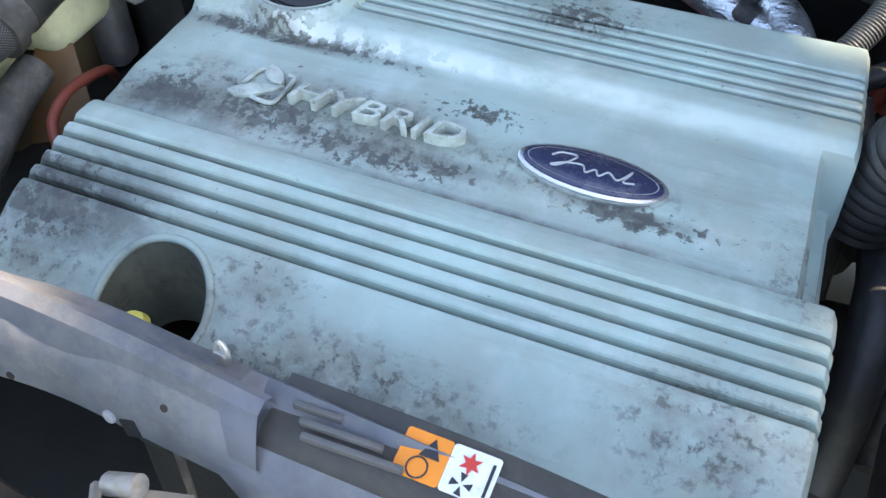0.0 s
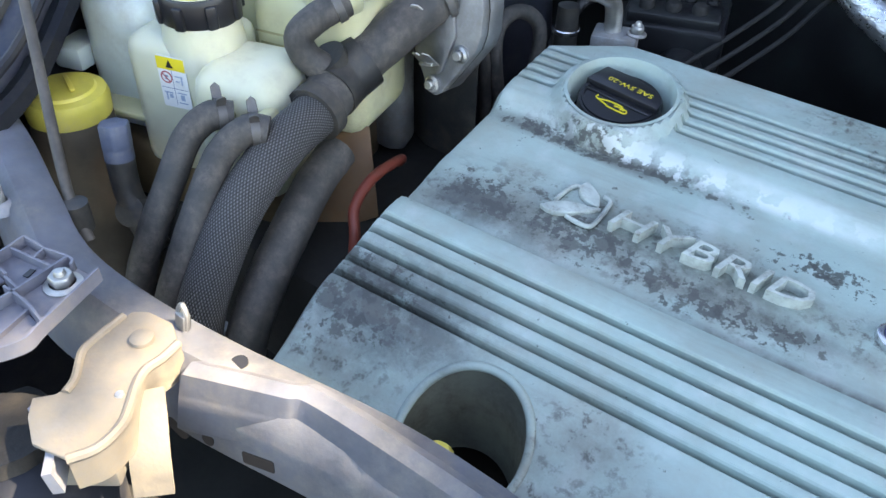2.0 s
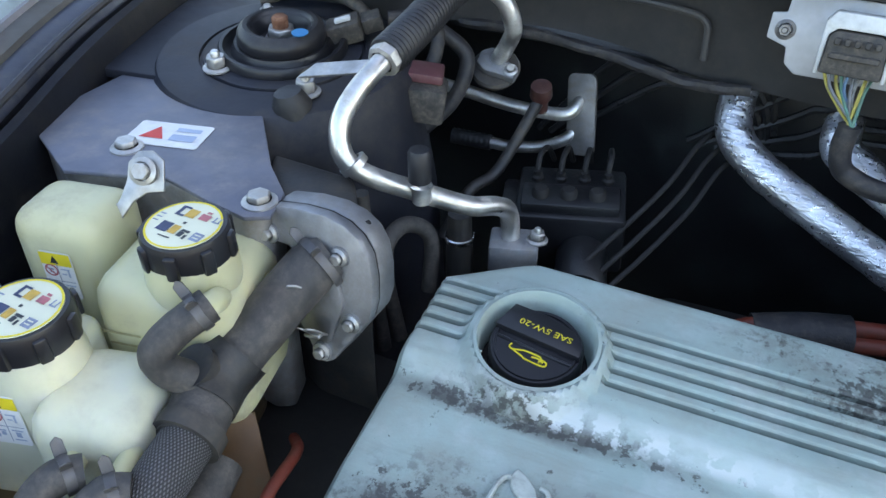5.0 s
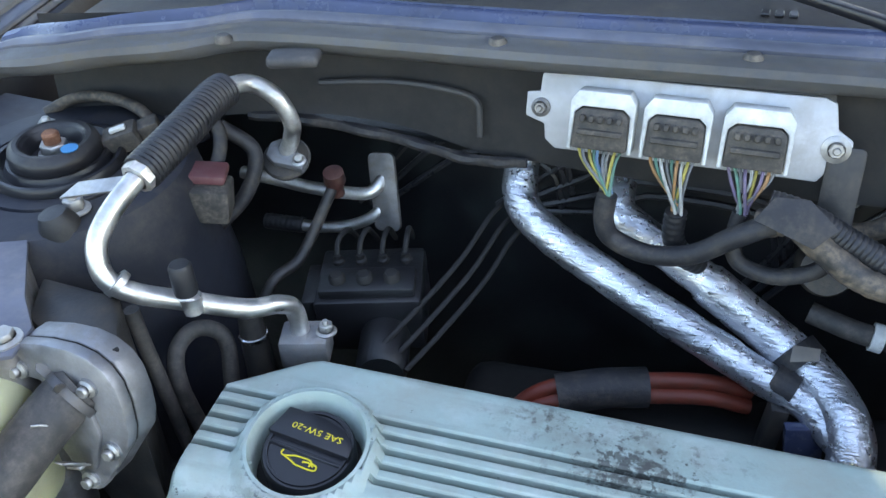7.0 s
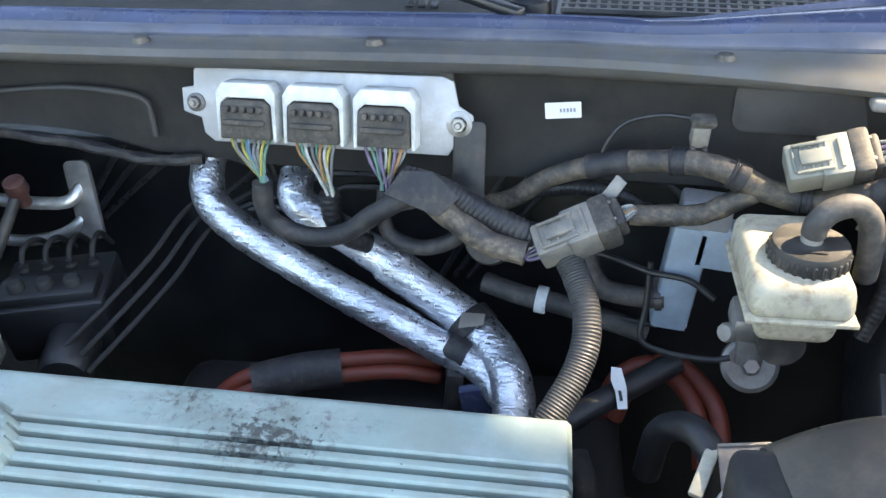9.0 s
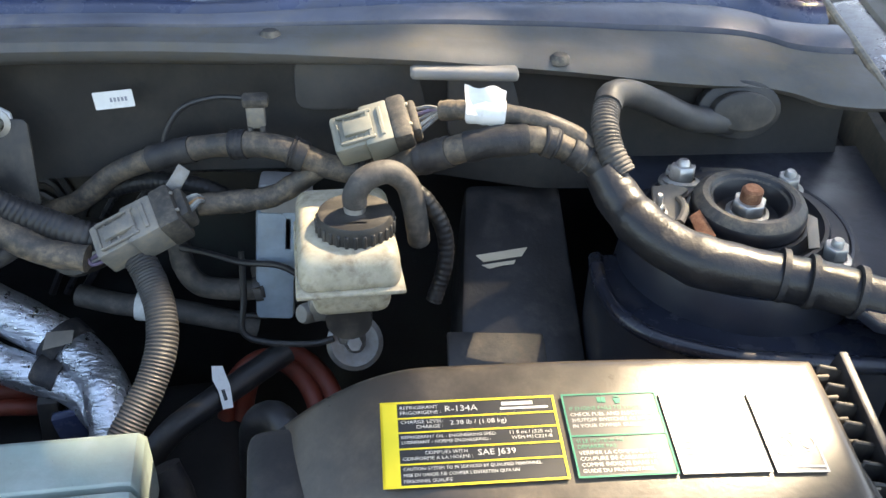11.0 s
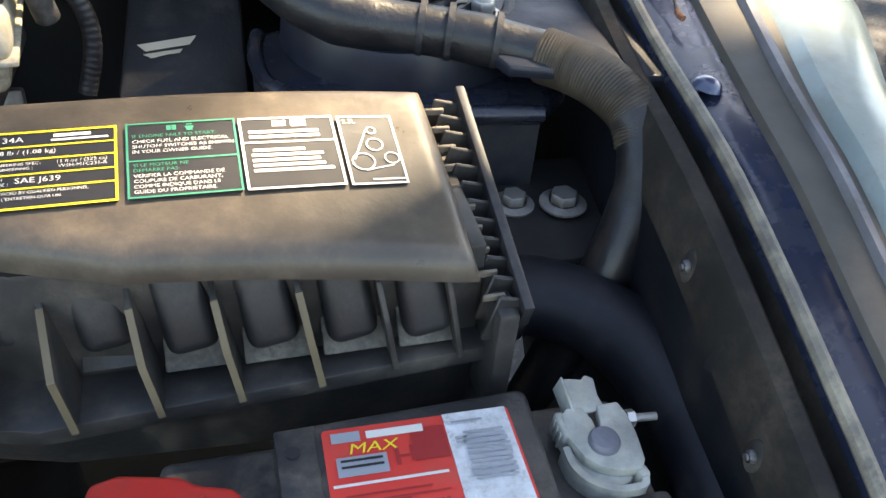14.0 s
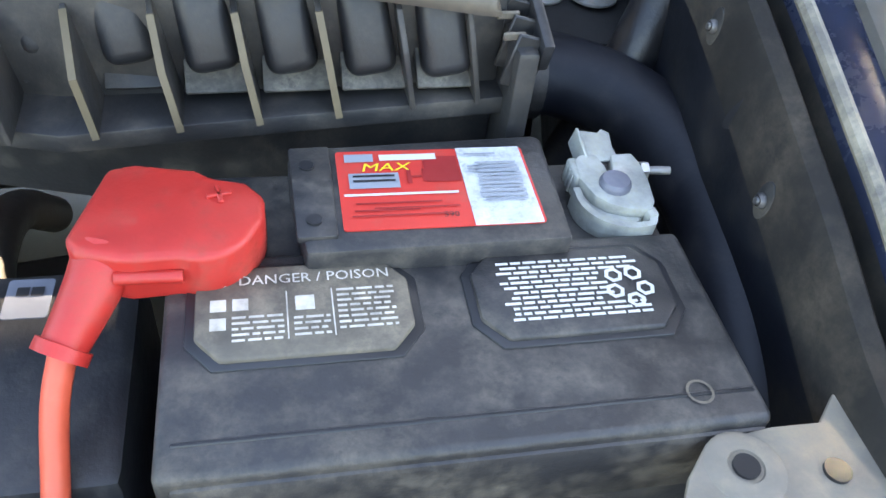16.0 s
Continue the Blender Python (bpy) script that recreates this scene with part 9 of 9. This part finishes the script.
    # two vent covers with their lettering
    for k, (cx, cy) in enumerate(((0.420, 0.399), (0.5385, 0.3945))):
        vm = frame_of((cx, cy, Z + 0.0035), (1, -0.035, 0.03), (0, 0, 1))
        w, h, c = 0.090, 0.050, 0.010
        out = [(-w / 2 + c, -h / 2), (w / 2 - c, -h / 2), (w / 2, -h / 2 + c * 1.2), (w / 2, h / 2 - c * 1.2), (w / 2 - c, h / 2), (-w / 2 + c, h / 2), (-w / 2, h / 2 - c * 1.2), (-w / 2, -h / 2 + c * 1.2)]
        part("vent_groove", plate([(x * 1.09, y * 1.13) for x, y in out], 0.004, vm @ Matrix.Translation((0, 0, -0.0025)), 0.0006), print_black, b)
        # left cover takes the tan copy, which carries warm sunlight in its colour
        vc = part("vent_cover", plate(out, 0.006, vm, 0.0015), battery_m if k else battery_tan, b, "dusty moulded vent cover")
        if k == 0:
            part("print", text("DANGER / POISON", 0.0076, vm @ pose(0.005, 0.0160, 0.0006), 0, 1.0), print_pale, vc, "embossed print DANGER / POISON", 0)
            part("warning_triangle", lathe([(0.0022, 0.0006), (0.0040, 0.0006)], vm @ pose(-0.0355, 0.0155, 0, 0, 0, 90), 3), print_pale, vc, "", 0)
            rnd = random.Random(5)
            rows = [(-0.0355, 0.003, 0.0065, 0.0065), (-0.0265, 0.003, 0.0065, 0.0065), (-0.0355, -0.007, 0.0065, 0.0065), (0.0, 0.002, 0.008, 0.008), (-0.0075, -0.004, 0.0006, 0.026), (0.0115, -0.004, 0.0006, 0.026)]
            for x0, x1, n, y0 in ((-0.030, -0.010, 5, -0.004), (-0.005, 0.009, 4, -0.006), (0.0135, 0.037, 8, 0.008)):
                for j in range(n):
                    x = x0
                    while x < x1:
                        w2 = min(x1 - x + 0.001, 0.0025 + 0.005 * rnd.random())
                        rows.append((x + w2 / 2, y0 - 0.0030 * j, w2, 0.0013))
                        x += w2 + 0.0012
        else:
            rnd = random.Random(3)
            rows = []
            for j in range(12):
                y = 0.0170 - 0.0030 * j
                x = -0.034 + 0.006 * rnd.random()
                while x < (0.012 if 2 < j < 9 else 0.03):
                    w2 = 0.0025 + 0.006 * rnd.random()
                    rows.append((x + w2 / 2, y, w2, 0.0015))
                    x += w2 + 0.0012
            hexes = bmesh.new()
            for hx, hy in ((0.0205, 0.006), (0.030, 0.0065), (0.0185, -0.0035), (0.033, -0.003), (0.0265, -0.0095)):
                lathe([(0.0026, 0.0005), (0.0046, 0.0005)], vm @ pose(hx, hy, 0, 0, 0, 12), 6, hexes)
            part("print", hexes, print_white, vc, "", 0)
        part("print", bars(rows, vm), print_white if k else print_pale, vc, "", 0)
    part("mark", lathe([(0.0048, 0.0002), (0.0060, 0.0002)], pose(0.574, 0.335, Z + 0.0005), 24), battery_tan, b, "", 0)
    part("front_step", box((0.482, 0.3285, 0.962), (0.236, 0.016, 0.040), (0, 0, -2), 0.004, 2), battery_m, b)
    part("step_groove", box((0.482, 0.3375, 0.9865), (0.232, 0.0022, 0.0022), (0, 0, -2), 0.0005, 1), print_black, b)
    part("hold_down", box((0.475, 0.326, 0.86), (0.25, 0.012, 0.04), (0, 0, -2), 0.004), battery_m, b)
    return b


print_grey = surf("grey_print", (0.27, 0.29, 0.32), 0.55, vary=0.1, bump=0.0)
print_dark_red = surf("dark_red_print", (0.34, 0.02, 0.02), 0.55, vary=0.1, bump=0.0)
print_pale = surf("pale_worn_print", (0.50, 0.46, 0.39), 0.6, vary=0.3, scale=90, bump=0.0)
# dusty battery plastic with the warm sunlight on the left cover coloured in
battery_tan = surf("sunlit_battery_plastic", (0.085, 0.073, 0.057), 0.55, dust=(0.26, 0.215, 0.155), dusty=0.66, bump=0.25, scale=14)
battery()


def negative_clamp():
    c = thing("negative_terminal", (0.578, 0.447, 0.985), "grey lead battery clamp on the negative post", "battery terminal")
    m = pose(0.579, 0.454, 0.990, 0, 0, -4) @ Matrix.Scale(0.86, 4)

    def put(own, nm, mat, lab=""):
        bmesh.ops.transform(own, matrix=m, verts=own.verts)
        return part(nm, own, mat, c, lab)
    out = [(-0.020, 0.006), (-0.019, 0.022), (-0.015, 0.026), (-0.005, 0.026), (-0.0015, 0.016), (-0.0012, 0.0105), (0.0016, 0.0105), (0.0030, 0.016), (0.0045, 0.026), (0.018, 0.027), (0.021, 0.018), (0.022, 0.004), (0.0205, -0.014), (0.0165, -0.0205), (0.003, -0.0195), (-0.007, -0.0155), (-0.014, -0.009)]
    put(plate(out, 0.009, pose(0, 0, 0.0085, 4, 0, 0), 0.0018), "clamp_body", lead)
    put(box((-0.0195, 0.016, 0.001), (0.0065, 0.019, 0.016), (0, 4, 4), 0.0022, 3), "cheek", lead)
    for k in range(3):
        put(box((-0.0232, 0.0105 + 0.005 * k, 0.001), (0.0012, 0.0022, 0.013), (0, 4, 4), 0.0005, 1), "serration", lead)
    band = spline([(-0.0215, 0.004, -0.006), (-0.0200, -0.010, -0.007), (-0.012, -0.021, -0.008), (0.002, -0.0275, -0.008), (0.015, -0.027, -0.007), (0.0185, -0.0205, -0.005)], 5)
    put(sweep(bmesh.new(), band, [(-0.0022, -0.006), (0.0022, -0.006), (0.0022, 0.010), (-0.0022, 0.010)], up=(0, 0, 1)), "band", lead, "bent lead-plated strap")
    put(box((0.017, -0.020, -0.001), (0.007, 0.008, 0.014), (0, 0, 10), 0.002), "strap_end", lead)
    put(plate(oval(0.0195, 0.0215, 24), 0.012, pose(0, -0.004, 0.0), 0.002), "foot", lead)
    put(lathe([(0.0096, 0.0), (0.0096, 0.0100), (0.0092, 0.0110), (0.008, 0.0128), (0.004, 0.0136), (0, 0.0138)], Matrix.Identity(4), 28), "post", cool_grey, "dull grey round battery post")
    put(tube([V((0.016, 0.018, 0.004)), V((0.041, 0.017, 0.004))], 0.0026, 10, 3), "screw", steel)
    put(lathe([(0.0055, 0), (0.0055, 0.005), (0, 0.005)], pose(0.0215, 0.0178, 0.004, 0, 90, 0), 6), "screw_nut", zinc)
    put(plate([(-0.010, 0.022), (0.010, 0.024), (0.008, 0.034), (0.009, 0.046), (0.004, 0.049), (0.001, 0.046), (-0.010, 0.048), (-0.012, 0.036)], 0.0022, pose(0, 0, 0.004, 10, 0, 0), 0.0008), "cable_lug", lead, "upturned grey cable lug")
    put(box((-0.0125, 0.036, 0.006), (0.002, 0.024, 0.014), (10, 8, 4), 0.0007, 1), "lug_side", lead)
    return c


negative_clamp()


def positive_cover():
    c = thing("positive_terminal_cover", (0.37, 0.445, 0.985), "red plastic positive terminal cover with plus sign", "terminal cover")
    out = [(0.340, 0.474), (0.352, 0.4765), (0.378, 0.470), (0.385, 0.464), (0.400, 0.459), (0.4075, 0.448), (0.406, 0.434), (0.398, 0.420), (0.388, 0.4135), (0.378, 0.4125), (0.372, 0.4155), (0.350, 0.4155), (0.330, 0.422), (0.326, 0.430)]
    body = part("hood", plate(out, 0.026, Matrix.Translation((0, 0, 1.0105)), 0.004, None, (), 3), red_plastic, c)
    part("plus_bar", box((0.388, 0.4505, 1.011), (0.011, 0.0022, 0.0016), (0, 0, 10), 0.0004, 1), red_plastic, body)
    part("plus_bar", box((0.388, 0.4505, 1.011), (0.0022, 0.011, 0.0016), (0, 0, 10), 0.0004, 1), red_plastic, body)
    part("hinge", tube([(0.345, 0.4155, 1.000), (0.372, 0.4135, 1.000)], 0.003, 10, 3), red_plastic, c)
    part("neck", tube([(0.341, 0.432, 0.999), (0.334, 0.415, 0.992), (0.3225, 0.398, 0.979)], lambda t: 0.0135 - 0.004 * t, 20, 6), red_plastic, c, "red cable boot")
    part("cuff", tube([(0.3235, 0.4, 0.980), (0.321, 0.396, 0.977)], 0.0118, 20, 2), red_plastic, c)
    part("cable", tube([(0.323, 0.399, 0.979), (0.3175, 0.385, 0.962), (0.3145, 0.368, 0.940), (0.3125, 0.350, 0.915), (0.311, 0.335, 0.87), (0.311, 0.32, 0.80)], 0.0058, 14, 6), orange_red, c, "orange-red battery cable")
    return c


orange_red = surf("orange_red_cable", (0.68, 0.10, 0.05), 0.42, vary=0.1, bump=0.08, dust=(0.5, 0.2, 0.14), dusty=0.3)
positive_cover()
# dark tray and relay box beside the battery, with a small booklet label
faded_m = surf("faded_label", (0.14, 0.15, 0.18), 0.6, vary=0.2, bump=0.0)
tr = thing("fuse_box", (0.28, 0.43, 0.80), "dark blue-black fuse box beside the battery", "fuse box")
part("box", box((0.262, 0.43, 0.865), (0.16, 0.13, 0.13), (0, 0, -2), 0.008), black, tr)
part("label", plate(rounded(0.022, 0.026, 0.002), 0.0006, frame_of((0.289, 0.474, 0.9307), (1, -0.06, 0), (0, 0, 1)), 0), faded_m, tr, "faded booklet symbol label")
part("label_mark", bars([(-0.003, 0.004, 0.006, 0.006), (0.004, 0.004, 0.006, 0.006)], frame_of((0.289, 0.474, 0.931), (1, -0.06, 0), (0, 0, 1))), print_black, tr, "", 0)
tray = thing("battery_tray", (0.5, 0.42, 0.76), "black battery tray under the battery", "tray")
part("tray", box((0.50, 0.43, 0.778), (0.36, 0.24, 0.02), bevel=0.004), black, tray)

# bare steel bracket at the front corner
fb = thing("corner_bracket", (0.61, 0.28, 0.96), "bare dusty steel corner bracket with two holes, coloured sunlit tan", "bracket")
# dusty steel, with the sandy tone of sunlight mixed into the colour
corner_m = surf("sunlit_dusty_steel", (0.21, 0.185, 0.15), 0.6, 0.1, dust=(0.30, 0.245, 0.175), dusty=0.7, bump=0.2, scale=14)
part("plate", plate([(0.535, 0.27), (0.556, 0.302), (0.570, 0.3155), (0.600, 0.318), (0.622, 0.317), (0.642, 0.335), (0.668, 0.352), (0.70, 0.34), (0.70, 0.22), (0.55, 0.22)], 0.004, Matrix.Translation((0, 0, 0.982)), 0.001), corner_m, fb)
part("boss", lathe([(0.0165, 0.0), (0.0145, 0.0012), (0.0075, 0.0014), (0.007, 0.0004), (0, 0.0004)], pose(0.580, 0.302, 0.982), 24), corner_m, fb)
for x, y in ((0.580, 0.302), (0.616, 0.2945)):
    part("hole", lathe([(0.0055, 0.0), (0.0055, 0.0016), (0, 0.0016)], pose(x, y, 0.9822), 20), print_black, fb)
# ---- unseen trees added on the sunny side to cast the dappled shade ----
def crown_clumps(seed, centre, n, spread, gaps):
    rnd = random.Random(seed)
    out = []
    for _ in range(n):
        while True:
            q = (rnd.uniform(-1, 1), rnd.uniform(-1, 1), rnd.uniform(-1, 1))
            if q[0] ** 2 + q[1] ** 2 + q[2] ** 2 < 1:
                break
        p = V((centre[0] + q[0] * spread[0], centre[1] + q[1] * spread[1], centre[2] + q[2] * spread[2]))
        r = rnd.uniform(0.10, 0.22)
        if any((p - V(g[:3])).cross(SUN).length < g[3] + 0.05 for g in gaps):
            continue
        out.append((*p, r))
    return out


def shade_tree(c, seed, n, gaps, sprays=()):
    t = thing("tree", (c.x + 0.6, c.y + 0.4, 0), "unseen leafy green tree added to shade the bay and ground", "tree")
    part("trunk", tube([(c.x + 0.6, c.y + 0.4, 0), (c.x + 0.5, c.y + 0.35, 1.6), (c.x + 0.25, c.y + 0.2, 3.4), (c.x, c.y, 5.2)], lambda k: 0.20 - 0.11 * k, 16, 6), bark, t)
    rnd = random.Random(11)
    for k in range(9):
        a = 2 * math.pi * k / 9
        s = V((c.x + 0.3, c.y + 0.25, 3.0 + 0.25 * k))
        e = c + V((2.0 * math.cos(a), 2.0 * math.sin(a), rnd.uniform(-0.6, 1.2)))
        part("limb", tube([s, s.lerp(e, 0.5) + V((0, 0, 0.25)), e], lambda q: 0.06 - 0.045 * q, 8, 4), bark, t)
    verts, faces = [], []
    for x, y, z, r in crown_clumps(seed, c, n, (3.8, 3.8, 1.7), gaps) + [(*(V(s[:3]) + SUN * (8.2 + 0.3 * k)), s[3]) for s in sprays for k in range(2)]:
        for _ in range(14):
            d = V((rnd.gauss(0, 1), rnd.gauss(0, 1), rnd.gauss(0, 0.6))) * (r * 0.55)
            p = V((x, y, z)) + d
            u = V((rnd.gauss(0, 1), rnd.gauss(0, 1), rnd.gauss(0, 0.5))).normalized()
            w = u.cross(V((rnd.gauss(0, 0.4), rnd.gauss(0, 0.4), 1))).normalized()
            L = rnd.uniform(0.06, 0.10)
            b = len(verts)
            verts += [p - u * L, p + w * L * 0.42, p + u * L, p - w * L * 0.42]
            faces.append((b, b + 1, b + 2, b + 3))
    me = bpy.data.meshes.new("crown")
    at = BASE[t.name]
    me.from_pydata([v - at for v in verts], [], faces)
    me.materials.append(leaf_m)
    ob = new("crown", me)
    ob.parent = t
    return t


# crown gaps aimed to let sunlight fall on these places: x, y, z and the gap's radius
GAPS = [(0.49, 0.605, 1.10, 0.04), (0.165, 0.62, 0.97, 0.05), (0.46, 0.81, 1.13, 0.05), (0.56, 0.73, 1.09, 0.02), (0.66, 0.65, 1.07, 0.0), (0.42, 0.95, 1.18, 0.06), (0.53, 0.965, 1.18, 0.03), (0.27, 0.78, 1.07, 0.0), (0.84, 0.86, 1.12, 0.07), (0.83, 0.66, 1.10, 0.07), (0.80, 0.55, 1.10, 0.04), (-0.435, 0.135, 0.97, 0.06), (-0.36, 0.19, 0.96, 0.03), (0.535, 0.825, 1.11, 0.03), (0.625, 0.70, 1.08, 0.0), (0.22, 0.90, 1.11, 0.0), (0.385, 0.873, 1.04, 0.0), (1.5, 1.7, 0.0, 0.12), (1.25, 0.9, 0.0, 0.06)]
bark = surf("bark", (0.12, 0.09, 0.07), 0.9, vary=0.3, bump=0.8, grain=40, scale=6)
leaf_m = surf("leaf", (0.06, 0.10, 0.03), 0.55, vary=0.3, bump=0.0, scale=3)
# the last list adds leaf sprays up the sun line to shade single spots
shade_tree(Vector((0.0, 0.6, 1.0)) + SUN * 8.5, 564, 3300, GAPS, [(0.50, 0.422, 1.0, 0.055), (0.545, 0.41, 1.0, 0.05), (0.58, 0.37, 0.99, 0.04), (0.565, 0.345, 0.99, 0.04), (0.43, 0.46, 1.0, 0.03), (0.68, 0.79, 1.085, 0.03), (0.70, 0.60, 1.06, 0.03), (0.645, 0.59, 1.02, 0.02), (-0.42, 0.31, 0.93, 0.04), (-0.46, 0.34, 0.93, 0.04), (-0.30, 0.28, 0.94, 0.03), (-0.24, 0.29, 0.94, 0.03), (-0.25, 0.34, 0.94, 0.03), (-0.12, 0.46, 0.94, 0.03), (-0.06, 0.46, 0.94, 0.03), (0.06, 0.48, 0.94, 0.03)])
# second unseen tree, added to shade the ground beyond the fender
shade_tree(Vector((4.2, 4.4, 0.0)) + SUN * 9.5, 21, 1150, [])
